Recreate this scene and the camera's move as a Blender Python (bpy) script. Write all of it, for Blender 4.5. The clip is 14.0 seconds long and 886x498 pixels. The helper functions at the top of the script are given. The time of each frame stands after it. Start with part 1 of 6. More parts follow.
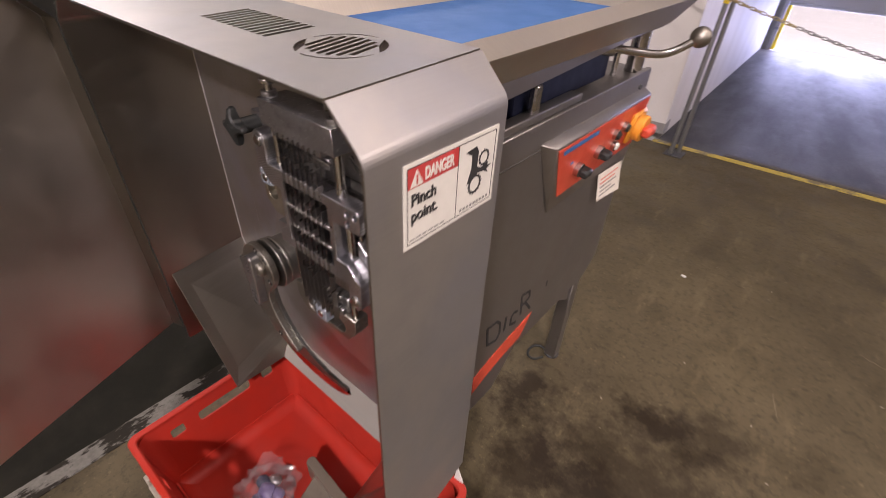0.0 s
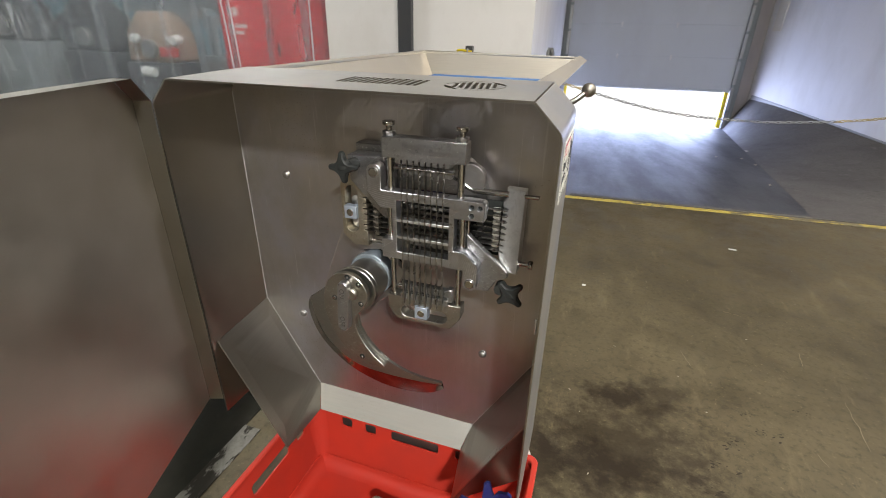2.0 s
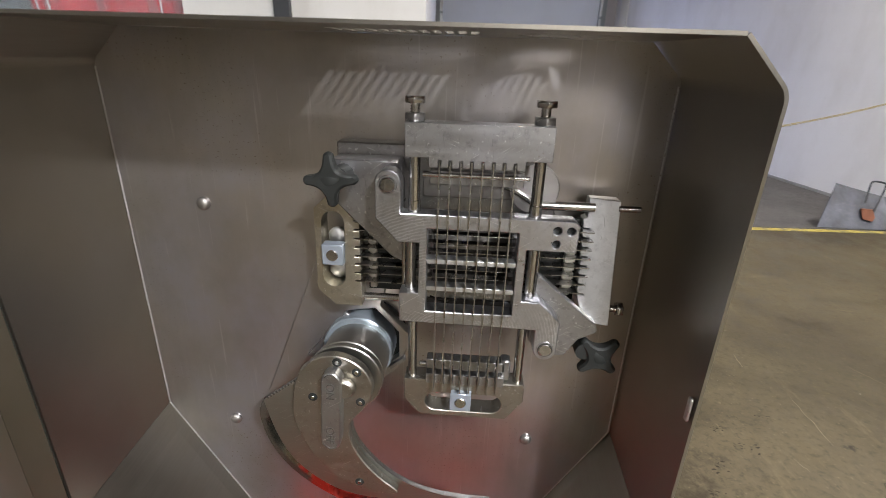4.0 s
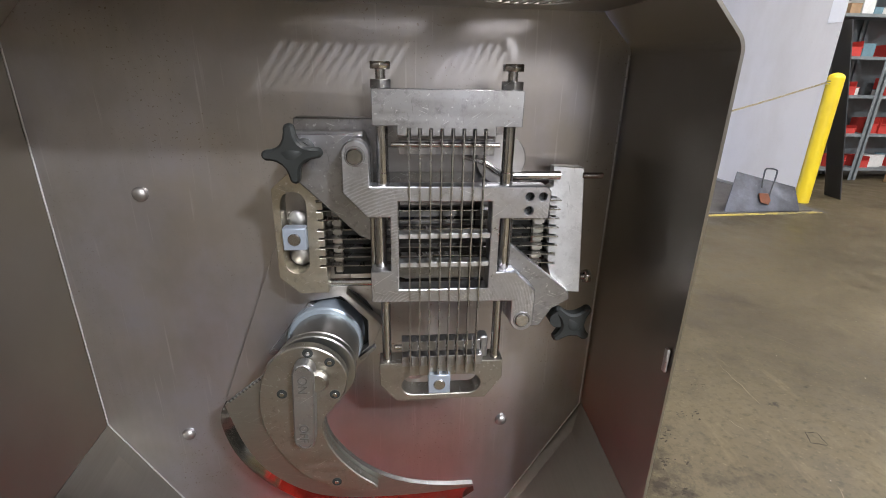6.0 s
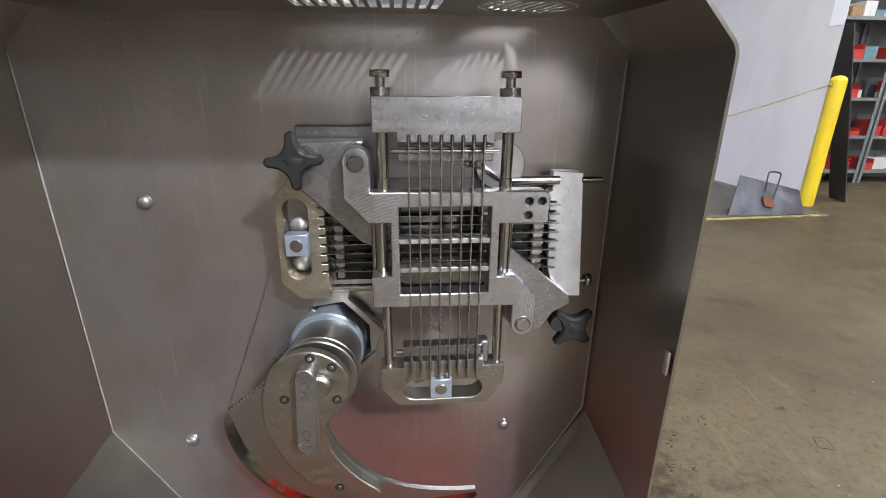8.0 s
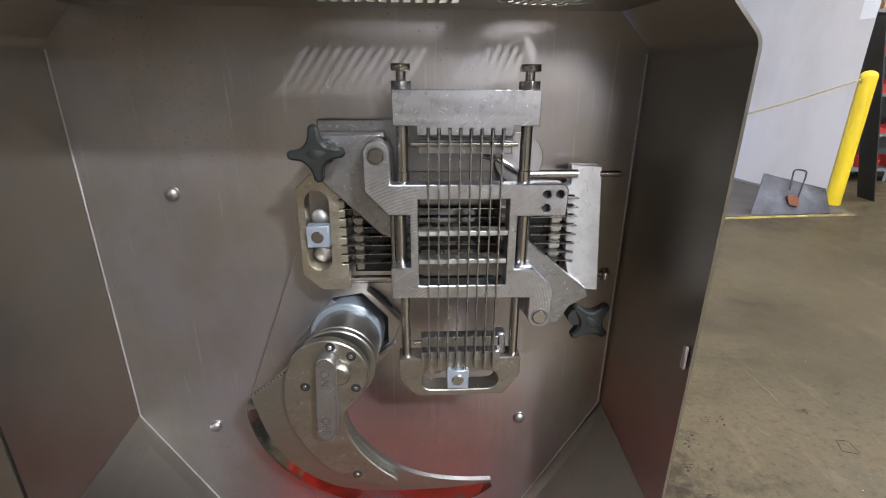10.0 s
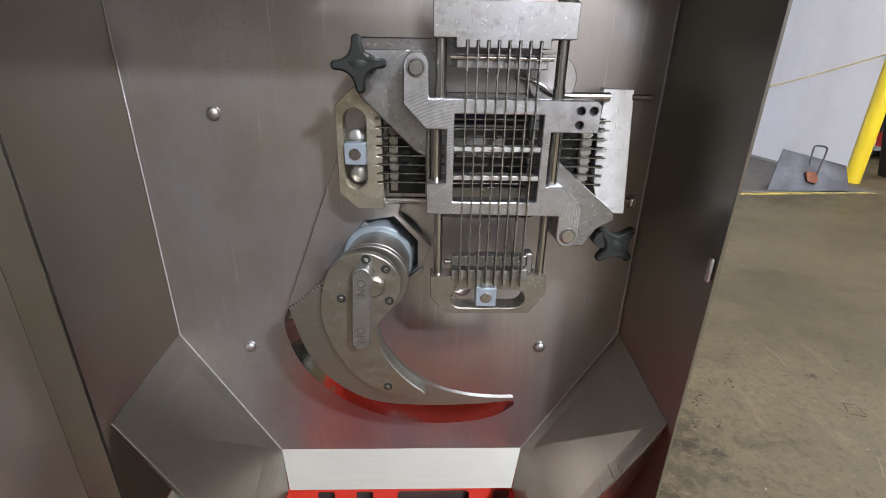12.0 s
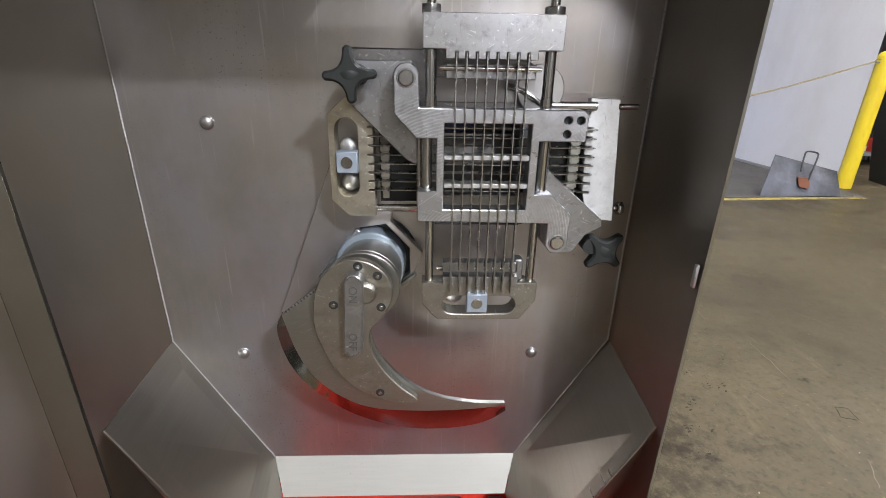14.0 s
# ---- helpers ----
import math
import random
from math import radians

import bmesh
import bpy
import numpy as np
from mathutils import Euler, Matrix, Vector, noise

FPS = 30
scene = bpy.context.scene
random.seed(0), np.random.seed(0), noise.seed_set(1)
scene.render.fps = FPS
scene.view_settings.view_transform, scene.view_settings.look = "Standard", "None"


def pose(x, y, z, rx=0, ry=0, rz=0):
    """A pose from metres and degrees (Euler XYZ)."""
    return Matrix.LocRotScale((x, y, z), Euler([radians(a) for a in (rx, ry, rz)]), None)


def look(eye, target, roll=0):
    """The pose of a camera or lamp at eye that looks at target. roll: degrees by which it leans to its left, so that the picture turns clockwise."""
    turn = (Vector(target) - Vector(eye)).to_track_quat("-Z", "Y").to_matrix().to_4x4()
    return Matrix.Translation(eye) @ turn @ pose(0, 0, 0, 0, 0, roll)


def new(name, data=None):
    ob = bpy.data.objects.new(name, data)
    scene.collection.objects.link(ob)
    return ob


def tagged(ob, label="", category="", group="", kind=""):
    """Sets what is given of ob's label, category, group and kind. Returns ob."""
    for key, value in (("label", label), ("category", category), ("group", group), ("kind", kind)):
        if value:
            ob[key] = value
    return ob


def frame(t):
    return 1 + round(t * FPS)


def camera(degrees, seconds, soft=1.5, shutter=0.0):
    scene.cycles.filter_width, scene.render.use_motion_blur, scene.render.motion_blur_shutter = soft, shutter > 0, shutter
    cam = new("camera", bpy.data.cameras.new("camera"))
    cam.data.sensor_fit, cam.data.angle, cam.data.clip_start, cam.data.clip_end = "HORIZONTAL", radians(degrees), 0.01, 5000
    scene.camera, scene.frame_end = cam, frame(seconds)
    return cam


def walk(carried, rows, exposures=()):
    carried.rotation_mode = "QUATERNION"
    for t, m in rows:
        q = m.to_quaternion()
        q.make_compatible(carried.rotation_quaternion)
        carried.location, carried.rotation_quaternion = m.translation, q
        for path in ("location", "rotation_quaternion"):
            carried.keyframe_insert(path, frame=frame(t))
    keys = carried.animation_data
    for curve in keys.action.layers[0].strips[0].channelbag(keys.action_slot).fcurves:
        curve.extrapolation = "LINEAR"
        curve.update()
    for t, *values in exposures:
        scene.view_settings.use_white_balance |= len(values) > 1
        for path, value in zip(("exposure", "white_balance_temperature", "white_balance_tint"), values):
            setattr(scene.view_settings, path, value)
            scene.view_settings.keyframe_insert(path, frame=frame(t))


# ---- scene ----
cam = camera(87.9, 14.0, soft=0.6, shutter=0.5)
PATH = [
    (0, (0.026, 0.103, 1.295), (-0.978, 1.359, 0.106), 3.0),
    (0.5, (0.08, -0.068, 1.296), (-0.825, 1.326, 0.184), 2.4),
    (1, (0.092, -0.196, 1.313), (-0.69, 1.339, 0.296), 1.1),
    (1.5, (-0.043, -0.266, 1.289), (-0.74, 1.365, 0.364), 1.0),
    (2, (-0.169, -0.28, 1.255), (-0.749, 1.431, 0.398), 1.1),
    (2.5, (-0.235, -0.217, 1.219), (-0.722, 1.546, 0.408), 1.5),
    (2.7, (-0.27, -0.168, 1.209), (-0.72, 1.613, 0.416), 1.7),
    (4.8, (-0.478, -0.05, 1.123), (-0.383, 1.821, 0.422), 1.7),
    (5, (-0.479, -0.054, 1.12), (-0.357, 1.817, 0.424), 1.6),
    (5.5, (-0.478, -0.057, 1.113), (-0.312, 1.813, 0.423), 1.3),
    (6, (-0.478, -0.055, 1.108), (-0.295, 1.816, 0.426), 1.1),
    (6.5, (-0.476, -0.053, 1.108), (-0.295, 1.822, 0.438), 0.8),
    (7, (-0.475, -0.056, 1.109), (-0.298, 1.822, 0.443), 0.7),
    (9.5, (-0.475, -0.061, 1.107), (-0.346, 1.827, 0.459), 0.2),
    (10, (-0.478, -0.067, 1.105), (-0.379, 1.816, 0.437), 0.3),
    (10.5, (-0.494, -0.085, 1.086), (-0.427, 1.789, 0.389), 0.5),
    (11, (-0.506, -0.091, 1.068), (-0.45, 1.77, 0.339), 0.9),
    (11.5, (-0.506, -0.1, 1.055), (-0.45, 1.753, 0.303), 1.1),
    (12, (-0.506, -0.107, 1.048), (-0.444, 1.742, 0.289), 1.1),
    (12.5, (-0.505, -0.112, 1.046), (-0.437, 1.736, 0.283), 1.2),
    (13, (-0.502, -0.117, 1.047), (-0.429, 1.734, 0.291), 1.1),
    (13.5, (-0.5, -0.114, 1.051), (-0.423, 1.74, 0.305), 1.1),
    (14, (-0.5, -0.113, 1.052), (-0.422, 1.745, 0.316), 1.1),
]
# the clip's own exposure and white balance: darker and warmer while the bright dock is in view
EXPOSURES = [(0.0, -0.62, 7260, 29), (0.5, -0.41, 7060, 26), (1.0, -0.12, 6800, 20), (1.5, -0.27, 6760, 11), (2.0, -0.27, 6850, 8), (2.7, -0.28, 7000, 8), (4.8, 0.05, 6300, 12), (14.0, 0.03, 6180, 11)]
walk(cam, [(t, look(eye, target, roll)) for t, eye, target, roll in PATH], EXPOSURES)

# ---- world, sun, lamps ----
world = bpy.data.worlds.new("sky")
scene.world = world
world.use_nodes = True
wn = world.node_tree.nodes
sky = wn.new("ShaderNodeTexSky")
sky.sky_type = "NISHITA"
sky.sun_disc = False
sky.sun_elevation, sky.sun_rotation = radians(48), radians(20)
wn["Background"].inputs["Strength"].default_value = 0.14
world.node_tree.links.new(sky.outputs["Color"], wn["Background"].inputs["Color"])

sun = new("sun", bpy.data.lights.new("sun", "SUN"))
sun.data.energy, sun.data.angle, sun.data.color = 5.0, radians(0.5), (1.0, 0.95, 0.88)
sun.matrix_world = look((8, 30, 30), (0, 8, 0))


def lamp(x, y, z, sx, sy, watts, colour=(1.0, 0.965, 0.92)):
    """A ceiling batten that shines straight down."""
    ob = new("ceiling_lamp", bpy.data.lights.new("ceiling_lamp", "AREA"))
    ob.data.shape, ob.data.size, ob.data.size_y = "RECTANGLE", sx, sy
    ob.data.energy, ob.data.color = watts, colour
    ob.matrix_world = pose(x, y, z)
    return ob


lamp(1.92, -3.65, 4.45, 0.38, 0.46, 930, (0.97, 0.98, 1.0))


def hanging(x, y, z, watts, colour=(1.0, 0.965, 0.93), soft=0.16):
    """An added lamp, hung out of view, that shines all round."""
    ob = new("unseen_lamp", bpy.data.lights.new("unseen_lamp", "POINT"))
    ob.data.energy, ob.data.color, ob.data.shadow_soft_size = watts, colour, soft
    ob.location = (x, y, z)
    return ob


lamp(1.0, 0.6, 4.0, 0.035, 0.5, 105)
# assumed lamps, added to lift the guard chamfer, hall, guard top and right floor
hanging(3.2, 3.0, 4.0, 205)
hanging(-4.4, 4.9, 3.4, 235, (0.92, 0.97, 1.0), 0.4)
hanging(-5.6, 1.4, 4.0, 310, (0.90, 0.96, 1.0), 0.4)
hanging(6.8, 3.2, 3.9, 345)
# wide soft source behind, inferred from the bright patch on the plate
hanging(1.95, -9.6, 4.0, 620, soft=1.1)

# daylight of the sky in the gap under the dock door
daylight = new("dock_daylight", bpy.data.lights.new("dock_daylight", "AREA"))
daylight.data.shape, daylight.data.size, daylight.data.size_y = "RECTANGLE", 3.3, 0.7
daylight.data.energy, daylight.data.color = 215, (0.46, 0.57, 1.0)

# ---- materials ----


def material(name):
    m = bpy.data.materials.new(name)
    m.use_nodes = True
    return m, m.node_tree.nodes, m.node_tree.links, m.node_tree.nodes["Principled BSDF"]


def mix_colour(nodes, links, fac, a, b):
    n = nodes.new("ShaderNodeMix")
    n.data_type = "RGBA"
    links.new(fac, n.inputs["Factor"])
    for sock, v in ((n.inputs[6], a), (n.inputs[7], b)):
        if isinstance(v, tuple):
            sock.default_value = (*v, 1)
        else:
            links.new(v, sock)
    return n.outputs[2]


def ranged(nodes, links, value, lo, hi, to_lo=0.0, to_hi=1.0):
    n = nodes.new("ShaderNodeMapRange")
    links.new(value, n.inputs["Value"])
    n.inputs["From Min"].default_value, n.inputs["From Max"].default_value = lo, hi
    n.inputs["To Min"].default_value, n.inputs["To Max"].default_value = to_lo, to_hi
    return n.outputs["Result"]


def noise_value(nodes, links, scale, stretch=(1, 1, 1), detail=4.0, rough=0.55, shift=(0, 0, 0), turn=(0, 0, 0)):
    tc, mp, nz = nodes.new("ShaderNodeTexCoord"), nodes.new("ShaderNodeMapping"), nodes.new("ShaderNodeTexNoise")
    mp.inputs["Scale"].default_value = stretch
    mp.inputs["Location"].default_value, mp.inputs["Rotation"].default_value = shift, turn
    links.new(tc.outputs["Object"], mp.inputs["Vector"])
    links.new(mp.outputs["Vector"], nz.inputs["Vector"])
    nz.inputs["Scale"].default_value, nz.inputs["Detail"].default_value, nz.inputs["Roughness"].default_value = scale, detail, rough
    return nz.outputs["Fac"]


def bump(nodes, links, height, bsdf, strength, distance):
    b = nodes.new("ShaderNodeBump")
    b.inputs["Strength"].default_value, b.inputs["Distance"].default_value = strength, distance
    links.new(height, b.inputs["Height"])
    links.new(b.outputs["Normal"], bsdf.inputs["Normal"])


def steel(name, colour, rough, grain=(1, 1, 60), spots=0.0, dirt=(0.30, 0.26, 0.20), spread=0.10, scratch=0.0, tints=(), metal=1.0, drips=0.0, chips=0.0, mill=0.0):
    """Stainless steel: brushed grain, cloudy wiping marks and, if asked, small spots."""
    m, n, l, p = material(name)
    fine = noise_value(n, l, 14, grain, 3)
    cloud = noise_value(n, l, 5, (1, 1, 1), 5, 0.6)
    a = tuple(c * 0.91 for c in colour)
    c1 = mix_colour(n, l, ranged(n, l, fine, 0.3, 0.7), a, colour)
    c2 = mix_colour(n, l, ranged(n, l, cloud, 0.42, 0.75, 0, 0.42), c1, dirt)
    for k, tint in enumerate(tints):
        # broad wiped and stained patches, with reflected colour painted in
        wide = noise_value(n, l, 4.5 + 2 * k, (1, 1, 0.8), 6, 0.6, (2.7 * k + 1, 0.3, 4.1 * k))
        c2 = mix_colour(n, l, ranged(n, l, wide, 0.44, 0.66, 0, 0.75), c2, tint)
    if drips:
        # dried water runs
        run = noise_value(n, l, 1.0, (190, 1, 7), 3, 0.5, (0.4, 0, 0.7))
        c2 = mix_colour(n, l, ranged(n, l, run, 0.66, 0.74, 0, drips), c2, (0.78, 0.77, 0.77))
    if spots:
        dots = noise_value(n, l, 300, (1, 1, 1), 2, 0.5)
        where = noise_value(n, l, 7, (1, 1, 1), 2, 0.5, (3, 1, 5))
        mul = n.new("ShaderNodeMath")
        mul.operation = "MULTIPLY"
        l.new(ranged(n, l, dots, 0.64, 0.70), mul.inputs[0])
        l.new(ranged(n, l, where, 0.48, 0.62, 0, spots), mul.inputs[1])
        c2 = mix_colour(n, l, mul.outputs[0], c2, (0.22, 0.18, 0.13))
    for k in range(3 if scratch else 0):
        # fine scratches in three directions
        tc, mp, nt = n.new("ShaderNodeTexCoord"), n.new("ShaderNodeMapping"), n.new("ShaderNodeTexNoise")
        mp.vector_type = "TEXTURE"
        mp.inputs["Location"].default_value = (k * 2.3, 0.7 * k, 0.2)
        mp.inputs["Rotation"].default_value = (0, 0.35 + k * 1.1, 0)
        mp.inputs["Scale"].default_value = (0.028, 0.028, 0.0014)
        nt.inputs["Scale"].default_value, nt.inputs["Detail"].default_value = 1.0, 2.0
        l.new(tc.outputs["Object"], mp.inputs["Vector"])
        l.new(mp.outputs["Vector"], nt.inputs["Vector"])
        c2 = mix_colour(n, l, ranged(n, l, nt.outputs["Fac"], 0.69, 0.74, 0, scratch), c2, (0.95, 0.95, 0.97) if k != 1 else (0.20, 0.19, 0.18))
    if mill:
        # faint curved marks of the milling cutter
        tc, mp, wv = n.new("ShaderNodeTexCoord"), n.new("ShaderNodeMapping"), n.new("ShaderNodeTexWave")
        wv.wave_type, wv.rings_direction = "RINGS", "Y"
        mp.inputs["Location"].default_value = (-0.09, 0, -0.86)
        wv.inputs["Scale"].default_value, wv.inputs["Distortion"].default_value = 95.0, 2.5
        wv.inputs["Detail"].default_value, wv.inputs["Detail Scale"].default_value = 2.0, 3.0
        l.new(tc.outputs["Object"], mp.inputs["Vector"])
        l.new(mp.outputs["Vector"], wv.inputs["Vector"])
        both = n.new("ShaderNodeMath")
        both.operation = "MULTIPLY"
        l.new(ranged(n, l, wv.outputs["Fac"], 0.45, 0.95), both.inputs[0])
        l.new(ranged(n, l, noise_value(n, l, 16, (1, 1, 1), 3, 0.5, (6, 2, 1)), 0.46, 0.60, 0, mill), both.inputs[1])
        c2 = mix_colour(n, l, both.outputs[0], c2, (0.78, 0.79, 0.84))
    if chips:
        # dents and nicks, bright on one edge and dark in the pit
        nick = noise_value(n, l, 210, (1, 1, 1), 3, 0.6, (1.3, 0.2, 2.9))
        pit = noise_value(n, l, 120, (1, 1, 1), 5, 0.68, (4.1, 1.0, 0.6))
        c2 = mix_colour(n, l, ranged(n, l, pit, 0.53, 0.70, 0, chips), c2, tuple(v * 0.42 for v in colour))
        c2 = mix_colour(n, l, ranged(n, l, nick, 0.63, 0.70, 0, chips), c2, (0.92, 0.92, 0.93))
        rim_worn = noise_value(n, l, 34, (1, 1, 1), 6, 0.7, (0.2, 5.0, 1.1))
        c2 = mix_colour(n, l, ranged(n, l, rim_worn, 0.48, 0.66, 0, chips * 0.7), c2, tuple(v * 0.70 for v in colour))
    l.new(c2, p.inputs["Base Color"])
    p.inputs["Metallic"].default_value = metal
    add = n.new("ShaderNodeMath")
    l.new(ranged(n, l, fine, 0.3, 0.7, rough - spread / 2, rough + spread / 2), add.inputs[0])
    l.new(ranged(n, l, cloud, 0.3, 0.8, -0.04, 0.07), add.inputs[1])
    l.new(add.outputs[0], p.inputs["Roughness"])
    if chips:
        bump(n, l, pit, p, 0.30 * chips, 0.0008)
    else:
        bump(n, l, fine, p, 0.06, 0.0005)
    return m


def plastic(name, colour, rough=0.45, wear=0.12, scale=30, spec=0.5):
    m, n, l, p = material(name)
    cloud = noise_value(n, l, scale, (1, 1, 1), 5, 0.6)
    c = mix_colour(n, l, ranged(n, l, cloud, 0.35, 0.75, 0, 1), colour, tuple(min(1, v * (1 - wear * 2) + wear * 0.12) for v in colour))
    l.new(c, p.inputs["Base Color"])
    l.new(ranged(n, l, cloud, 0.3, 0.7, rough - 0.06, rough + 0.12), p.inputs["Roughness"])
    p.inputs["Specular IOR Level"].default_value = spec
    bump(n, l, noise_value(n, l, scale * 8), p, 0.06, 0.0008)
    return m


def paint(name, colour, stain, rough=0.6, scale=2.0, fine=40, spec=0.5):
    """Painted wall: broad dirt and fine roller grain."""
    m, n, l, p = material(name)
    broad = noise_value(n, l, scale, (1, 1, 0.5), 6, 0.6)
    speck = noise_value(n, l, fine, (1, 1, 1), 4, 0.6)
    c = mix_colour(n, l, ranged(n, l, broad, 0.45, 0.8, 0, 0.6), colour, stain)
    c = mix_colour(n, l, ranged(n, l, speck, 0.62, 0.72, 0, 0.25), c, stain)
    l.new(c, p.inputs["Base Color"])
    p.inputs["Roughness"].default_value = rough
    p.inputs["Specular IOR Level"].default_value = spec
    bump(n, l, speck, p, 0.12, 0.002)
    return m


def concrete(name, dark, light, stain, rough=0.5, wet=0.25, spills_and_shade=(), along=(1, 0.22, 1), lanes=0.0):
    m, n, l, p = material(name)
    broad = noise_value(n, l, 0.9, (1, 1, 1), 8, 0.62)
    mid = noise_value(n, l, 5.5, (1, 1, 1), 8, 0.62, (4, 2, 0))
    fine = noise_value(n, l, 70, (1, 1, 1), 5, 0.6)
    c = mix_colour(n, l, ranged(n, l, broad, 0.35, 0.68), dark, light)
    c = mix_colour(n, l, ranged(n, l, mid, 0.50, 0.74, 0, 0.55), c, stain)
    c = mix_colour(n, l, ranged(n, l, fine, 0.6, 0.70, 0, 0.5), c, tuple(v * 1.6 for v in light))
    grit = noise_value(n, l, 38, (1, 1, 1), 9, 0.75, (1, 7, 0))
    c = mix_colour(n, l, ranged(n, l, grit, 0.50, 0.64, 0, 0.60), c, stain)
    scuff = noise_value(n, l, 11, along, 8, 0.7, (5, 3, 0))
    c = mix_colour(n, l, ranged(n, l, scuff, 0.58, 0.72, 0, 0.55), c, tuple(v * 1.45 for v in light))
    if lanes:
        # tyre lanes worn along the slope
        lane = noise_value(n, l, 2.6, (1, 0.20, 1), 8, 0.66, (2, 0, 0))
        c = mix_colour(n, l, ranged(n, l, lane, 0.46, 0.62, 0, lanes), c, tuple(v * 0.45 for v in dark))
    for k, (sx, sy, rx, ry, deep) in enumerate(spills_and_shade):
        # an uneven oval with blotches, for old spilt stains and painted shade
        tc, mp, ln = n.new("ShaderNodeTexCoord"), n.new("ShaderNodeMapping"), n.new("ShaderNodeVectorMath")
        mp.vector_type = "TEXTURE"
        mp.inputs["Location"].default_value, mp.inputs["Scale"].default_value = (sx, sy, 0), (rx, ry, 1)
        ln.operation = "LENGTH"
        l.new(tc.outputs["Object"], mp.inputs["Vector"])
        l.new(mp.outputs["Vector"], ln.inputs[0])
        blotch = noise_value(n, l, max(13, 2.0 / rx), (1, 1, 1), 8, 0.68, (k * 3.7, k * 1.9, 0))
        add = n.new("ShaderNodeMath")
        l.new(ranged(n, l, ln.outputs["Value"], 0.0, 1.5, 0.62, -0.60), add.inputs[0])
        l.new(ranged(n, l, blotch, 0.30, 0.70, -0.50, 0.50), add.inputs[1])
        c = mix_colour(n, l, ranged(n, l, add.outputs[0], -0.02, 0.50, 0, deep), c, (0.019, 0.0125, 0.007))
    l.new(c, p.inputs["Base Color"])
    if lanes:
        l.new(ranged(n, l, lane, 0.36, 0.64, 0.45, 0.56), p.inputs["Roughness"])
    else:
        l.new(ranged(n, l, mid, 0.35, 0.7, rough + 0.1, rough - wet), p.inputs["Roughness"])
    p.inputs["Specular IOR Level"].default_value = 0.22
    bump(n, l, fine, p, 0.25, 0.002)
    return m


# floor ovals, middle and half widths: first painted shade, the rest old spilt stains
SPILLS_AND_SHADE = ((0.62, 0.42, 0.75, 0.40, 0.34), (0.20, 1.30, 0.20, 0.16, 0.6), (0.06, 0.98, 0.52, 0.36, 0.68), (-0.03, 0.88, 0.40, 0.16, 0.95), (0.06, 1.22, 0.24, 0.12, 0.88), (-0.35, 1.04, 0.14, 0.20, 0.90), (0.06, 0.76, 0.18, 0.07, 0.8), (0.906, 1.241, 0.034, 0.020, 0.98), (1.114, 1.331, 0.022, 0.013, 0.9), (1.158, 1.194, 0.014, 0.012, 0.7), (0.272, 0.925, 0.085, 0.05, 0.85), (0.34, 0.89, 0.06, 0.025, 0.7), (0.55, 0.93, 0.10, 0.05, 0.35), (-0.22, 0.80, 0.14, 0.20, 0.75), (1.35, 2.1, 0.30, 0.16, 0.35), (0.9, 2.6, 0.22, 0.18, 0.3), (1.985, 2.474, 0.03, 0.02, 0.6))
STEEL_PLATE = steel("brushed_steel_plate", (0.525, 0.504, 0.485), 0.345, (8, 1, 0.8), 0.6, (0.40, 0.37, 0.34), 0.03, 0.0, ((0.50, 0.455, 0.41), (0.49, 0.485, 0.565), (0.40, 0.375, 0.355)), 0.95, 0.28)
STEEL_HOOD = steel("satin_steel_sheet", (0.360, 0.338, 0.300), 0.32, (40, 1, 1), 0.0, (0.305, 0.280, 0.238), 0.05, 0.0, ((0.335, 0.310, 0.272),))
# guard steel lightened to hold the light on its outer faces
STEEL_OUTER = steel("lit_outer_steel", (0.40, 0.392, 0.378), 0.44, (1, 1, 30), 0.0, (0.33, 0.315, 0.29), 0.05, 0.0, ((0.36, 0.37, 0.40), (0.44, 0.42, 0.385)), 0.86)
# tray steel paled to cream, painting in the bright wall it reflects
STEEL_TRAY = steel("cream_lit_tray_steel", (0.57, 0.53, 0.465), 0.50, (1, 30, 1), 0.0, (0.50, 0.455, 0.385), 0.06)
# guard steel again, lightened to hold the light the open door catches
STEEL_DOOR = steel("satin_steel_door", (0.46, 0.435, 0.395), 0.40, (1, 30, 1), 0.0, (0.41, 0.385, 0.345))
STEEL_BODY = steel("satin_steel_body", (0.36, 0.345, 0.335), 0.46, (1, 30, 1))
STEEL_CAST = steel("ground_steel_block", (0.36, 0.357, 0.352), 0.37, (1, 1, 8), 0.5, (0.38, 0.37, 0.355), 0.12, 0.45, ((0.34, 0.33, 0.315), (0.40, 0.402, 0.44)), 0.95, chips=0.5)
STEEL_BRASSY = steel("stained_steel_block", (0.40, 0.382, 0.342), 0.40, (1, 1, 8), 0.35, (0.32, 0.295, 0.245), 0.12, 0.35, chips=0.35)
STEEL_YELLOW = steel("yellow_stained_block", (0.50, 0.488, 0.445), 0.42, (1, 1, 8), 0.5, (0.42, 0.345, 0.20), 0.12, 0.3, ((0.47, 0.40, 0.26),), chips=0.4)
STEEL_BRIGHT = steel("milled_bright_steel", (0.68, 0.68, 0.68), 0.46, (8, 1, 8), 0.6, (0.55, 0.55, 0.56), 0.2)
# brightened steel copy: the lamp's glare on the right block put into colour
STEEL_WHITE = steel("lit_block_steel", (0.80, 0.805, 0.815), 0.35, (8, 1, 8), 0.4, (0.70, 0.70, 0.70), 0.08, 0.5, (), 0.97, chips=0.35)
STEEL_PALE = steel("pale_satin_steel", (0.32, 0.312, 0.285), 0.55, (1, 1, 20), 0.3, (0.28, 0.268, 0.24), 0.10, 0.0, (), 0.45)
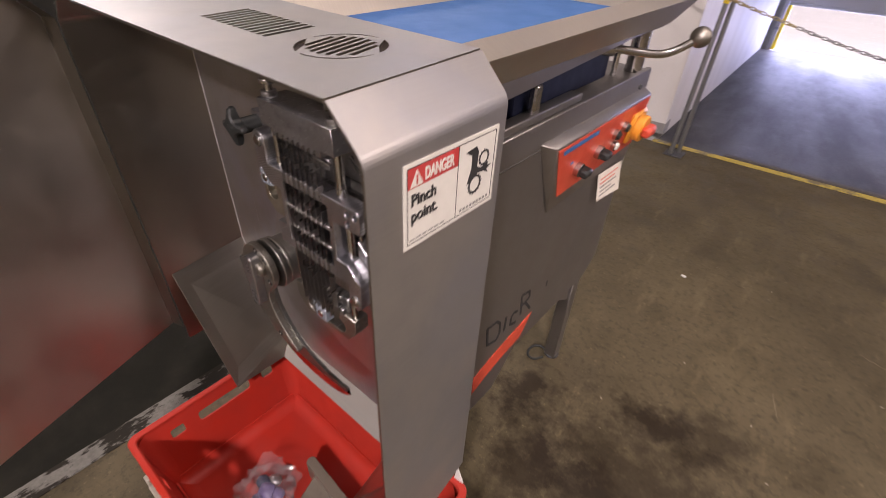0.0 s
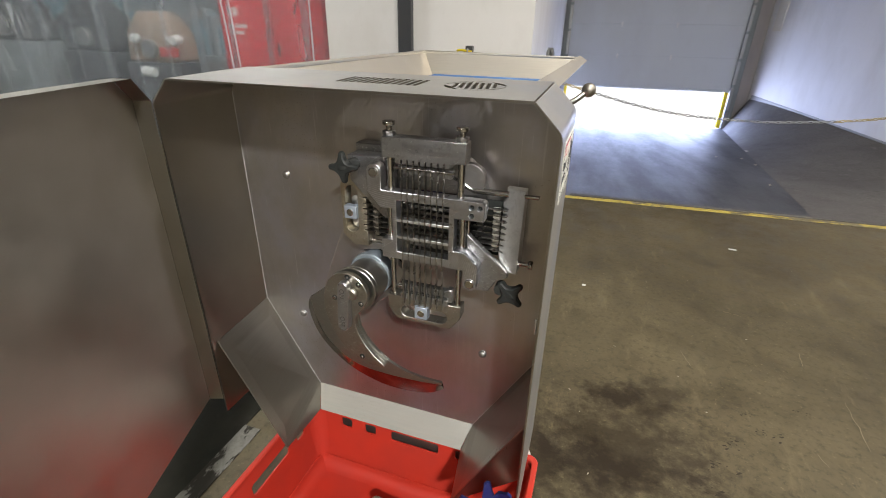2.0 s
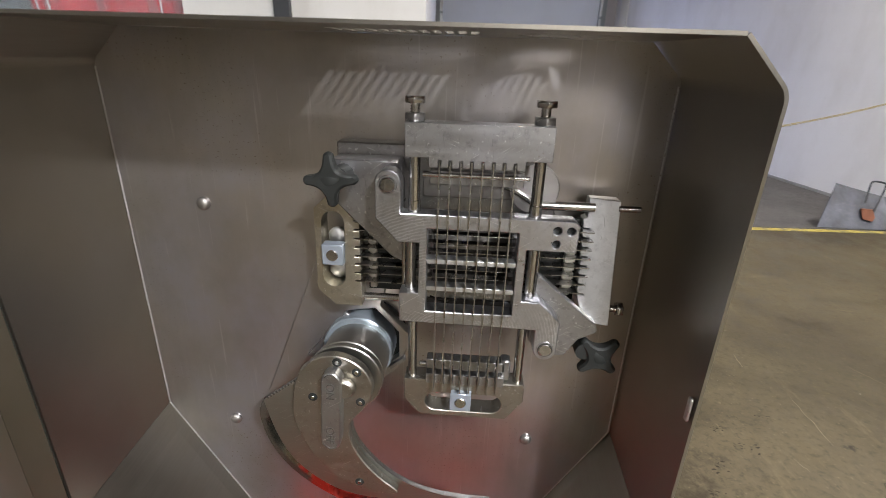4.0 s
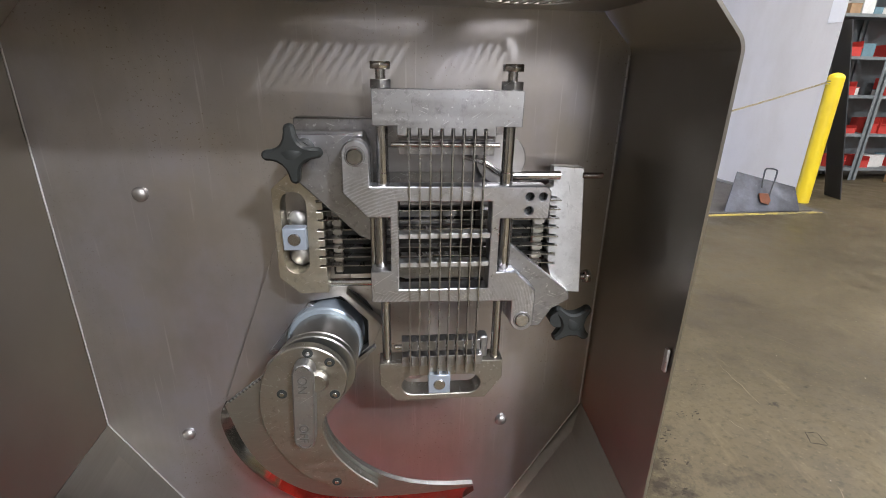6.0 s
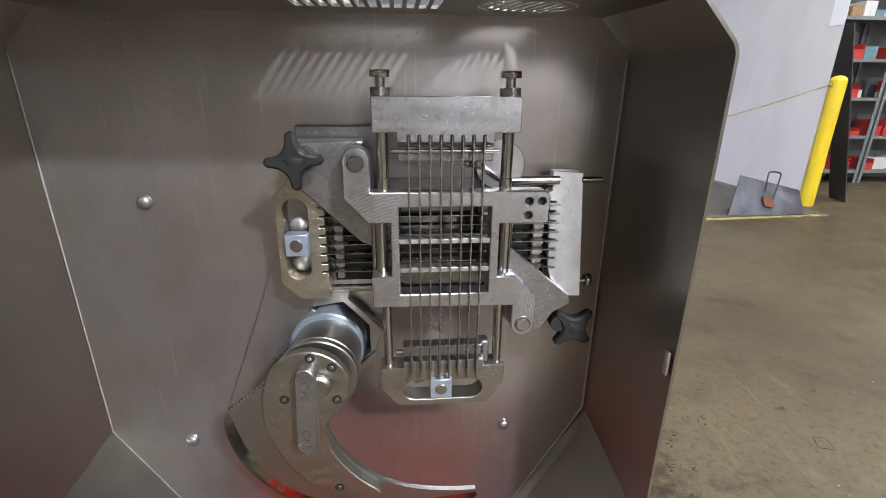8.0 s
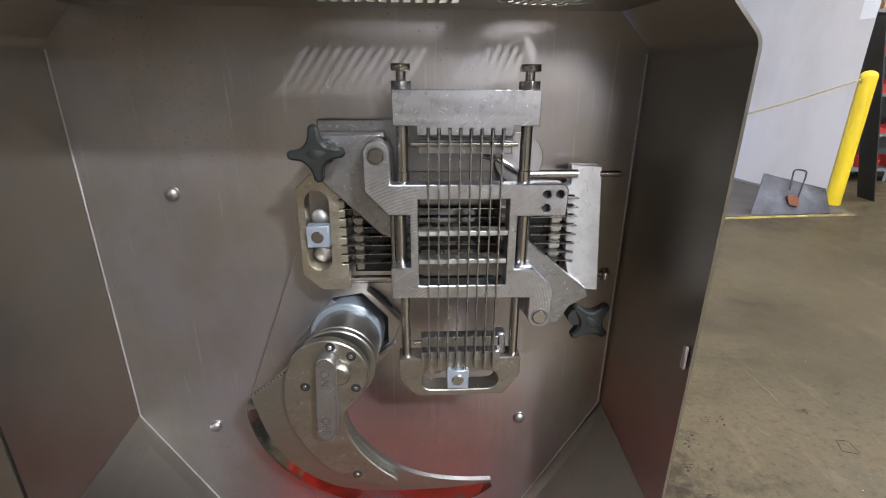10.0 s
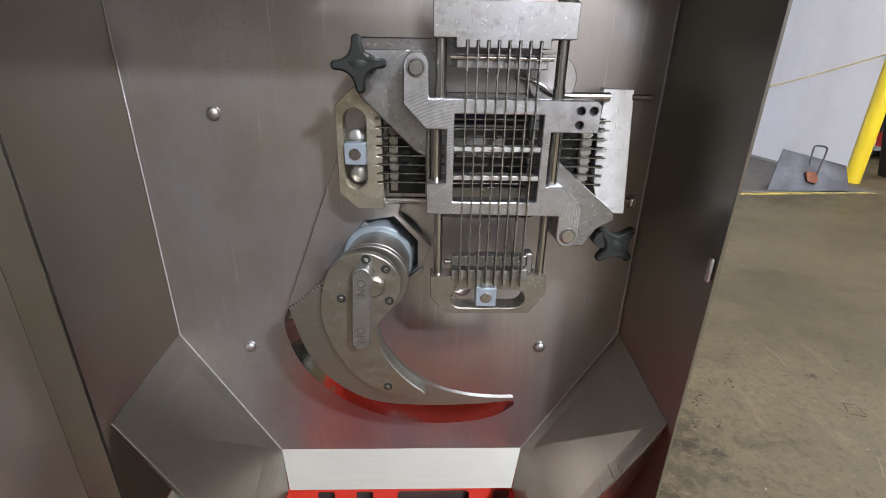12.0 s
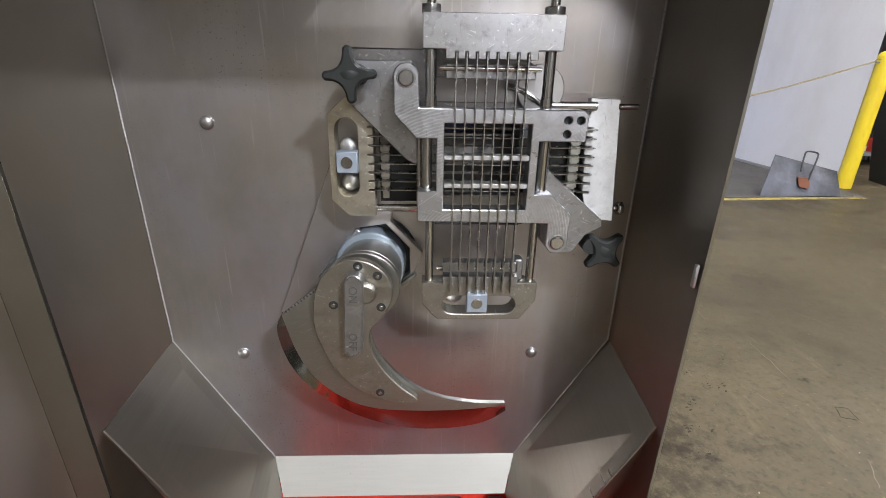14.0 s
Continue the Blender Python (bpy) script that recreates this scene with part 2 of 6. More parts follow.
STEEL_ROD = steel("polished_steel_rod", (0.53, 0.515, 0.50), 0.21, (30, 30, 1), 0.0, (0.5, 0.48, 0.44), 0.06)
STEEL_FRAME = steel("milled_frame_steel", (0.54, 0.548, 0.57), 0.36, (8, 1, 8), 0.4, (0.44, 0.44, 0.45), 0.12, 0.5, ((0.47, 0.475, 0.50), (0.56, 0.565, 0.62)), chips=0.4, mill=0.75)
STEEL_WIRE = steel("thin_blade_steel", (0.40, 0.39, 0.385), 0.28, (4, 1, 4))
STEEL_BLADE = steel("knife_steel", (0.385, 0.39, 0.37), 0.36, (3, 1, 30), 0.0, (0.36, 0.36, 0.335), 0.05, 0.15)
STEEL_SHAFT = steel("turned_shaft_steel", (0.40, 0.395, 0.375), 0.33, (1, 40, 1), 0.0, (0.33, 0.32, 0.29), 0.08)
STEEL_MIRROR = steel("honed_edge_steel", (0.50, 0.49, 0.475), 0.13, (6, 1, 6), 0.3)
WHITE_PLASTIC = steel("bright_bearing_ring", (0.33, 0.385, 0.44), 0.34, (1, 30, 1), 0.0, (0.30, 0.35, 0.40), 0.06, 0.0, (), 0.6)
NUT_PLASTIC = steel("zinc_plated_nut", (0.36, 0.41, 0.48), 0.42, (8, 1, 8), 0.0, (0.33, 0.38, 0.45), 0.08, 0.0, (), 0.55)
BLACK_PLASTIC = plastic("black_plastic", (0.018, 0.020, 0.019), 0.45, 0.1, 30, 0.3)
RED_CRATE = plastic("red_crate_plastic", (0.40, 0.026, 0.014), 0.5, 0.06, 12, 0.28)
RED_PANEL = plastic("red_panel_film", (0.60, 0.07, 0.035), 0.35, 0.05)
BLUE_BELT = plastic("blue_conveyor_belt", (0.036, 0.140, 0.37), 0.60, 0.10, 14, 0.22)
NAVY = plastic("navy_plastic", (0.009, 0.016, 0.050), 0.5, 0.05, 30, 0.25)
BLUE_CLOTH = plastic("blue_nitrile", (0.008, 0.012, 0.095), 0.4, 0.1, 60)
YELLOW = plastic("yellow_switch", (0.75, 0.30, 0.035), 0.4, 0.05)
CARD = plastic("off_white_card", (0.70, 0.66, 0.58), 0.6, 0.06, 60)
CARD_GREY = plastic("stained_comb_plastic", (0.36, 0.33, 0.28), 0.55, 0.1, 60)
LABEL_WHITE = plastic("label_white", (0.64, 0.63, 0.57), 0.5, 0.04, 60)
LABEL_RED = plastic("label_red", (0.50, 0.045, 0.04), 0.5, 0.08, 60)
INK = plastic("black_ink", (0.02, 0.02, 0.02), 0.6, 0.02)
INK_GREY = plastic("grey_ink", (0.16, 0.16, 0.15), 0.6, 0.02)
ENGRAVED = plastic("engraved_line", (0.06, 0.056, 0.05), 0.6, 0.02)
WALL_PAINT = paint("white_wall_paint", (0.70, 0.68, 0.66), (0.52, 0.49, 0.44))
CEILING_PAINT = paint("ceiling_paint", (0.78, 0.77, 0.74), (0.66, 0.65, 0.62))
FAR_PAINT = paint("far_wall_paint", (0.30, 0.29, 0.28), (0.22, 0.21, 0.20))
DARK_FLOOR = paint("shaded_floor_paint", (0.016, 0.0155, 0.012), (0.034, 0.030, 0.023), 0.85, 7, 30, 0.08)
DOOR_PAINT = paint("grey_door_paint", (0.50, 0.53, 0.58), (0.40, 0.41, 0.44), 0.5, 1.2)
HINGE_ZINC = paint("zinc_plated_hinge", (0.62, 0.62, 0.64), (0.25, 0.25, 0.27), 0.45, 9)
JAMB_GREY = paint("mauve_grey_jamb", (0.30, 0.275, 0.275), (0.22, 0.20, 0.20), 0.6, 3)
TRACK_STEEL = steel("galvanised_track", (0.34, 0.35, 0.36), 0.45, (20, 20, 1), 0.4)
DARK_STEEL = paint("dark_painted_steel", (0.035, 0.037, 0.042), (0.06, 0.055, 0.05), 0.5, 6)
GREY_STEEL = paint("grey_shelf_paint", (0.17, 0.19, 0.20), (0.10, 0.10, 0.10), 0.5, 6)
YELLOW_PAINT = paint("yellow_bollard_paint", (0.80, 0.60, 0.02), (0.55, 0.38, 0.04), 0.45, 5)
CHAIN_YELLOW = paint("dull_yellow_plastic", (0.36, 0.285, 0.12), (0.20, 0.16, 0.08), 0.5, 9)
YELLOW_LINE, yl_n, yl_l, yl_p = material("worn_yellow_line")
yl_worn = noise_value(yl_n, yl_l, 3.2, (1, 1, 1), 9, 0.74, (5.2, 0.4, 0))
yl_c = mix_colour(yl_n, yl_l, ranged(yl_n, yl_l, noise_value(yl_n, yl_l, 45, (1, 1, 1), 5, 0.7), 0.42, 0.68, 0, 0.55), (0.46, 0.35, 0.07), (0.22, 0.175, 0.08))
yl_l.new(mix_colour(yl_n, yl_l, ranged(yl_n, yl_l, yl_worn, 0.50, 0.56, 0, 0.9), yl_c, (0.135, 0.112, 0.078)), yl_p.inputs["Base Color"])
yl_p.inputs["Roughness"].default_value = 0.65
WHITE_LINE, wl_n, wl_l, wl_p = material("worn_white_line")
wl_worn = noise_value(wl_n, wl_l, 13, (1, 0.45, 1), 9, 0.72, (2.2, 0.4, 0))
wl_fine = noise_value(wl_n, wl_l, 60, (1, 1, 1), 5, 0.7)
wl_c = mix_colour(wl_n, wl_l, ranged(wl_n, wl_l, wl_fine, 0.40, 0.70, 0, 0.6), (0.19, 0.183, 0.160), (0.095, 0.088, 0.074))
wl_l.new(mix_colour(wl_n, wl_l, ranged(wl_n, wl_l, wl_worn, 0.49, 0.53), wl_c, (0.026, 0.0225, 0.017)), wl_p.inputs["Base Color"])
wl_p.inputs["Roughness"].default_value, wl_p.inputs["Specular IOR Level"].default_value = 0.8, 0.15
RUST = paint("rusty_orange", (0.17, 0.06, 0.03), (0.08, 0.04, 0.02), 0.8, 20)
FLOOR = concrete("stained_concrete", (0.060, 0.0480, 0.0275), (0.114, 0.092, 0.052), (0.032, 0.0255, 0.015), 0.55, 0.22, SPILLS_AND_SHADE)
RAMP = concrete("ramp_concrete", (0.045, 0.045, 0.048), (0.075, 0.075, 0.080), (0.030, 0.030, 0.033), 0.42, 0.0, (), (1, 0.45, 1), 0.55)
BANK = concrete("bank_concrete", (0.085, 0.079, 0.074), (0.135, 0.126, 0.118), (0.058, 0.053, 0.050), 0.65, 0.1, (), (1, 0.5, 1))
YARD = concrete("yard_concrete", (0.74, 0.75, 0.77), (0.80, 0.81, 0.83), (0.68, 0.69, 0.70), 0.7, 0.1)
GREASY = paint("greasy_metal", (0.13, 0.112, 0.088), (0.035, 0.028, 0.020), 0.45, 22, 60)
DOLLY = plastic("beige_dolly_plastic", (0.40, 0.37, 0.30), 0.55, 0.15, 40)
PUSHER = paint("dark_pusher_steel", (0.10, 0.095, 0.088), (0.045, 0.042, 0.038), 0.5, 30, 90)
DIRT = plastic("trodden_dirt", (0.034, 0.027, 0.018), 0.8, 0.1, 90, 0.2)
SCRATCH = plastic("scraped_concrete", (0.19, 0.155, 0.10), 0.8, 0.2, 60, 0.2)
WHITE_GUARD = plastic("white_guard_plastic", (0.86, 0.87, 0.88), 0.4, 0.02)
BROWN_CAST = paint("brown_machine_paint", (0.25, 0.175, 0.125), (0.08, 0.06, 0.045), 0.5, 5)
CRUMB = plastic("pale_crumbs", (0.30, 0.27, 0.22), 0.7, 0.1)
CARDBOARD = plastic("cardboard", (0.30, 0.19, 0.10), 0.8, 0.1)
BIN_RED = plastic("red_bin", (0.50, 0.04, 0.03), 0.45, 0.1)
PALE = plastic("pale_box", (0.62, 0.62, 0.60), 0.6, 0.08)
TEAL = plastic("grey_blue_paint", (0.12, 0.22, 0.26), 0.5, 0.1)
CABINET_RED = paint("red_cabinet_paint", (0.60, 0.030, 0.032), (0.44, 0.025, 0.026), 0.4, 2)


def clear_film(name, tint, rough, alpha):
    m, n, l, p = material(name)
    streak = noise_value(n, l, 5, (6, 6, 0.6), 4)
    p.inputs["Base Color"].default_value = (*tint, 1)
    l.new(ranged(n, l, streak, 0.3, 0.7, rough * 0.5, rough * 1.6), p.inputs["Roughness"])
    l.new(ranged(n, l, streak, 0.35, 0.75, alpha * 0.6, alpha * 1.7), p.inputs["Alpha"])
    p.inputs["IOR"].default_value = 1.45
    bump(n, l, noise_value(n, l, 3, (3, 3, 1)), p, 0.35, 0.01)
    return m


PVC, pn, pl, pp = material("clear_pvc_strip")
pp.inputs["Base Color"].default_value = (0.93, 0.95, 0.97, 1)
pp.inputs["Transmission Weight"].default_value = 0.98
pp.inputs["IOR"].default_value = 1.12
pl.new(ranged(pn, pl, noise_value(pn, pl, 2.2, (1.2, 1.2, 0.4), 3), 0.35, 0.70, 0.13, 0.30), pp.inputs["Roughness"])
bump(pn, pl, noise_value(pn, pl, 3, (3, 3, 1)), pp, 0.05, 0.01)
FOLD = plastic("milky_strip_edge", (0.55, 0.56, 0.60), 0.25, 0.05, 20)
BAG = clear_film("clear_plastic_bag", (0.38, 0.37, 0.38), 0.07, 0.12)

# ---- mesh tools ----


def done(bm, bevel=0.0, segments=1, angle=0.6):
    bmesh.ops.remove_doubles(bm, verts=bm.verts, dist=1e-6)
    bmesh.ops.recalc_face_normals(bm, faces=bm.faces)
    if bevel:
        edges = [e for e in bm.edges if len(e.link_faces) == 2 and e.calc_face_angle(0) > angle]
        bmesh.ops.bevel(bm, geom=edges, offset=bevel, segments=segments, affect="EDGES", profile=0.5, clamp_overlap=True)
    return bm


def part(name, bm, mat, parent=None, label="", smooth=40):
    me = bpy.data.meshes.new(name)
    bm.to_mesh(me)
    bm.free()
    me.materials.append(mat)
    if smooth:
        me.shade_smooth()
        me.set_sharp_from_angle(angle=radians(smooth))
    ob = new(name, me)
    if parent is not None:
        ob.parent = parent
    if label:
        ob["label"] = label
    return ob


def box(x0, x1, y0, y1, z0, z1, bevel=0.0, bm=None, segments=1):
    own = bmesh.new()
    bmesh.ops.create_cube(own, size=1, matrix=Matrix.LocRotScale(((x0 + x1) / 2, (y0 + y1) / 2, (z0 + z1) / 2), None, (x1 - x0, y1 - y0, z1 - z0)))
    done(own, bevel, segments)
    return own if bm is None else join(bm, own)


def join(bm, other):
    me = bpy.data.meshes.new("piece")
    other.to_mesh(me)
    other.free()
    bm.from_mesh(me)
    bpy.data.meshes.remove(me)
    return bm


def tube(p0, p1, r, n=16, bm=None, r1=None, bevel=0.0):
    a, b = Vector(p0), Vector(p1)
    own = bmesh.new()
    m = Matrix.Translation((a + b) / 2) @ (b - a).to_track_quat("Z", "Y").to_matrix().to_4x4()
    bmesh.ops.create_cone(own, cap_ends=True, segments=n, radius1=r, radius2=r if r1 is None else r1, depth=(b - a).length, matrix=m)
    done(own, bevel, 1, 1.0)
    return own if bm is None else join(bm, own)


def ball(c, r, bm=None, u=20, v=12, squash=(1, 1, 1)):
    own = bmesh.new()
    bmesh.ops.create_uvsphere(own, u_segments=u, v_segments=v, radius=r, matrix=Matrix.LocRotScale(c, None, squash))
    return own if bm is None else join(bm, own)


def pipe(points, r, n=10, bm=None, rounds=2, closed=False):
    """A round bar bent along points."""
    pts = [Vector(p) for p in points]
    for _ in range(rounds):
        out = [] if closed else [pts[0]]
        for a, b in zip(pts, pts[1:] + pts[:1] if closed else pts[1:]):
            out += [a.lerp(b, 0.25), a.lerp(b, 0.75)]
        pts = out if closed else out + [pts[-1]]
    own = bmesh.new()
    rings, side = [], None
    for i, p in enumerate(pts):
        nxt = pts[(i + 1) % len(pts)] if closed or i + 1 < len(pts) else p
        prv = pts[i - 1] if closed or i else p
        d = (nxt - prv).normalized()
        if side is None:
            side = d.orthogonal().normalized()
        side = (side - d * side.dot(d)).normalized()
        up = d.cross(side)
        rings.append([own.verts.new(p + (side * math.cos(k * math.tau / n) + up * math.sin(k * math.tau / n)) * r) for k in range(n)])
    pairs = list(zip(rings, rings[1:])) + ([(rings[-1], rings[0])] if closed else [])
    for a, b in pairs:
        for k in range(n):
            own.faces.new((a[k], a[(k + 1) % n], b[(k + 1) % n], b[k]))
    if not closed:
        own.faces.new(rings[0])
        own.faces.new(rings[-1])
    bmesh.ops.recalc_face_normals(own, faces=own.faces)
    return own if bm is None else join(bm, own)


def cut_sheet(outer, holes, place, w0, w1, bevel=0.0):
    """A flat piece with holes: loops in (u, v), made solid from w0 to w1; place(u, v, w) gives the point."""
    own = bmesh.new()
    edges = []
    for loop in (outer, *holes):
        vs = [own.verts.new((u, v, 0)) for u, v in loop]
        edges += [own.edges.new((vs[i], vs[(i + 1) % len(vs)])) for i in range(len(vs))]
    if holes:
        bmesh.ops.triangle_fill(own, edges=edges, use_beauty=True)
        bmesh.ops.dissolve_limit(own, angle_limit=0.01, verts=[], edges=own.edges[:])
    else:
        own.faces.new(own.verts[:])
    faces = own.faces[:]
    ext = bmesh.ops.extrude_face_region(own, geom=faces)
    top = {g for g in ext["geom"] if isinstance(g, bmesh.types.BMVert)}
    for v in own.verts:
        v.co = place(v.co.x, v.co.y, w1 if v in top else w0)
    done(own, bevel, 1)
    return own


def facing(u, v, w):
    """Across and up on an upright piece that faces -y."""
    return Vector((u, w, v))


def lying(u, v, w):
    return Vector((u, v, w))


def side(u, v, w):
    """Along y and up on a piece that faces +x."""
    return Vector((w, u, v))


def ring_loop(cu, cv, r, n=20, start=0.0, rv=None):
    return [(cu + r * math.cos(start + i * math.tau / n), cv + (rv or r) * math.sin(start + i * math.tau / n)) for i in range(n)]


def slot_loop(u0, v0, u1, v1, r, n=8):
    """A long hole with round ends from (u0, v0) to (u1, v1)."""
    a = math.atan2(v1 - v0, u1 - u0)
    return [(u1 + r * math.cos(a - math.pi / 2 + math.pi * i / n), v1 + r * math.sin(a - math.pi / 2 + math.pi * i / n)) for i in range(n + 1)] + [
        (u0 + r * math.cos(a + math.pi / 2 + math.pi * i / n), v0 + r * math.sin(a + math.pi / 2 + math.pi * i / n)) for i in range(n + 1)]


def folded(profile, y0, y1, t, bevel=0.0):
    """Sheet of thickness t bent along an (x, z) profile, from y0 to y1; the thickness lies on the left of the way."""
    pts = [Vector(p) for p in profile]
    off = []
    for i, p in enumerate(pts):
        d0 = (p - pts[i - 1]).normalized() if i else (pts[1] - p).normalized()
        d1 = (pts[i + 1] - p).normalized() if i + 1 < len(pts) else d0
        n0, n1 = Vector((-d0.y, d0.x)), Vector((-d1.y, d1.x))
        n = (n0 + n1).normalized()
        off.append(p + n * t / max(0.3, n.dot(n0)))
    return cut_sheet([tuple(p) for p in pts] + [tuple(p) for p in reversed(off)], [], facing, y0, y1, bevel)


def hull(points, bevel=0.0):
    own = bmesh.new()
    vs = [own.verts.new(p) for p in points]
    bmesh.ops.convex_hull(own, input=vs)
    bmesh.ops.dissolve_limit(own, angle_limit=0.02, verts=own.verts[:], edges=own.edges[:])
    return done(own, bevel)


def text(words, size, m, mat, name, parent, depth=0.0004, bold=0.0):
    cu = bpy.data.curves.new(name, "FONT")
    cu.body, cu.size, cu.extrude, cu.offset = words, size, depth, bold
    tmp = new(name, cu)
    me = bpy.data.meshes.new_from_object(tmp)
    bpy.data.objects.remove(tmp)
    me.transform(m)
    me.materials.clear()
    me.materials.append(mat)
    ob = new(name, me)
    ob.parent = parent
    return ob


def thing(name, label, category, at=(0, 0, 0), group=""):
    ob = new(name)
    ob.location = at
    ob.empty_display_size = 0.05
    return tagged(ob, label, category, group)


def setting(name, bm, mat, label="", smooth=40):
    return tagged(part(name, bm, mat, None, "", smooth), label, "", "", "structure")

# ---- building: turned against the machine ----
TURN_B = 4.0
BUILD = pose(-0.80, 3.52, 0, 0, 0, TURN_B)


def built(ob):
    """Set a piece, made in the building's own axes, into the world."""
    ob.matrix_world = BUILD @ ob.matrix_world
    return ob


def stead(u, v, z=0.0):
    return BUILD @ Vector((u, v, z))


RAMP_LEN, RAMP_DROP = 7.45, 0.55
daylight.matrix_world = BUILD @ look((1.85, RAMP_LEN + 0.30, -0.12), (1.85, RAMP_LEN - 3.0, -0.30))


def ground_sheet():
    """Floor slab up to the ramp's lip, with the room's outline round it."""
    bm = bmesh.new()
    inv = BUILD.inverted()
    lip = [stead(u, 0.02) for u in (-9.0, 0.0, 2.27, 3.2, 9.0)]
    front = [Vector((x, -12.2, 0)) for x in (-9.5, -0.8, 1.4, 3.0, 9.0)]
    rows = 14
    grid = [[a.lerp(b, i / rows) for i in range(rows + 1)] for a, b in zip(front, lip)]
    vs = [[bm.verts.new(p) for p in col] for col in grid]
    for c0, c1 in zip(vs, vs[1:]):
        for i in range(rows):
            bm.faces.new((c0[i], c1[i], c1[i + 1], c0[i + 1]))
    return bm


setting("floor", ground_sheet(), FLOOR, "stained brown concrete warehouse floor")


def slab(corners, thick, bm=None):
    """A solid with the given top corners and a flat depth below."""
    own = bmesh.new()
    top = [own.verts.new(c) for c in corners]
    low = [own.verts.new((c[0], c[1], c[2] - thick)) for c in corners]
    own.faces.new(top)
    own.faces.new(low[::-1])
    k = len(top)
    for i in range(k):
        own.faces.new((top[i], low[i], low[(i + 1) % k], top[(i + 1) % k]))
    done(own)
    return own if bm is None else join(bm, own)


def patch(a, b, c, d, nu, nv, wave=0.0):
    """A doubly ruled surface between four corners."""
    own = bmesh.new()
    a, b, c, d = (Vector(p) for p in (a, b, c, d))
    vs = [[own.verts.new(a.lerp(b, i / nu).lerp(d.lerp(c, i / nu), j / nv) + Vector((0, 0, wave * noise.noise((i * 0.7, j * 0.7, 0))))) for i in range(nu + 1)] for j in range(nv + 1)]
    for j in range(nv):
        for i in range(nu):
            own.faces.new((vs[j][i], vs[j][i + 1], vs[j + 1][i + 1], vs[j + 1][i]))
    return own


# side areas of the floor past the lip: left hall behind the curtain, right bay behind the bollard
setting("floor_hall", slab([stead(-9, 0.02), stead(-0.16, 0.02), stead(-0.16, 7.6), stead(-9, 7.6)], 0.1), FLOOR)
setting("floor_bay", slab([stead(4.42, 0.02), stead(9.6, 0.02), stead(9.6, 4.2), stead(4.42, 4.2)], 0.1), FLOOR)
built(setting("ramp", patch((0, 0.02, 0), (2.27, 0.02, 0), (3.56, RAMP_LEN, -RAMP_DROP), (0, RAMP_LEN, -RAMP_DROP), 8, 16), RAMP, "dark worn concrete ramp sloping down to the dock door"))
built(setting("bank", patch((2.27, 0.02, 0.0), (4.42, 0.02, 0.0), (3.95, RAMP_LEN, 0.15), (3.56, RAMP_LEN, -RAMP_DROP), 10, 16), BANK, "grey sloping concrete bank beside the ramp"))
built(setting("yard", slab([(-30, RAMP_LEN + 0.25, -RAMP_DROP), (30, RAMP_LEN + 0.25, -RAMP_DROP), (30, 70, -RAMP_DROP), (-30, 70, -RAMP_DROP)], 0.2), YARD))
built(setting("sill", box(-0.3, 4.2, RAMP_LEN, RAMP_LEN + 0.25, -RAMP_DROP - 0.2, -RAMP_DROP), YARD))

HIGH = 4.6
# ramp walls, front wall beside the ramp, hall opening
built(setting("wall_ramp_left", box(-0.16, 0.0, 0.34, RAMP_LEN + 0.3, -0.7, HIGH), WALL_PAINT, "white painted wall beside the ramp"))
built(setting("wall_front", box(-1.78, 0.0, 0.20, 0.34, 0.08, HIGH), WALL_PAINT, "scuffed cream-white painted wall"))
built(setting("baseboard", box(-1.78, 0.003, 0.197, 0.343, 0.0, 0.08), FAR_PAINT))
built(setting("wall_hall_left", box(-9.35, -8.95, 0.20, 0.34, 0.0, HIGH), WALL_PAINT))
built(setting("wall_hall_lintel", box(-8.95, -1.78, 0.20, 0.34, 2.9, HIGH), WALL_PAINT))
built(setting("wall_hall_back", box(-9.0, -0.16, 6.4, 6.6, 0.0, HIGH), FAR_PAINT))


def upright_wall(p0, p1, thick, z0, z1):
    a, b = Vector(p0), Vector(p1)
    d = (b - a).normalized()
    n = Vector((d.y, -d.x)) * thick
    bm = bmesh.new()
    foot = [(a.x, a.y), (b.x, b.y), (b.x + n.x, b.y + n.y), (a.x + n.x, a.y + n.y)]
    lo, hi = [bm.verts.new((*p, z0)) for p in foot], [bm.verts.new((*p, z1)) for p in foot]
    bm.faces.new(lo), bm.faces.new(hi)
    for i in range(4):
        bm.faces.new((lo[i], lo[(i + 1) % 4], hi[(i + 1) % 4], hi[i]))
    return done(bm)


w_far, w_near = stead(3.90, RAMP_LEN + 0.3), Vector((3.616, 4.291, 0))


def mitred_wall(far, near, thick, back, z0, z1):
    """A wall whose near end is cut back along the given direction."""
    d = (near - far).normalized()
    n = Vector((-d.y, d.x)) * thick
    foot = [far, near, near + back * (thick / back.dot(n / thick)), far + n]
    bm = bmesh.new()
    lo, hi = [bm.verts.new((*p, z0)) for p in foot], [bm.verts.new((*p, z1)) for p in foot]
    bm.faces.new(lo), bm.faces.new(hi)
    for i in range(4):
        bm.faces.new((lo[i], lo[(i + 1) % 4], hi[(i + 1) % 4], hi[i]))
    return done(bm)


setting("wall_ramp_right", mitred_wall(w_far.xy, w_near.xy, 0.18, Vector((0.45, 0.89)).normalized(), -0.75, HIGH), WALL_PAINT, "white painted wall above the concrete bank")
edge_d = (w_near.xy - w_far.xy).normalized()
edge_n = Vector((-edge_d.y, edge_d.x))
ea, eb = w_near.xy - edge_d * 0.145 - edge_n * 0.004, w_near.xy - edge_d * 0.002 - edge_n * 0.004
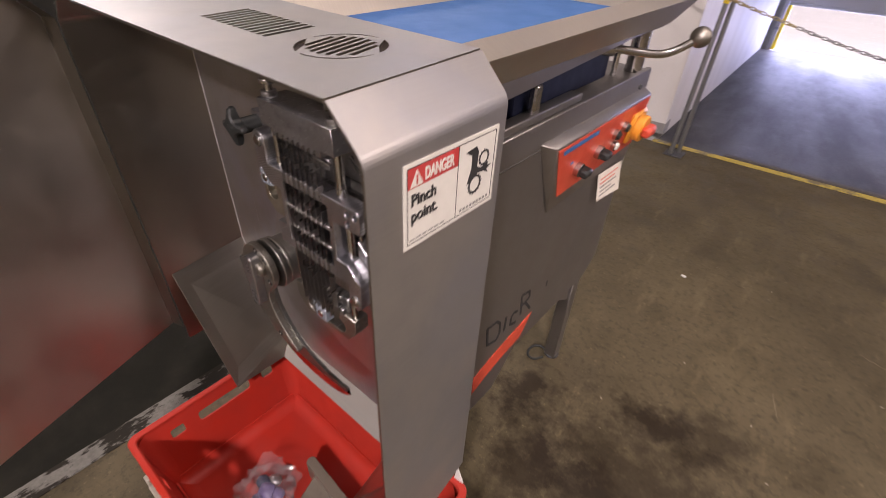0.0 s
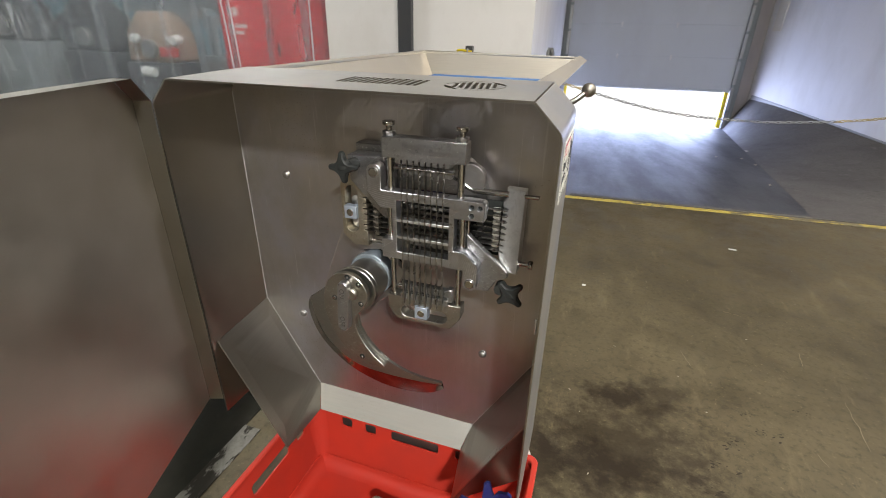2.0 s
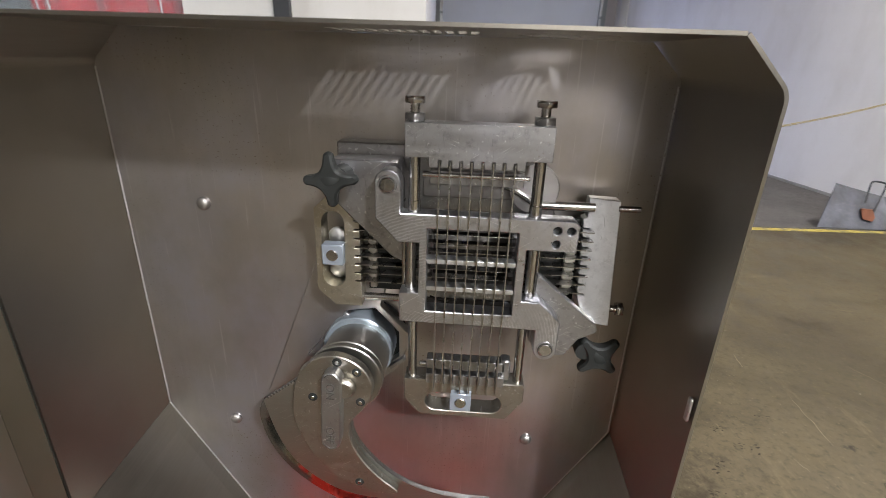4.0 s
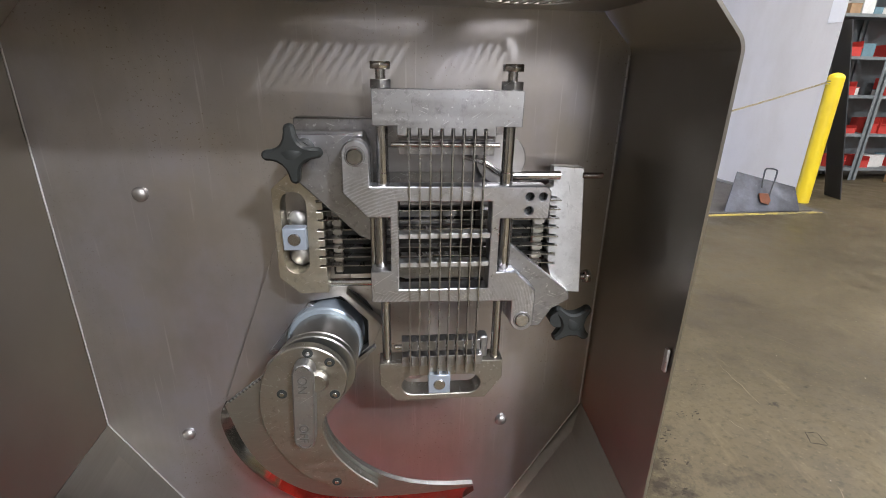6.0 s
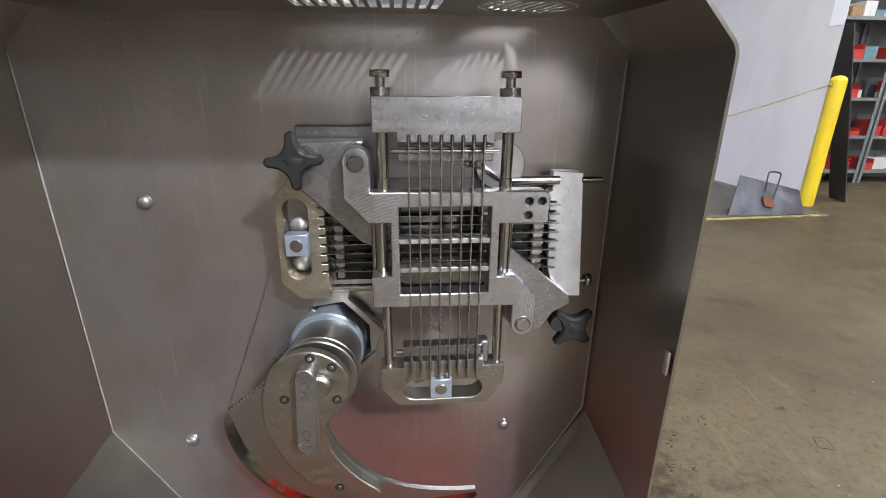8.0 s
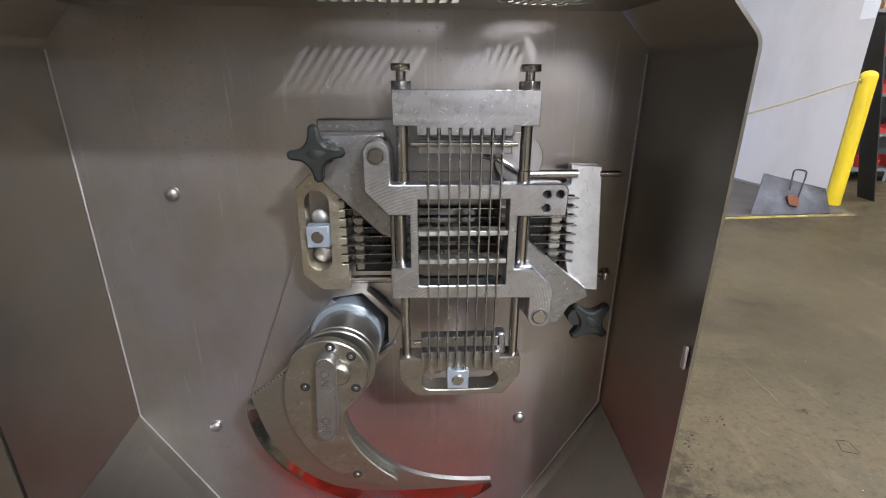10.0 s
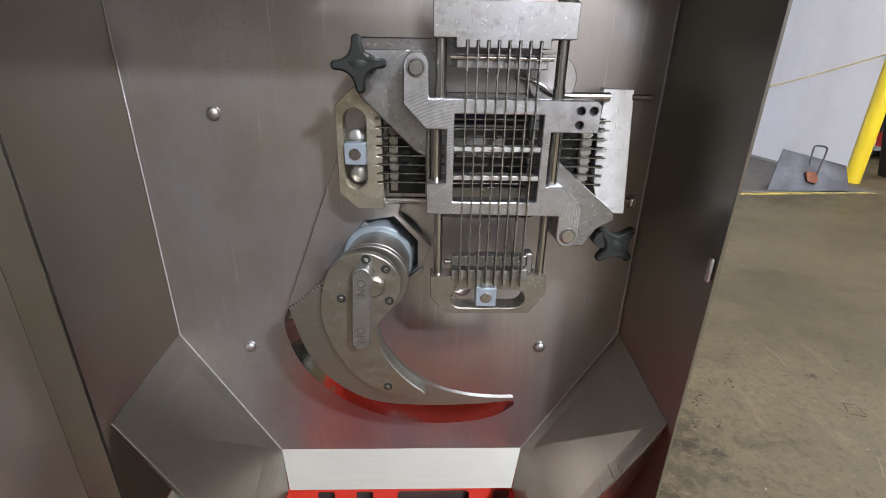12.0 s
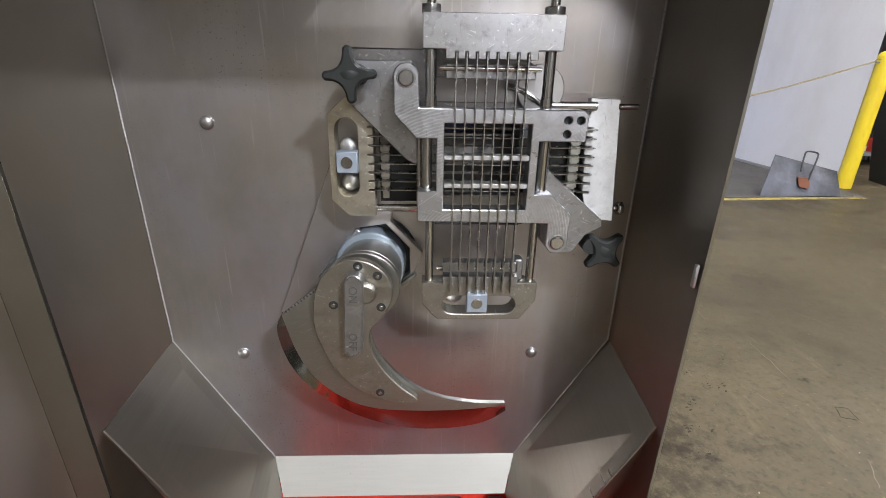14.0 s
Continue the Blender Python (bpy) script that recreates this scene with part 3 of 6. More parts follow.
setting("trim_wall_end", hull([(*p, z) for p in (ea, eb, ea + edge_n * 0.0035, eb + edge_n * 0.0035) for z in (1.70, 3.2)], 0.001), WHITE_GUARD, "white plastic guard on the wall end")
# dark strip along the foot of the wall and a pale upright board on it
fa, fb = w_near.xy - edge_d * 0.05, w_far.xy + edge_d * 0.36
setting("baseboard_ramp", hull([(*(p - edge_n * o), z) for p, z0, z1 in ((fa, -0.06, 0.028), (fb, 0.05, 0.175)) for o in (-0.002, 0.012) for z in (z0, z1)], 0.002), FAR_PAINT, "dark strip along the foot of the painted wall")
ba, bb = w_far.xy + edge_d * 0.46, w_far.xy + edge_d * 0.80
tagged(part("wall_board", hull([(*(p - edge_n * o), z) for p in (ba, bb) for o in (-0.001, 0.018) for z in (1.36, 3.4)], 0.002), CARD), "narrow pale upright board fixed to the white wall", "board")
far_r = stead(9.6, 4.1)
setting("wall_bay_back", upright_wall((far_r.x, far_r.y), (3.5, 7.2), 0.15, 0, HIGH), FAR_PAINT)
# added walls, largely unseen: left white, others dark, to shape the steel's reflections
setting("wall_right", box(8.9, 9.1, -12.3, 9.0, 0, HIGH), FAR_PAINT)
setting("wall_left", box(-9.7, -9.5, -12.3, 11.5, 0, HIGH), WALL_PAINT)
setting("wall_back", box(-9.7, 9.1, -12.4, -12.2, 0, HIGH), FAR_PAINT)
# unseen ceiling, paled to brighten what the guard top reflects
setting("ceiling", box(-9.7, 9.1, -12.4, 12.2, HIGH, HIGH + 0.15), CEILING_PAINT)
# wall round the dock door
DOOR_U0, DOOR_U1, DOOR_Z0 = 0.12, 3.54, 0.24
built(setting("wall_dock", box(-0.16, 4.3, RAMP_LEN + 0.1, RAMP_LEN + 0.3, 3.1, HIGH), WALL_PAINT))
built(setting("wall_dock_left", box(-0.16, DOOR_U0, RAMP_LEN + 0.1, RAMP_LEN + 0.3, -0.75, 3.1), WALL_PAINT))
built(setting("wall_dock_right", box(DOOR_U1, 4.3, RAMP_LEN + 0.1, RAMP_LEN + 0.3, -0.75, 3.1), JAMB_GREY, "mauve-grey wall end beside the dock door"))


def dock_door():
    root = tagged(new("door_1"), "grey sectional dock door, raised a little over the ramp", "", "", "structure")
    v = RAMP_LEN + 0.04
    z = DOOR_Z0
    for k in range(5):
        panel = done(box(DOOR_U0, DOOR_U1, v, v + 0.045, z + 0.0003, z + 0.6097, 0.003))
        ob = part("panel", panel, DOOR_PAINT, root)
        for u in (1.18, 2.25):
            hinge = box(u - 0.016, u + 0.016, v - 0.008, v, z + 0.545, z + 0.645, 0.003)
            tube((u - 0.026, v - 0.012, z + 0.608), (u + 0.026, v - 0.012, z + 0.608), 0.010, 8, hinge)
            part("hinge", hinge, HINGE_ZINC, ob)
        z += 0.61
    part("bottom_seal", box(DOOR_U0, DOOR_U1, v + 0.005, v + 0.04, DOOR_Z0 - 0.05, DOOR_Z0, 0.01), DOOR_PAINT, root)
    built(root)
    for u, s in ((DOOR_U0, -1), (DOOR_U1, 1)):
        trk = tagged(new("door_track"), "dark galvanised door track with roller brackets", "door track")
        rail = box(u - 0.03, u + 0.03, v - 0.08, v + 0.0, -0.56, 3.3, 0.004)
        part("rail", rail, TRACK_STEEL, trk)
        plate = box(*sorted((u + 0.03 * s, u + (0.24 if s < 0 else 0.12) * s)), v - 0.07, v + 0.06, -0.56, 3.3, 0.006)
        part("jamb_plate", plate, GREY_STEEL, trk)
        for k in range(7):
            part("bracket", box(u - 0.035, u + 0.035, v - 0.10, v - 0.08, -0.2 + k * 0.5, -0.15 + k * 0.5, 0.004), GREY_STEEL, trk)
        guard = box(*sorted((u, u - 0.09 * s)), v + 0.07, v + 0.20, -0.55, 0.6, 0.01)
        part("yellow_guard", guard, YELLOW_PAINT, trk, "yellow painted steel guard")
        built(trk)


dock_door()

# lip of the ramp: worn yellow stripe with a steel nosing
built(setting("trim_yellow", box(-0.02, 4.35, 0.012, 0.068, -0.02, 0.004), YELLOW_LINE, "worn yellow painted edge line"))
built(setting("trim_nosing", box(0.45, 4.3, 0.083, 0.125, -0.03, 0.010, 0.003), BANK))
# dark painted strip beside the machine, shade included in its colour, and white border
setting("trim_dark", box(-9.4, -1.188, -12.1, 3.1, -0.01, 0.002), DARK_FLOOR)
setting("trim_white", box(-1.190, -1.125, -12.1, 0.62, -0.01, 0.003), WHITE_LINE)


FLECKS = random.Random(4)
flecks = bmesh.new()
for _ in range(80):
    x, y, s = FLECKS.uniform(-0.2, 3.2), FLECKS.uniform(0.3, 3.4), FLECKS.uniform(0.0010, 0.0034)
    a = FLECKS.uniform(0, math.pi)
    q = [flecks.verts.new((x + s * r * math.cos(a + k), y + s * r * math.sin(a + k), 0.004)) for k, r in ((0, 2.2), (1.3, 1), (3.1, 1.8), (4.4, 0.8))]
    flecks.faces.new(q)
tagged(part("floor_debris", flecks, CRUMB, None, "", 0), "tiny pale crumbs scattered on the concrete floor", "debris", "", "stuff")


def mark(bm, pts, width, z):
    """A flat worn mark along a line, thin at its ends."""
    rows = []
    for k, (x, y) in enumerate(pts):
        a, b = Vector(pts[max(0, k - 1)]), Vector(pts[min(len(pts) - 1, k + 1)])
        side_way = Vector((-(b - a).y, (b - a).x)).normalized() * width * (0.35 + 0.65 * math.sin(math.pi * (k + 0.5) / len(pts))) * FLECKS.uniform(0.7, 1.3)
        rows.append((bm.verts.new((x + side_way.x, y + side_way.y, z)), bm.verts.new((x - side_way.x, y - side_way.y, z))))
    for (a, b), (c, d) in zip(rows, rows[1:]):
        bm.faces.new((a, b, d, c))


def wander(a, b, n, shake):
    return [tuple(Vector(a).lerp(Vector(b), k / n) + Vector((FLECKS.gauss(0, shake), FLECKS.gauss(0, shake)))) for k in range(n + 1)]


prints = bmesh.new()
for cx, cy, size, turn in ((0.405, 1.118, 0.036, 0.3), (0.550, 1.208, 0.034, 0.1), (0.352, 1.000, 0.040, 0.5), (0.315, 0.890, 0.034, 0.2), (0.690, 1.372, 0.020, 0.4), (0.490, 1.290, 0.022, 0.1)):
    # dirt trodden off a heel: uneven clots, thicker to one side
    for k in range(13):
        a = turn + FLECKS.uniform(0, math.tau)
        r = size * FLECKS.uniform(0.1, 1.25) ** 0.8
        mx, my = cx + r * 1.3 * math.cos(a), cy + r * 0.75 * math.sin(a)
        clot, lean = size * FLECKS.uniform(0.05, 0.22), FLECKS.uniform(-0.4, 0.9)
        ring = [(clot * FLECKS.uniform(0.55, 1.3) * math.cos(q), clot * 0.5 * FLECKS.uniform(0.5, 1.3) * math.sin(q)) for q in (j * math.tau / 9 for j in range(9))]
        prints.faces.new([prints.verts.new((mx + px * math.cos(lean) - py * math.sin(lean), my + px * math.sin(lean) + py * math.cos(lean), 0.0012 + k * 0.00002)) for px, py in ring])
for a, b in (((0.896, 1.095), (0.935, 1.087)), ((0.935, 1.087), (0.921, 1.031)), ((0.921, 1.031), (0.873, 1.045)), ((0.873, 1.045), (0.896, 1.095))):
    mark(prints, wander(a, b, 6, 0.0008), 0.0018, 0.0012)
tagged(part("floor_dirt", prints, DIRT, None, "", 0), "dark shoe prints and dirt trodden on the concrete floor", "dirt", "", "stuff")
scratches = bmesh.new()
for a, b, w in (((0.862, 1.497), (0.847, 1.241), 0.0017), ((0.671, 1.167), (0.689, 1.119), 0.0015), ((0.792, 1.780), (0.782, 1.679), 0.0022), ((0.804, 0.871), (0.746, 0.773), 0.0014), ((0.30, 1.62), (0.33, 1.52), 0.0014), ((0.52, 2.05), (0.62, 2.02), 0.002), ((1.25, 1.75), (1.33, 1.60), 0.0016), ((1.6, 2.3), (1.72, 2.28), 0.002)):
    mark(scratches, wander(a, b, 9, 0.0022), w, 0.0016)
tagged(part("floor_scratches", scratches, SCRATCH, None, "", 0), "pale scratches scraped into the concrete floor", "scratches", "", "stuff")
for x, y, ln, a in ((0.72, 2.89, 0.045, -0.5), (-0.15, 2.06, 0.02, 0.2)):
    tagged(part("paper_scrap", box(x, x + ln, y, y + 0.014, 0.0, 0.005, 0.001), PALE), "small torn white paper scrap on the floor", "litter")
for u, v, wide, deep in ((2.97, 3.90, 0.07, 0.17), (2.66, 3.10, 0.03, 0.04), (2.35, 3.10, 0.035, 0.03), (2.68, 2.64, 0.04, 0.035), (2.40, 1.34, 0.025, 0.03)):
    # crumpled, so its corners stand up unevenly
    fall = -(v - 0.02) * RAMP_DROP / (RAMP_LEN - 0.02)
    scrap = hull([(u + wide * c, v + deep * d, fall - deep * d * 0.074 + h) for c, d, h in ((-0.5, -0.4, 0.0), (0.35, -0.5, 0.01), (0.5, 0.45, 0.0), (-0.3, 0.5, 0.012), (0.0, 0.1, 0.018), (0.1, -0.2, -0.004))])
    tagged(built(part("paper_scrap", scrap, CARD_GREY, None, "", 0)), "crumpled pale litter lying on the dark ramp", "litter")

# ---- the dicing machine ----
machine = thing("dicing_machine", "stainless steel meat dicing machine with open cutting head guard", "machine", (-0.545, 0.9, 0))
INV = Matrix.Translation((0.545, -0.9, 0))


def mpart(name, bm, mat, parent=None, label="", smooth=40):
    """A part of the machine, made in world places."""
    if parent is None or parent is machine:
        for v in bm.verts:
            v.co = INV @ v.co
        return part(name, bm, mat, machine, label, smooth)
    for v in bm.verts:
        v.co = INV @ v.co
    return part(name, bm, mat, parent, label, smooth)


XL, XR, YP, YF, ZT = -0.873, -0.217, 0.483, 0.304, 1.177
RISE = 0.035
CH = 0.037

# plate with the outlet opening, narrowing towards the chute
WIN = (-0.480, -0.385, 0.902, 0.997)
plate_outline = [(XL, 0.668), (-0.749, 0.442), (-0.348, 0.442), (XR - 0.0003, 0.668), (XR - 0.0003, ZT + 0.006 - CH), (XR - 0.0003 - CH, ZT + 0.006), (XL + CH, ZT + 0.006), (XL, ZT + 0.006 - CH)]
hole = [(WIN[0], WIN[2]), (WIN[1], WIN[2]), (WIN[1], WIN[3]), (WIN[0], WIN[3])]
mpart("back_plate", cut_sheet(plate_outline, [hole], facing, YP, YP + 0.006), STEEL_PLATE, None, "brushed stainless back plate with stains")

# guard: bent sheet round the plate
T = 0.003
B = 0.008


def bend(a, b, c):
    """A small round bend at b."""
    a, b, c = (Vector(p) for p in (a, b, c))
    p, q = b + (a - b).normalized() * B, b + (c - b).normalized() * B
    return [tuple(p * (1 - t) ** 2 + b * 2 * t * (1 - t) + q * t * t) for t in (k / 6 for k in range(7))]


def rising(bm):
    """The guard's top climbs a little towards the plate."""
    for v in bm.verts:
        if v.co.z > 1.05:
            v.co.z += (v.co.y - YF) * RISE
    return bm


left_way = [(XL, 0.47), *bend((XL, 0.47), (XL, ZT - CH), (XL + CH, ZT)), (XL + CH, ZT)]
mpart("guard_side", rising(folded(left_way, YF, YP + 0.012, T)), STEEL_HOOD, None, "", 5)
right_way = [(XR - CH, ZT), *bend((XR - CH, ZT), (XR, ZT - CH), (XR, 0.43)), (XR, 0.43)]
right = folded(right_way, YF, YP + 0.012, T)
for v in right.verts:
    if v.co.z < 0.5:
        v.co.z = 0.40 + (v.co.y - YF) * 0.33


def lighten_outside(ob, axis):
    """Guard's outside gets a lighter, duller steel than its brushed inside, light painted in."""
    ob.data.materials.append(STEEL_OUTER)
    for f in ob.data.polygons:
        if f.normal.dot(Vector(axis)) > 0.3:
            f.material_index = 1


lighten_outside(mpart("guard_side", rising(right), STEEL_HOOD, None, "tall stainless guard side panel with a warning label", 5), (1, 0, 0))
vents = []
for i in range(12):
    x = -0.5685 + i * 0.0116
    vents.append([(x - 0.0040, 0.374), (x + 0.0036, 0.374), (x + 0.0036, 0.436), (x - 0.0040, 0.436)])
ECX, ECY, ER = -0.357, 0.407, 0.046
for i in range(7):
    x = (i - 3) * 0.0098
    # each slot leans, and ends short of the round border
    c = -x * 0.17
    h = math.sqrt(c * c - x * x + (ER - 0.0100) ** 2)
    lo, hi = (-c - h) * 0.94, (-c + h) * 0.94
    vents.append([(ECX + x - 0.0030 - k * 0.17, ECY + k * 0.985) for k in (lo, hi)] + [(ECX + x + 0.0030 - k * 0.17, ECY + k * 0.985) for k in (hi, lo)])
for mid, half, thick in ((0.72, 0.52, 0.0085), (math.pi + 0.72, 0.52, 0.0085), (2.29, 0.85, 0.0024), (math.pi + 2.29, 0.85, 0.0024)):
    arc = [(ECX + ER * math.cos(mid - half + k * half / 4), ECY + ER * math.sin(mid - half + k * half / 4)) for k in range(9)]
    for k in range(9):
        r = ER - 0.0012 - thick * math.sin(math.pi * k / 8)
        arc.append((ECX + r * math.cos(mid + half - k * half / 4), ECY + r * math.sin(mid + half - k * half / 4)))
    vents.append(arc)
lighten_outside(mpart("guard_top", rising(cut_sheet([(XL + CH, YF), (XR - CH, YF), (XR - CH, YP + 0.012), (XL + CH, YP + 0.012)], vents, lying, ZT, ZT + T)), STEEL_HOOD, None, "satin stainless top with vent slots and a round pierced emblem"), (0, 0, 1))
mpart("weld_seam", pipe([(XL + 0.001, YP - 0.001, ZT - CH), (XL + 0.001, YP - 0.001, 0.668), (-0.749, YP - 0.001, 0.443)], 0.0009, 6, None, 0), STEEL_BRIGHT)
mpart("weld_seam", pipe([(XR - 0.003, YP - 0.001, ZT - CH), (XR - 0.003, YP - 0.001, 0.668), (-0.348, YP - 0.001, 0.443)], 0.0009, 6, None, 0), STEEL_BRIGHT)

# chute: two slanting cheeks and the front strip
def cheek(a, b, c, d, t=0.0025):
    own = bmesh.new()
    a, b, c, d = (Vector(p) for p in (a, b, c, d))
    n = (b - a).cross(d - a).normalized() * t
    vs = [own.verts.new(p) for p in (a, b, c, d)] + [own.verts.new(p + n) for p in (a, b, c, d)]
    for f in ((0, 1, 2, 3), (7, 6, 5, 4), (0, 4, 5, 1), (1, 5, 6, 2), (2, 6, 7, 3), (3, 7, 4, 0)):
        own.faces.new([vs[i] for i in f])
    return done(own)


mpart("chute_cheek", cheek((XL + 0.001, YP, 0.668), (-0.749, YP, 0.442), (-0.745, 0.328, 0.377), (XL + 0.001, 0.318, 0.652)), STEEL_HOOD)
mpart("chute_cheek", cheek((XR - 0.0003, YP, 0.668), (XR - 0.0003, 0.318, 0.648), (-0.350, 0.328, 0.377), (-0.348, YP, 0.442)), STEEL_HOOD)
mpart("chute_gusset", cheek((-0.749, YP, 0.442), (-0.7325, 0.447, 0.391), (-0.738, 0.390, 0.384), (-0.7455, 0.328, 0.377)), STEEL_HOOD)
mpart("chute_gusset", cheek((-0.348, YP, 0.442), (-0.3495, 0.328, 0.377), (-0.357, 0.390, 0.384), (-0.3645, 0.447, 0.391)), STEEL_HOOD)
mpart("chute_strip", cheek((-0.749, YP, 0.442), (-0.348, YP, 0.442), (-0.366, 0.447, 0.391), (-0.731, 0.447, 0.391)), STEEL_PALE, None, "pale satin steel lip at the foot of the plate")
mpart("chute_gusset", cheek((XL + 0.001, 0.3172, 0.653), (-0.7435, 0.3272, 0.376), (-0.757, 0.3450, 0.368), (XL + 0.001, 0.3800, 0.475), 0.0015), STEEL_HOOD)
mpart("chute_gusset", cheek((XR - 0.0005, 0.3172, 0.649), (XR - 0.0005, 0.3800, 0.440), (-0.338, 0.3450, 0.368), (-0.3515, 0.3272, 0.376), 0.0015), STEEL_HOOD)
mpart("guard_nick", box(XR - 0.0045, XR - 0.001, 0.308, 0.314, 0.842, 0.868, 0.001), STEEL_BRIGHT)

# dome-headed bolts on the plate
for x, z in ((-0.770, 0.983), (-0.336, 0.645), (-0.772, 0.646)):
    b = ball((x, YP - 0.0015, z), 0.0085, None, 18, 10, (1, 0.62, 1))
    tube((x, YP - 0.002, z), (x, YP, z), 0.0087, 18, b)
    mpart("dome_bolt", b, STEEL_BODY)

# outlet tunnel behind the grid, its inner shade painted in as dark steel
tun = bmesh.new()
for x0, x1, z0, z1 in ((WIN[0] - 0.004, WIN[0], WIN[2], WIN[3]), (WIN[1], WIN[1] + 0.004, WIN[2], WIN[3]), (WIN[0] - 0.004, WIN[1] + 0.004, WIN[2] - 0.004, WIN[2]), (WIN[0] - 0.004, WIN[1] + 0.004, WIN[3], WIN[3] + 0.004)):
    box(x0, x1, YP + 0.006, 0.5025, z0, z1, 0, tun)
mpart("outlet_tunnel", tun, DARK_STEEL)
# added backing plate over the cabinet front, standing in for the opening's depth
mpart("pusher", box(WIN[0] + 0.001, WIN[1] - 0.001, 0.4990, 0.5022, WIN[2] + 0.001, WIN[3] - 0.001), PUSHER, None, "dark grey pusher face")
mpart("pusher_pad", box(WIN[0] + 0.002, WIN[0] + 0.046, 0.4975, 0.4992, WIN[3] - 0.026, WIN[3] - 0.002, 0.0005), BLUE_CLOTH, None, "dark blue plastic pad on the pusher")

# guard door, swung open on the left edge
DW, DZ0, DZ1, DD = 0.655, 0.508, ZT + 0.004, 0.030
dm = Matrix.Translation((XL - 0.001, YF - 0.003, 0)) @ Matrix.Rotation(math.atan2(-0.943, 0.333), 4, "Z")
# own axes: along the door, out of its inner side, up
dp = bmesh.new()
outline = [(0, DZ0), (DW, DZ0), (DW, DZ1 - CH), (DW - CH, DZ1), (CH, DZ1), (0, DZ1 - CH)]
dp = cut_sheet(outline, [], lambda u, v, w: Vector((u, w, v)), -DD, -DD - 0.003, 0.0006)
door = part("guard_door", dp, STEEL_DOOR, machine, "open satin stainless guard door")
fl = bmesh.new()
for (a0, b0), (a1, b1) in zip(outline, outline[1:] + outline[:1]):
    if b0 == DZ0 and b1 == DZ0:
        continue
    seg = bmesh.new()
    vs = [seg.verts.new((a, w, b)) for a, b, w in ((a0, b0, -DD), (a1, b1, -DD), (a1, b1, 0.0), (a0, b0, 0.0))]
    seg.faces.new(vs)
    bmesh.ops.solidify(seg, geom=seg.faces[:], thickness=0.0025)
    join(fl, seg)
part("door_flange", done(fl), STEEL_HOOD, door)
door.matrix_local = INV @ dm

# ---- cutting head ----
FY = 0.386


def resample(points, n):
    pts = [Vector(p) for p in points]
    lens = [0.0]
    for a, b in zip(pts, pts[1:]):
        lens.append(lens[-1] + (b - a).length)
    out = []
    for i in range(n):
        s = lens[-1] * i / (n - 1)
        k = max(j for j in range(len(pts) - 1) if lens[j] <= s + 1e-9)
        f = (s - lens[k]) / max(1e-9, lens[k + 1] - lens[k])
        out.append(pts[k].lerp(pts[k + 1], min(1, f)))
    return out


def curve(points, rounds=2):
    """Chaikin rounding of an open line in two dimensions."""
    pts = [Vector(p) for p in points]
    for _ in range(rounds):
        out = [pts[0]]
        for a, b in zip(pts, pts[1:]):
            out += [a.lerp(b, 0.25), a.lerp(b, 0.75)]
        pts = out + [pts[-1]]
    return [tuple(p) for p in pts]


def hex_prism(c, axis, r, length, bevel=0.0006):
    a = Vector(c)
    return tube(a, a + Vector(axis) * length, r, 6, None, None, bevel)


# casting on the plate that carries everything
base = [(-0.589, 1.071), (-0.402, 1.071), (-0.372, 1.055), (-0.348, 1.025), (-0.335, 0.985), (-0.333, 0.905), (-0.352, 0.872), (-0.440, 0.858), (-0.500, 0.872), (-0.515, 0.930), (-0.578, 0.995), (-0.589, 1.030)]
head = mpart("cutting_head", cut_sheet(base, [hole], facing, 0.455, YP - 0.001, 0.0015), STEEL_CAST, None, "ground steel cutting head with crossed blades")
arm = [(-0.586, 1.058), (-0.515, 1.058), (-0.507, 1.040), (-0.507, 0.945), (-0.522, 0.952), (-0.583, 1.012)]
mpart("mount_arm", cut_sheet(arm, [], facing, 0.418, 0.454, 0.0012), STEEL_CAST, head)
arm2 = [(-0.360, 0.946), (-0.353, 0.939), (-0.287, 0.884), (-0.285, 0.875), (-0.305, 0.864), (-0.318, 0.842), (-0.345, 0.840), (-0.362, 0.860)]
mpart("mount_arm", cut_sheet(arm2, [], facing, 0.408, 0.422, 0.0012), STEEL_CAST, head)
disc = [(-0.368 + 0.0275 * math.cos(a), 1.030 + 0.0275 * math.sin(a)) for a in (i * math.tau / 24 for i in range(24))]
mpart("bearing_cap", cut_sheet(disc, [], facing, 0.440, 0.4545, 0.001), STEEL_BODY, head)

outline = [(-0.507, 1.012), (-0.507, 1.044)] + [(-0.520 + 0.013 * math.cos(a), 1.043 + 0.013 * math.sin(a)) for a in (0.25, 0.7, 1.2, 1.57, 2.0, 2.5, 2.95)] + [
    (-0.533, 1.006), (-0.510, 0.981), (-0.488, 0.981), (-0.488, 0.923), (-0.509, 0.923), (-0.509, 0.888), (-0.359, 0.886), (-0.359, 0.862)] + [
    (-0.346 + 0.013 * math.cos(a), 0.862 + 0.013 * math.sin(a)) for a in (3.5, 4.0, 4.5, 4.9, 5.4, 5.9)] + [
    (-0.333, 0.897), (-0.357, 0.920), (-0.377, 0.920), (-0.377, 0.979), (-0.327, 0.979), (-0.326, 1.007), (-0.331, 1.012)]
drilled = [ring_loop(x, z, 0.0043, 14) for x, z in ((-0.348, 1.0015), (-0.3345, 1.0015), (-0.348, 0.987))]
window = [(-0.480, 0.902), (-0.386, 0.902), (-0.386, 0.997), (-0.480, 0.997)]
blade_frame = mpart("blade_frame", cut_sheet(outline, [window, *drilled], facing, FY, FY + 0.022, 0.0009), STEEL_FRAME, None, "scratched milled steel blade frame")
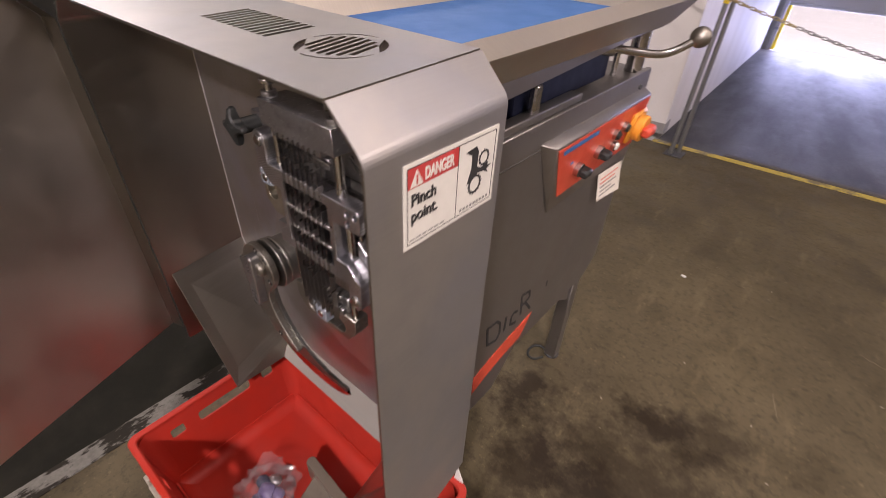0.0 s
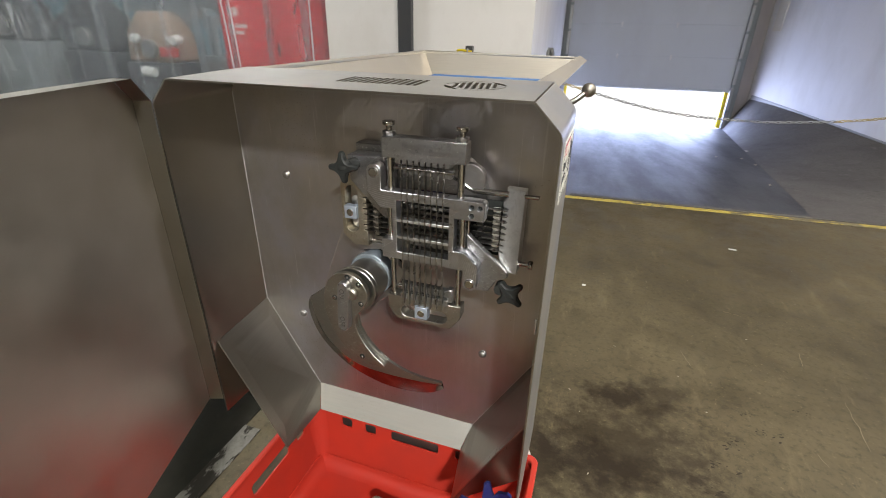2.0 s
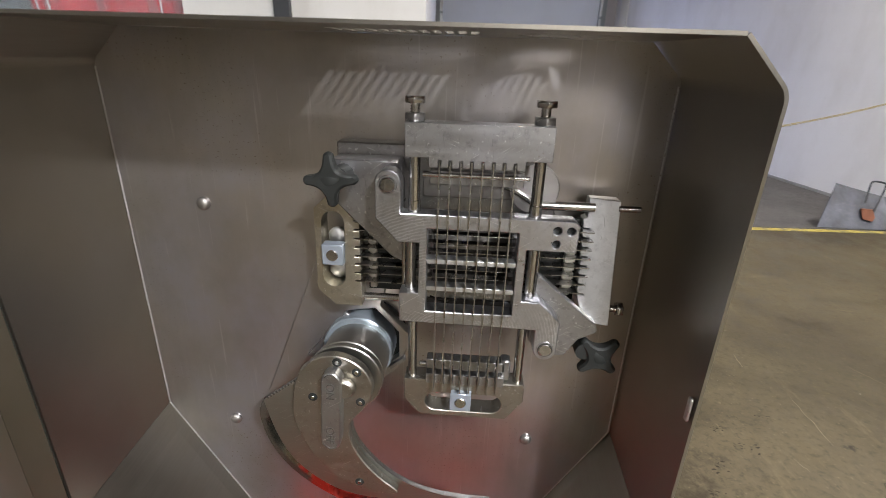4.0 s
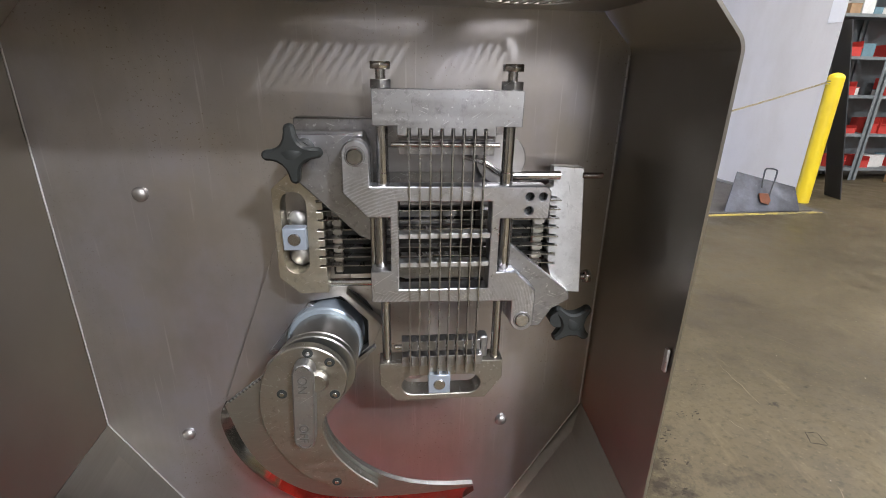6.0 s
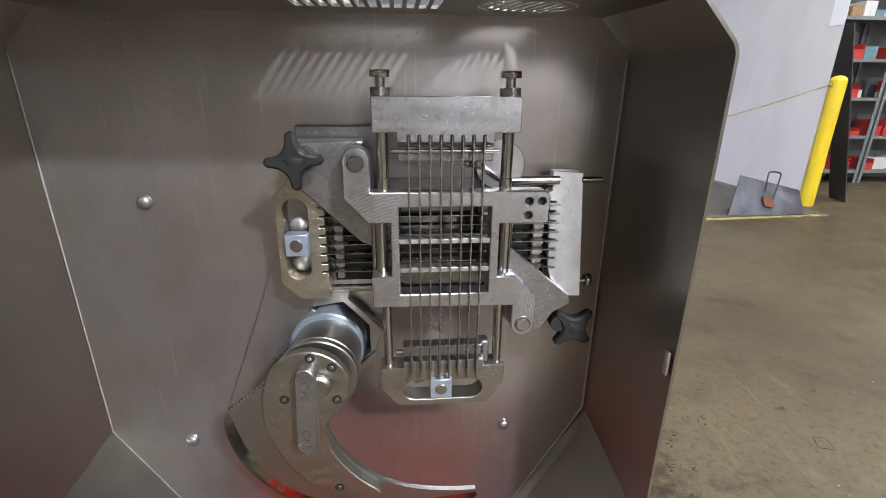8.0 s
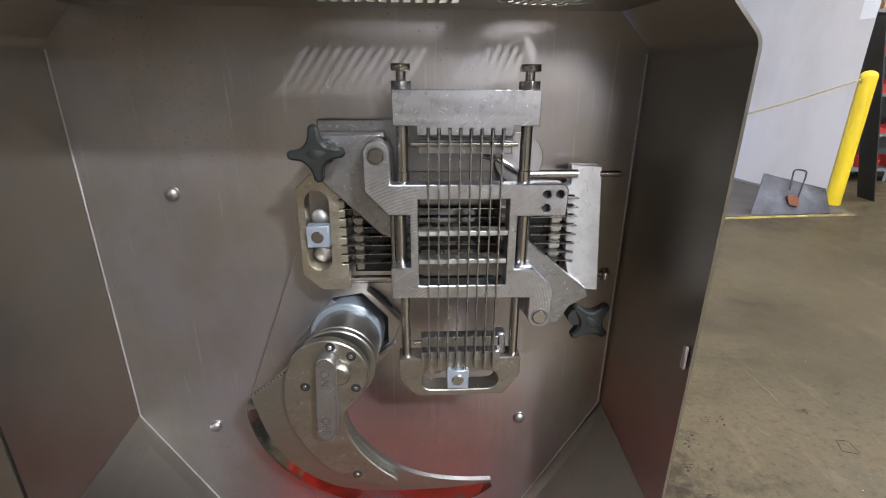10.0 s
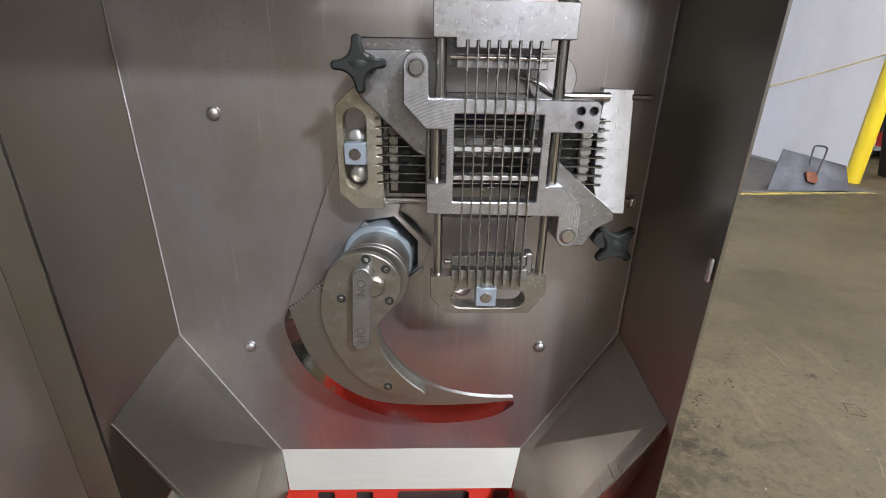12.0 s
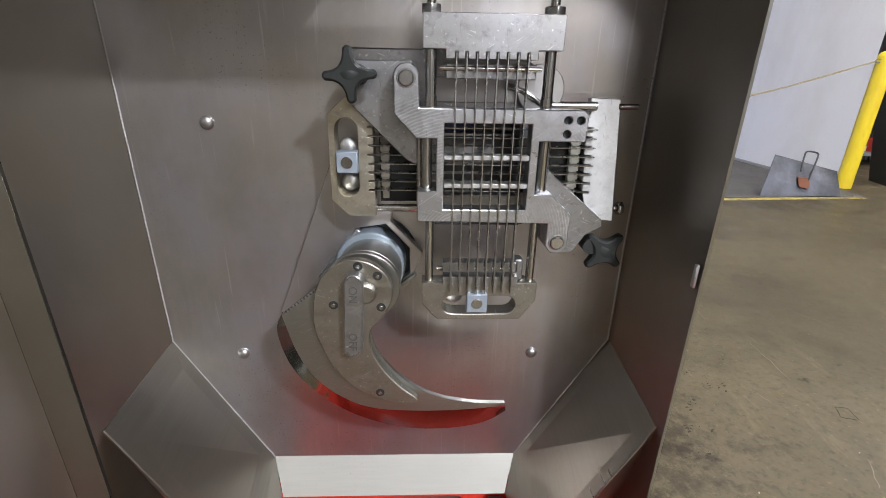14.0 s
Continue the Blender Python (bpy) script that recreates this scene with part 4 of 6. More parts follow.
# black plugs put the shade of the drilled holes into colour
for x, z in ((-0.348, 1.0015), (-0.3345, 1.0015), (-0.348, 0.987)):
    mpart("hole_shade_plug", tube((x, FY + 0.006, z), (x, FY + 0.02, z), 0.0042, 12), BLACK_PLASTIC, blade_frame)
for x, z in ((-0.520, 1.041), (-0.346, 0.863)):
    pin = tube((x, FY - 0.003, z), (x, FY + 0.02, z), 0.0075, 20, None, None, 0.0008)
    mpart("pivot_pin", pin, STEEL_ROD, blade_frame)
    mpart("pin_groove", tube((x, FY - 0.0013, z), (x, FY + 0.010, z), 0.0082, 20), ENGRAVED, blade_frame)
    mpart("pivot_ring", tube((x, FY - 0.0009, z), (x, FY + 0.01, z), 0.0098, 24, None, None, 0.0006), STEEL_CAST, blade_frame)
for i in range(8):
    x = -0.469 + i * 0.01043
    b = box(x - 0.0006, x + 0.0006, FY - 0.0025, FY + 0.0055, 0.797, 1.0665)
    mpart("blade", b, STEEL_WIRE, blade_frame)

# upper block with its clamp comb, posts and adjusting bolts
top = [(-0.503, 1.102), (-0.361, 1.102), (-0.361, 1.069), (-0.386, 1.069), (-0.386, 1.060)]
for i in reversed(range(8)):
    x = -0.469 + i * 0.01043
    top += [(x + 0.0013, 1.060), (x + 0.0013, 1.067), (x - 0.0013, 1.067), (x - 0.0013, 1.060)]
top += [(-0.480, 1.060), (-0.480, 1.069), (-0.503, 1.069)]
tblock = mpart("tension_block", cut_sheet(top, [], facing, FY, FY + 0.028, 0.0006), STEEL_CAST, None, "scratched upper blade tension block")
comb = box(-0.479, -0.385, FY + 0.010, FY + 0.022, 1.041, 1.0555, 0.0008)
mpart("comb_bar", comb, STEEL_CAST, tblock)
mpart("cross_pin", tube((-0.486, FY + 0.008, 1.0512), (-0.380, FY + 0.008, 1.0512), 0.0024, 12, None, None, 0.0005), STEEL_ROD, tblock)
for x in (-0.4945, -0.3705):
    mpart("guide_post", tube((x, 0.399, 1.010), (x, 0.399, 1.070), 0.0058, 20), STEEL_ROD, tblock)
    mpart("guide_collar", tube((x, 0.399, 1.010), (x, 0.399, 1.024), 0.0066, 20, None, None, 0.0006), STEEL_ROD, tblock)
    bolt = hex_prism((x, 0.399, 1.1185), (0, 0, 1), 0.0105, 0.0065)
    mpart("bolt_head", bolt, STEEL_ROD, tblock)
    stem = tube((x, 0.399, 1.10), (x, 0.399, 1.119), 0.0045, 14)
    for k in range(6):
        tube((x, 0.399, 1.1100 + k * 0.0014), (x, 0.399, 1.1107 + k * 0.0014), 0.0050, 14, stem)
    mpart("bolt_thread", stem, STEEL_ROD, tblock)
    mpart("lock_nut", hex_prism((x, 0.399, 1.102), (0, 0, 1), 0.0108, 0.0078), STEEL_CAST, tblock)
for x in (-0.4985, -0.3670):
    mpart("side_post", tube((x, 0.404, 0.915), (x, 0.404, 0.985), 0.0060, 20), STEEL_ROD, head)
for x in (-0.5065, -0.3600):
    mpart("side_post", tube((x, 0.415, 0.915), (x, 0.415, 0.985), 0.0035, 14), STEEL_ROD, head)
for x in (-0.4950, -0.3705):
    mpart("guide_post", tube((x, 0.402, 0.800), (x, 0.402, 0.890), 0.0052, 18), STEEL_ROD, head)

# lower block
low = [(-0.504, 0.807), (-0.362, 0.807), (-0.362, 0.783), (-0.381, 0.756), (-0.485, 0.756), (-0.504, 0.779)]
lblock = mpart("tension_block", cut_sheet(low, [slot_loop(-0.466, 0.7765, -0.400, 0.7765, 0.0128)], facing, 0.393, 0.418, 0.0009), STEEL_BRASSY, None, "lower blade block with a slotted hole")
mpart("square_nut", box(-0.4487, -0.4235, 0.386, 0.401, 0.7695, 0.7945, 0.001), NUT_PLASTIC, lblock, "pale square nut")
mpart("nut_bolt", tube((-0.436, 0.384, 0.782), (-0.436, 0.401, 0.782), 0.0068, 16, None, None, 0.0008), STEEL_ROD, lblock)
mpart("bolt_dome", ball((-0.463, 0.425, 0.776), 0.0125, None, 20, 12, (1, 0.5, 1)), STEEL_BRIGHT, lblock)
for z0, z1, y0 in ((0.819, 0.832, 0.398), (0.803, 0.816, 0.392)):
    cb = bmesh.new()
    for i in range(9):
        x = -0.4742 + i * 0.01043
        box(x - 0.0042, x + 0.0042, y0, y0 + 0.014, z0, z1, 0.0007, cb)
    box(-0.478, -0.388, y0 + 0.009, y0 + 0.016, z0 + 0.001, z1 - 0.001, 0, cb)
    mpart("comb_bar", cb, STEEL_CAST, lblock)
mpart("cross_pin", tube((-0.487, 0.404, 0.822), (-0.381, 0.404, 0.822), 0.0030, 12, None, None, 0.0006), STEEL_ROD, lblock)
mpart("guide_bracket", box(-0.391, -0.380, 0.398, 0.414, 0.808, 0.836, 0.002), STEEL_CAST, lblock)

# left block, crossing blades and right block
left = [(-0.612, 1.000), (-0.590, 1.020), (-0.577, 1.020), (-0.562, 1.006)]
for i in range(8):
    z = 0.9868 - i * 0.01057
    left += [(-0.5605, z + 0.0012), (-0.567, z + 0.0012), (-0.567, z - 0.0012), (-0.5605, z - 0.0012)]
left += [(-0.560, 0.880), (-0.592, 0.880), (-0.613, 0.900)]
sblock = mpart("tension_block", cut_sheet(left, [slot_loop(-0.591, 0.9840, -0.592, 0.9175, 0.0132)], facing, 0.430, 0.4545, 0.0005), STEEL_YELLOW, None, "yellow-stained side blade block with a slotted hole")
mpart("square_nut", box(-0.6033, -0.5785, 0.422, 0.437, 0.9345, 0.9595, 0.001), NUT_PLASTIC, sblock, "pale square nut")
mpart("nut_bolt", tube((-0.591, 0.420, 0.947), (-0.591, 0.437, 0.947), 0.0068, 16, None, None, 0.0008), STEEL_ROD, sblock)
mpart("bolt_dome", ball((-0.592, 0.452, 0.919), 0.0122, None, 20, 12, (1, 0.55, 1)), STEEL_BRIGHT, sblock)
mpart("bolt_dome", ball((-0.591, 0.452, 0.960), 0.0120, None, 20, 12, (1, 0.5, 1)), STEEL_BRIGHT, sblock)
for i in range(8):
    z = 0.9868 - i * 0.01057
    mpart("cross_blade", box(-0.568, -0.2985, 0.4295, 0.4415, z - 0.0005, z + 0.0005), STEEL_WIRE, sblock)
for x0, x1, z0, z1 in ((-0.5525, -0.5445, 0.899, 0.986), (-0.3235, -0.3135, 0.903, 0.972)):
    wb = box(x0, x1, 0.444, 0.4545, z0, z1, 0.0008)
    for i in range(7):
        z = 0.9815 - i * 0.01057
        box(x0 - 0.0012, x1 + 0.0012, 0.442, 0.450, z - 0.0035, z + 0.0035, 0.0006, wb)
    if x0 < -0.5:
        mpart("comb_bar", wb, CARD_GREY, sblock, "stained pale comb bar")
    else:
        mpart("comb_bar", wb, LABEL_WHITE, sblock, "white plastic comb bar")
# black sheets painted in for the shade behind the crossing blades
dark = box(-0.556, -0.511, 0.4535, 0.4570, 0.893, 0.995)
mpart("blade_shade_sheet", dark, BLACK_PLASTIC, sblock)
mpart("blade_shade_sheet", box(-0.375, -0.307, 0.4535, 0.4570, 0.893, 0.995), BLACK_PLASTIC, sblock)
right_b = [(-0.3095, 0.998), (-0.305, 1.000), (-0.305, 1.022), (-0.272, 1.021), (-0.272, 0.881), (-0.300, 0.881), (-0.3065, 0.903)]
for i in reversed(range(8)):
    z = 0.9868 - i * 0.01057
    right_b += [(-0.3085, z - 0.0012), (-0.301, z - 0.0012), (-0.301, z + 0.0012), (-0.3085, z + 0.0012)]
rb = cut_sheet(right_b, [], facing, 0.425, 0.462, 0.0008)
for v in rb.verts:
    # its face leans back and a little towards the blades, to catch the lamp
    if v.co.y < 0.44:
        v.co.y += (v.co.z - 0.915) * 0.20 - (v.co.x + 0.290) * 0.24
rblock = mpart("tension_block", rb, STEEL_WHITE, None, "side blade block in steel brightened for its lamp glare", 5)
mpart("guide_rod", tube((-0.362, 0.442, 1.0125), (-0.300, 0.442, 1.0125), 0.0052, 18), STEEL_ROD, rblock)
mpart("guide_rod", tube((-0.274, 0.442, 1.0125), (-0.2500, 0.442, 1.0125), 0.0036, 14, None, None, 0.0006), STEEL_ROD, rblock)
mpart("guide_rod", tube((-0.562, 0.442, 0.8875), (-0.505, 0.442, 0.8875), 0.0046, 16), STEEL_ROD, sblock)
mpart("bolt_thread", tube((-0.274, 0.444, 0.8885), (-0.256, 0.444, 0.8885), 0.0042, 12), STEEL_ROD, rblock)
mpart("bolt_head", hex_prism((-0.2565, 0.444, 0.8885), (1, 0, 0), 0.0088, 0.0075), STEEL_ROD, rblock)
mpart("bent_rod", pipe([(-0.408, 0.447, 1.033), (-0.392, 0.442, 1.030), (-0.376, 0.440, 1.021), (-0.366, 0.441, 1.0135), (-0.352, 0.442, 1.0125)], 0.0038, 10), STEEL_ROD, head)

# dark panels proud of the casting, drawn in for shade between the posts
mpart("head_shade_panel", box(-0.4915, -0.3775, 0.4525, 0.4555, 1.0135, 1.0420, 0.001), STEEL_BODY, head)
mpart("head_shade_panel", box(-0.4880, -0.3780, 0.4525, 0.4555, 0.8620, 0.8850, 0.001), DARK_STEEL, head)
mpart("wire", pipe([(-0.480, 0.448, 0.889), (-0.455, 0.444, 0.881), (-0.420, 0.442, 0.872), (-0.390, 0.444, 0.867), (-0.375, 0.450, 0.866)], 0.0016, 8), BLACK_PLASTIC, head)
# heavy bars across the outlet
for z in (0.9605, 0.9292):
    mpart("outlet_bar", box(-0.4798, -0.3862, FY + 0.0015, FY + 0.0160, z - 0.0027, z + 0.0027, 0.0006), STEEL_BRIGHT, head)
for z in (0.9700, 0.9380):
    mpart("back_bar", box(-0.4795, -0.3855, 0.490, 0.4985, z - 0.0045, z + 0.0045, 0.0015), STEEL_BODY, head)


def star_knob(cx, cz, y0, y1, r, turn):
    """Four round-ended lobes with hollow flanks round a domed middle."""
    loop, tip = [], r * 0.17
    for n in range(4):
        a = turn + n * math.pi / 2
        at = Vector((math.cos(a), math.sin(a))) * (r - tip)
        ends = [at + Vector((math.cos(a + k), math.sin(a + k))) * tip for k in (-1.45, -1.0, -0.5, 0.0, 0.5, 1.0, 1.45)]
        b = a + math.pi / 2
        nxt = Vector((math.cos(b), math.sin(b))) * (r - tip) + Vector((math.cos(b - 1.45), math.sin(b - 1.45))) * tip
        mid = Vector((math.cos(a + math.pi / 4), math.sin(a + math.pi / 4))) * r * 0.24
        loop += ends + [ends[-1] * (1 - t) ** 2 + mid * 2 * t * (1 - t) + nxt * t * t for t in (k / 10 for k in range(1, 10))]
    bm = cut_sheet([(cx + p.x, cz + p.y) for p in loop], [], facing, y0, y1, 0.0022)
    for v in bm.verts:
        # the lobes thin out towards their ends
        k = math.hypot(v.co.x - cx, v.co.z - cz) / r
        v.co.y += (0.30 * (y1 - y0) * k * k) * (1 if v.co.y < (y0 + y1) / 2 else -0.6)
    ball((cx, (y0 + y1) / 2, cz), r * 0.46, bm, 20, 12, (1, 0.62, 1))
    return bm


k1 = mpart("star_knob", star_knob(-0.577, 1.043, 0.378, 0.395, 0.0278, 1.62), BLACK_PLASTIC, None, "black four-lobed plastic star knob")
mpart("knob_stem", tube((-0.572, 0.394, 1.043), (-0.572, 0.420, 1.043), 0.011, 16), BLACK_PLASTIC, k1)
k2 = mpart("star_knob", star_knob(-0.279, 0.844, 0.400, 0.417, 0.0290, 0.80), BLACK_PLASTIC, None, "black four-lobed plastic star knob")
mpart("knob_stem", tube((-0.297, 0.404, 0.851), (-0.297, 0.424, 0.851), 0.010, 16), BLACK_PLASTIC, k2)

# ---- sickle knife ----
HX, HZ = -0.572, 0.802
kplate = [(-0.612, 0.955), (-0.708, 0.714), (-0.640, 0.715), (-0.560, 0.735), (-0.523, 0.768), (-0.503, 0.817), (-0.545, 0.862), (-0.535, 0.900)]
octagon = [(-0.643, 0.786), (-0.590, 0.852), (-0.552, 0.858), (-0.521, 0.824), (-0.521, 0.786), (-0.550, 0.762), (-0.600, 0.760)]
shield = mpart("knife_shield", cut_sheet(kplate, [octagon], facing, 0.4655, YP - 0.0008, 0.0010), STEEL_PLATE, None, "thin plate behind the knife hub")
# thin dark line drawn along the shield's left edge as its shade
mpart("shield_edge_shade", pipe([(-0.6135, YP - 0.001, 0.955), (-0.7095, YP - 0.001, 0.713), (-0.690, YP - 0.001, 0.7115)], 0.0008, 6, None, 0), ENGRAVED, shield)
mpart("shield_lip", hull([(-0.645, 0.459, 0.784), (-0.645, 0.4700, 0.784), (-0.590, 0.459, 0.853), (-0.590, 0.4700, 0.853), (-0.637, 0.459, 0.780), (-0.637, 0.4700, 0.780), (-0.583, 0.459, 0.848), (-0.583, 0.4700, 0.848)], 0.0006), STEEL_CAST, shield)
mpart("shield_lip", hull([(-0.534, y, 0.773) for y in (0.459, 0.470)] + [(-0.515, y, 0.789) for y in (0.459, 0.470)] + [(-0.531, y, 0.769) for y in (0.459, 0.470)] + [(-0.511, y, 0.786) for y in (0.459, 0.470)], 0.0006), STEEL_CAST, shield)
# black disc standing in for the shade inside the octagon cut-out
mpart("shield_shade_disc", tube((HX + 0.004, 0.4795, HZ + 0.006), (HX + 0.004, 0.4815, HZ + 0.006), 0.058, 28), BLACK_PLASTIC, shield)
shaft = tube((HX, 0.392, HZ), (HX, YP, HZ), 0.0415, 48)
shaft = mpart("knife_shaft", shaft, STEEL_SHAFT, None, "polished steel knife shaft")
mpart("shaft_ring", tube((HX, 0.449, HZ + 0.003), (HX, 0.480, HZ + 0.003), 0.0460, 48, None, None, 0.002), WHITE_PLASTIC, shaft, "pale blue-grey bearing ring")
mpart("shaft_flange", tube((HX - 0.003, 0.3905, HZ), (HX - 0.003, 0.3985, HZ), 0.0452, 48, None, None, 0.0012), STEEL_SHAFT, shaft)
mpart("shaft_groove", tube((HX - 0.002, 0.399, HZ), (HX - 0.002, 0.402, HZ), 0.0425, 40), BLACK_PLASTIC, shaft)
mpart("shaft_flange", tube((HX - 0.002, 0.402, HZ), (HX - 0.002, 0.408, HZ), 0.0440, 48, None, None, 0.001), STEEL_SHAFT, shaft)

k_out = curve([(-0.675, 0.768), (-0.685, 0.750), (-0.682, 0.721), (-0.671, 0.686), (-0.648, 0.652), (-0.612, 0.621), (-0.574, 0.601), (-0.531, 0.588), (-0.495, 0.584), (-0.447, 0.587), (-0.411, 0.597), (-0.389, 0.615)])
k_edge = curve([(-0.674, 0.768), (-0.662, 0.715), (-0.644, 0.677), (-0.614, 0.647), (-0.574, 0.625), (-0.507, 0.620), (-0.440, 0.622), (-0.391, 0.628)])
k_in = curve([(-0.392, 0.632), (-0.425, 0.632), (-0.465, 0.638), (-0.496, 0.649), (-0.526, 0.670), (-0.548, 0.695), (-0.564, 0.721), (-0.568, 0.750)])
knife = mpart("sickle_knife", cut_sheet(k_edge + k_in + [(-0.560, 0.800), (-0.600, 0.830), (-0.626, 0.806)], [], facing, 0.3835, 0.3900), STEEL_BLADE, None, "curved stainless sickle knife with a honed edge")
bev = bmesh.new()
ra, rb = resample(k_edge, 40), resample(k_out, 40)
rows = [[bev.verts.new((p.x, y, p.y)) for p, y in ((a, 0.3835), (a.lerp(b, 0.5), 0.3858), (b, 0.3888), (b, 0.3900), (a, 0.3900))] for a, b in zip(ra, rb)]
for r0, r1 in zip(rows, rows[1:]):
    for k in range(5):
        bev.faces.new((r0[k], r0[(k + 1) % 5], r1[(k + 1) % 5], r1[k]))
for k in range(11):
    p = Vector((-0.6700, 0.7730)).lerp(Vector((-0.6310, 0.8030)), k / 10)
    mpart("engraving", cut_sheet([(p.x, p.y), (p.x + 0.0018, p.y + 0.0014), (p.x + 0.0034, p.y - 0.0008), (p.x + 0.0016, p.y - 0.0022)], [], facing, 0.3833, 0.3837), ENGRAVED, knife)
mpart("knife_edge", done(bev), STEEL_MIRROR, knife, "mirror-honed bevel of the knife edge")
body = [(-0.621, 0.823), (-0.631, 0.800), (-0.635, 0.762), (-0.628, 0.731), (-0.609, 0.690), (-0.582, 0.660), (-0.545, 0.645), (-0.512, 0.642), (-0.507, 0.649), (-0.530, 0.667), (-0.553, 0.695), (-0.567, 0.725), (-0.568, 0.752), (-0.552, 0.769), (-0.539, 0.790), (-0.537, 0.812), (-0.549, 0.834), (-0.574, 0.847), (-0.601, 0.843)]
body = curve(body + body[:1], 2)[:-1]
kb = mpart("knife_holder", cut_sheet(body, [], facing, 0.3720, 0.3836, 0.0012), STEEL_BRASSY, None, "thick steel knife holder plate")
for x, z in ((-0.555, 0.826), (-0.608, 0.788), (-0.552, 0.785), (-0.557, 0.661), (-0.577, 0.838)):
    mpart("holder_screw", tube((x, 0.3700, z), (x, 0.374, z), 0.0026, 12, None, None, 0.0004), STEEL_ROD, kb)
    # black disc painted in for the dark inside each hole
    mpart("screw_hole_shade", tube((x, 0.3716, z), (x, 0.373, z), 0.0056, 14), BLACK_PLASTIC, kb)
bar = cut_sheet(slot_loop(-0.5807, 0.8220, -0.5853, 0.7365, 0.0112, 10), [], facing, 0.3560, 0.3725, 0.0016)
mpart("lever_barrel", tube((-0.5690, 0.3630, 0.8060), (-0.5690, 0.3730, 0.8060), 0.0130, 24, None, None, 0.003), STEEL_BRASSY, kb)
lever = mpart("lock_lever", bar, STEEL_CAST, kb, "engraved steel lock lever")
for words, x, z in (("ON", -0.5857, 0.8210), ("OFF", -0.5890, 0.7600)):
    m = INV @ pose(x, 0.3557, z, 90, 0, 0) @ pose(0, 0, 0, 0, 0, -93)
    text(words, 0.0138, m, ENGRAVED, "engraving", lever, 0.0002)
for z0, up in ((0.8255, 1), (0.7355, -1)):
    pts = [(-0.5805 + (0 if up > 0 else -0.0045) + 0.0072 * math.cos(a), 0.3558, z0 + up * 0.0072 * math.sin(a)) for a in (0.3, 0.8, 1.3, 1.8, 2.3, 2.8)]
    mpart("engraving", pipe(pts, 0.0005, 6, None, 1), ENGRAVED, lever)

# ---- warning label on the guard side ----
LX = XR + T + 0.0002
label = mpart("warning_label", cut_sheet([(0.345, 1.0385), (0.482, 1.0385), (0.482, 1.1250), (0.345, 1.1250)], [], side, LX, LX + 0.0008), LABEL_WHITE, None, "white danger label with a red header and a pinch point sign")
LF = LX + 0.0008
for y0, y1, z0, z1 in ((0.349, 0.478, 1.1205, 1.1212), (0.349, 0.478, 1.0430, 1.0437), (0.349, 0.3497, 1.0437, 1.1205), (0.4773, 0.478, 1.0437, 1.1205), (0.4180, 0.4188, 1.0437, 1.1205)):
    mpart("label_rule", box(LF - 0.0002, LF + 0.0003, y0, y1, z0, z1), INK, label)
mpart("label_header", box(LF - 0.0002, LF + 0.0003, 0.3500, 0.4178, 1.1010, 1.1202), LABEL_RED, label)
tri = cut_sheet([(0.3525, 1.1022), (0.3695, 1.1022), (0.3610, 1.1180)], [], side, LF + 0.0002, LF + 0.0006)
mpart("label_triangle", tri, LABEL_WHITE, label)
mpart("label_mark", box(LF + 0.0003, LF + 0.0008, 0.3601, 0.3619, 1.1040, 1.1130), LABEL_RED, label)


def on_side(y, z, sy=1.0, sz=1.0):
    return INV @ Matrix.Translation((LF + 0.0005, y, z)) @ Matrix(((0, 0, 1, 0), (1, 0, 0, 0), (0, 1, 0, 0), (0, 0, 0, 1))) @ Matrix.Diagonal((sy, sz, 1, 1))


text("DANGER", 0.0165, on_side(0.3712, 1.1047, 0.60, 1.0), LABEL_WHITE, "label_word", label, 0.0003, 0.0004)
text("Pinch", 0.0165, on_side(0.3535, 1.0835, 0.95, 1.0), INK, "label_word", label, 0.0003, 0.0004)
text("point.", 0.0165, on_side(0.3535, 1.0670, 0.95, 1.0), INK, "label_word", label, 0.0003, 0.0004)
for k in range(9):
    mpart("label_line", box(LF - 0.0002, LF + 0.0003, 0.4250 + k * 0.0056, 0.4285 + k * 0.0056, 1.0462, 1.0490), INK_GREY, label)
for k in range(6):
    mpart("label_line", box(LF - 0.0002, LF + 0.0003, 0.3520 + k * 0.0085, 0.3585 + k * 0.0085, 1.0465, 1.0480), INK_GREY, label)


def gear(cy, cz, r, teeth):
    out = []
    for i in range(teeth * 4):
        a = i * math.tau / (teeth * 4)
        k = r * (1.16 if i % 4 < 2 else 1.0)
        out.append((cy + k * math.cos(a), cz + k * math.sin(a)))
    return cut_sheet(out, [ring_loop(cy, cz, r * 0.80, 20)], side, LF - 0.0002, LF + 0.0004)


mpart("label_gear", gear(0.4475, 1.0705, 0.0100, 14), INK, label)
mpart("label_gear", gear(0.4600, 1.0960, 0.0078, 12), INK, label)
mpart("label_sign", cut_sheet([(0.4300, 1.1100), (0.4460, 1.1120), (0.4500, 1.1060), (0.4490, 1.0900), (0.4560, 1.0860), (0.4680, 1.0895), (0.4665, 1.0855), (0.4740, 1.0850), (0.4660, 1.0815), (0.4690, 1.0770), (0.4600, 1.0810), (0.4500, 1.0820), (0.4340, 1.0740), (0.4400, 1.0900), (0.4400, 1.1040)], [], side, LF - 0.0002, LF + 0.0005), INK, label)

# ---- body of the machine ----
BX0, BX1, BY1, SHELF = -0.800, -0.340, 1.355, 0.995
prof = [(YP + 0.02, 0.27), (0.80, 0.27), (0.885, 0.36), (1.285, 0.36), (BY1, 0.42), (BY1, SHELF), (YP + 0.02, SHELF)]
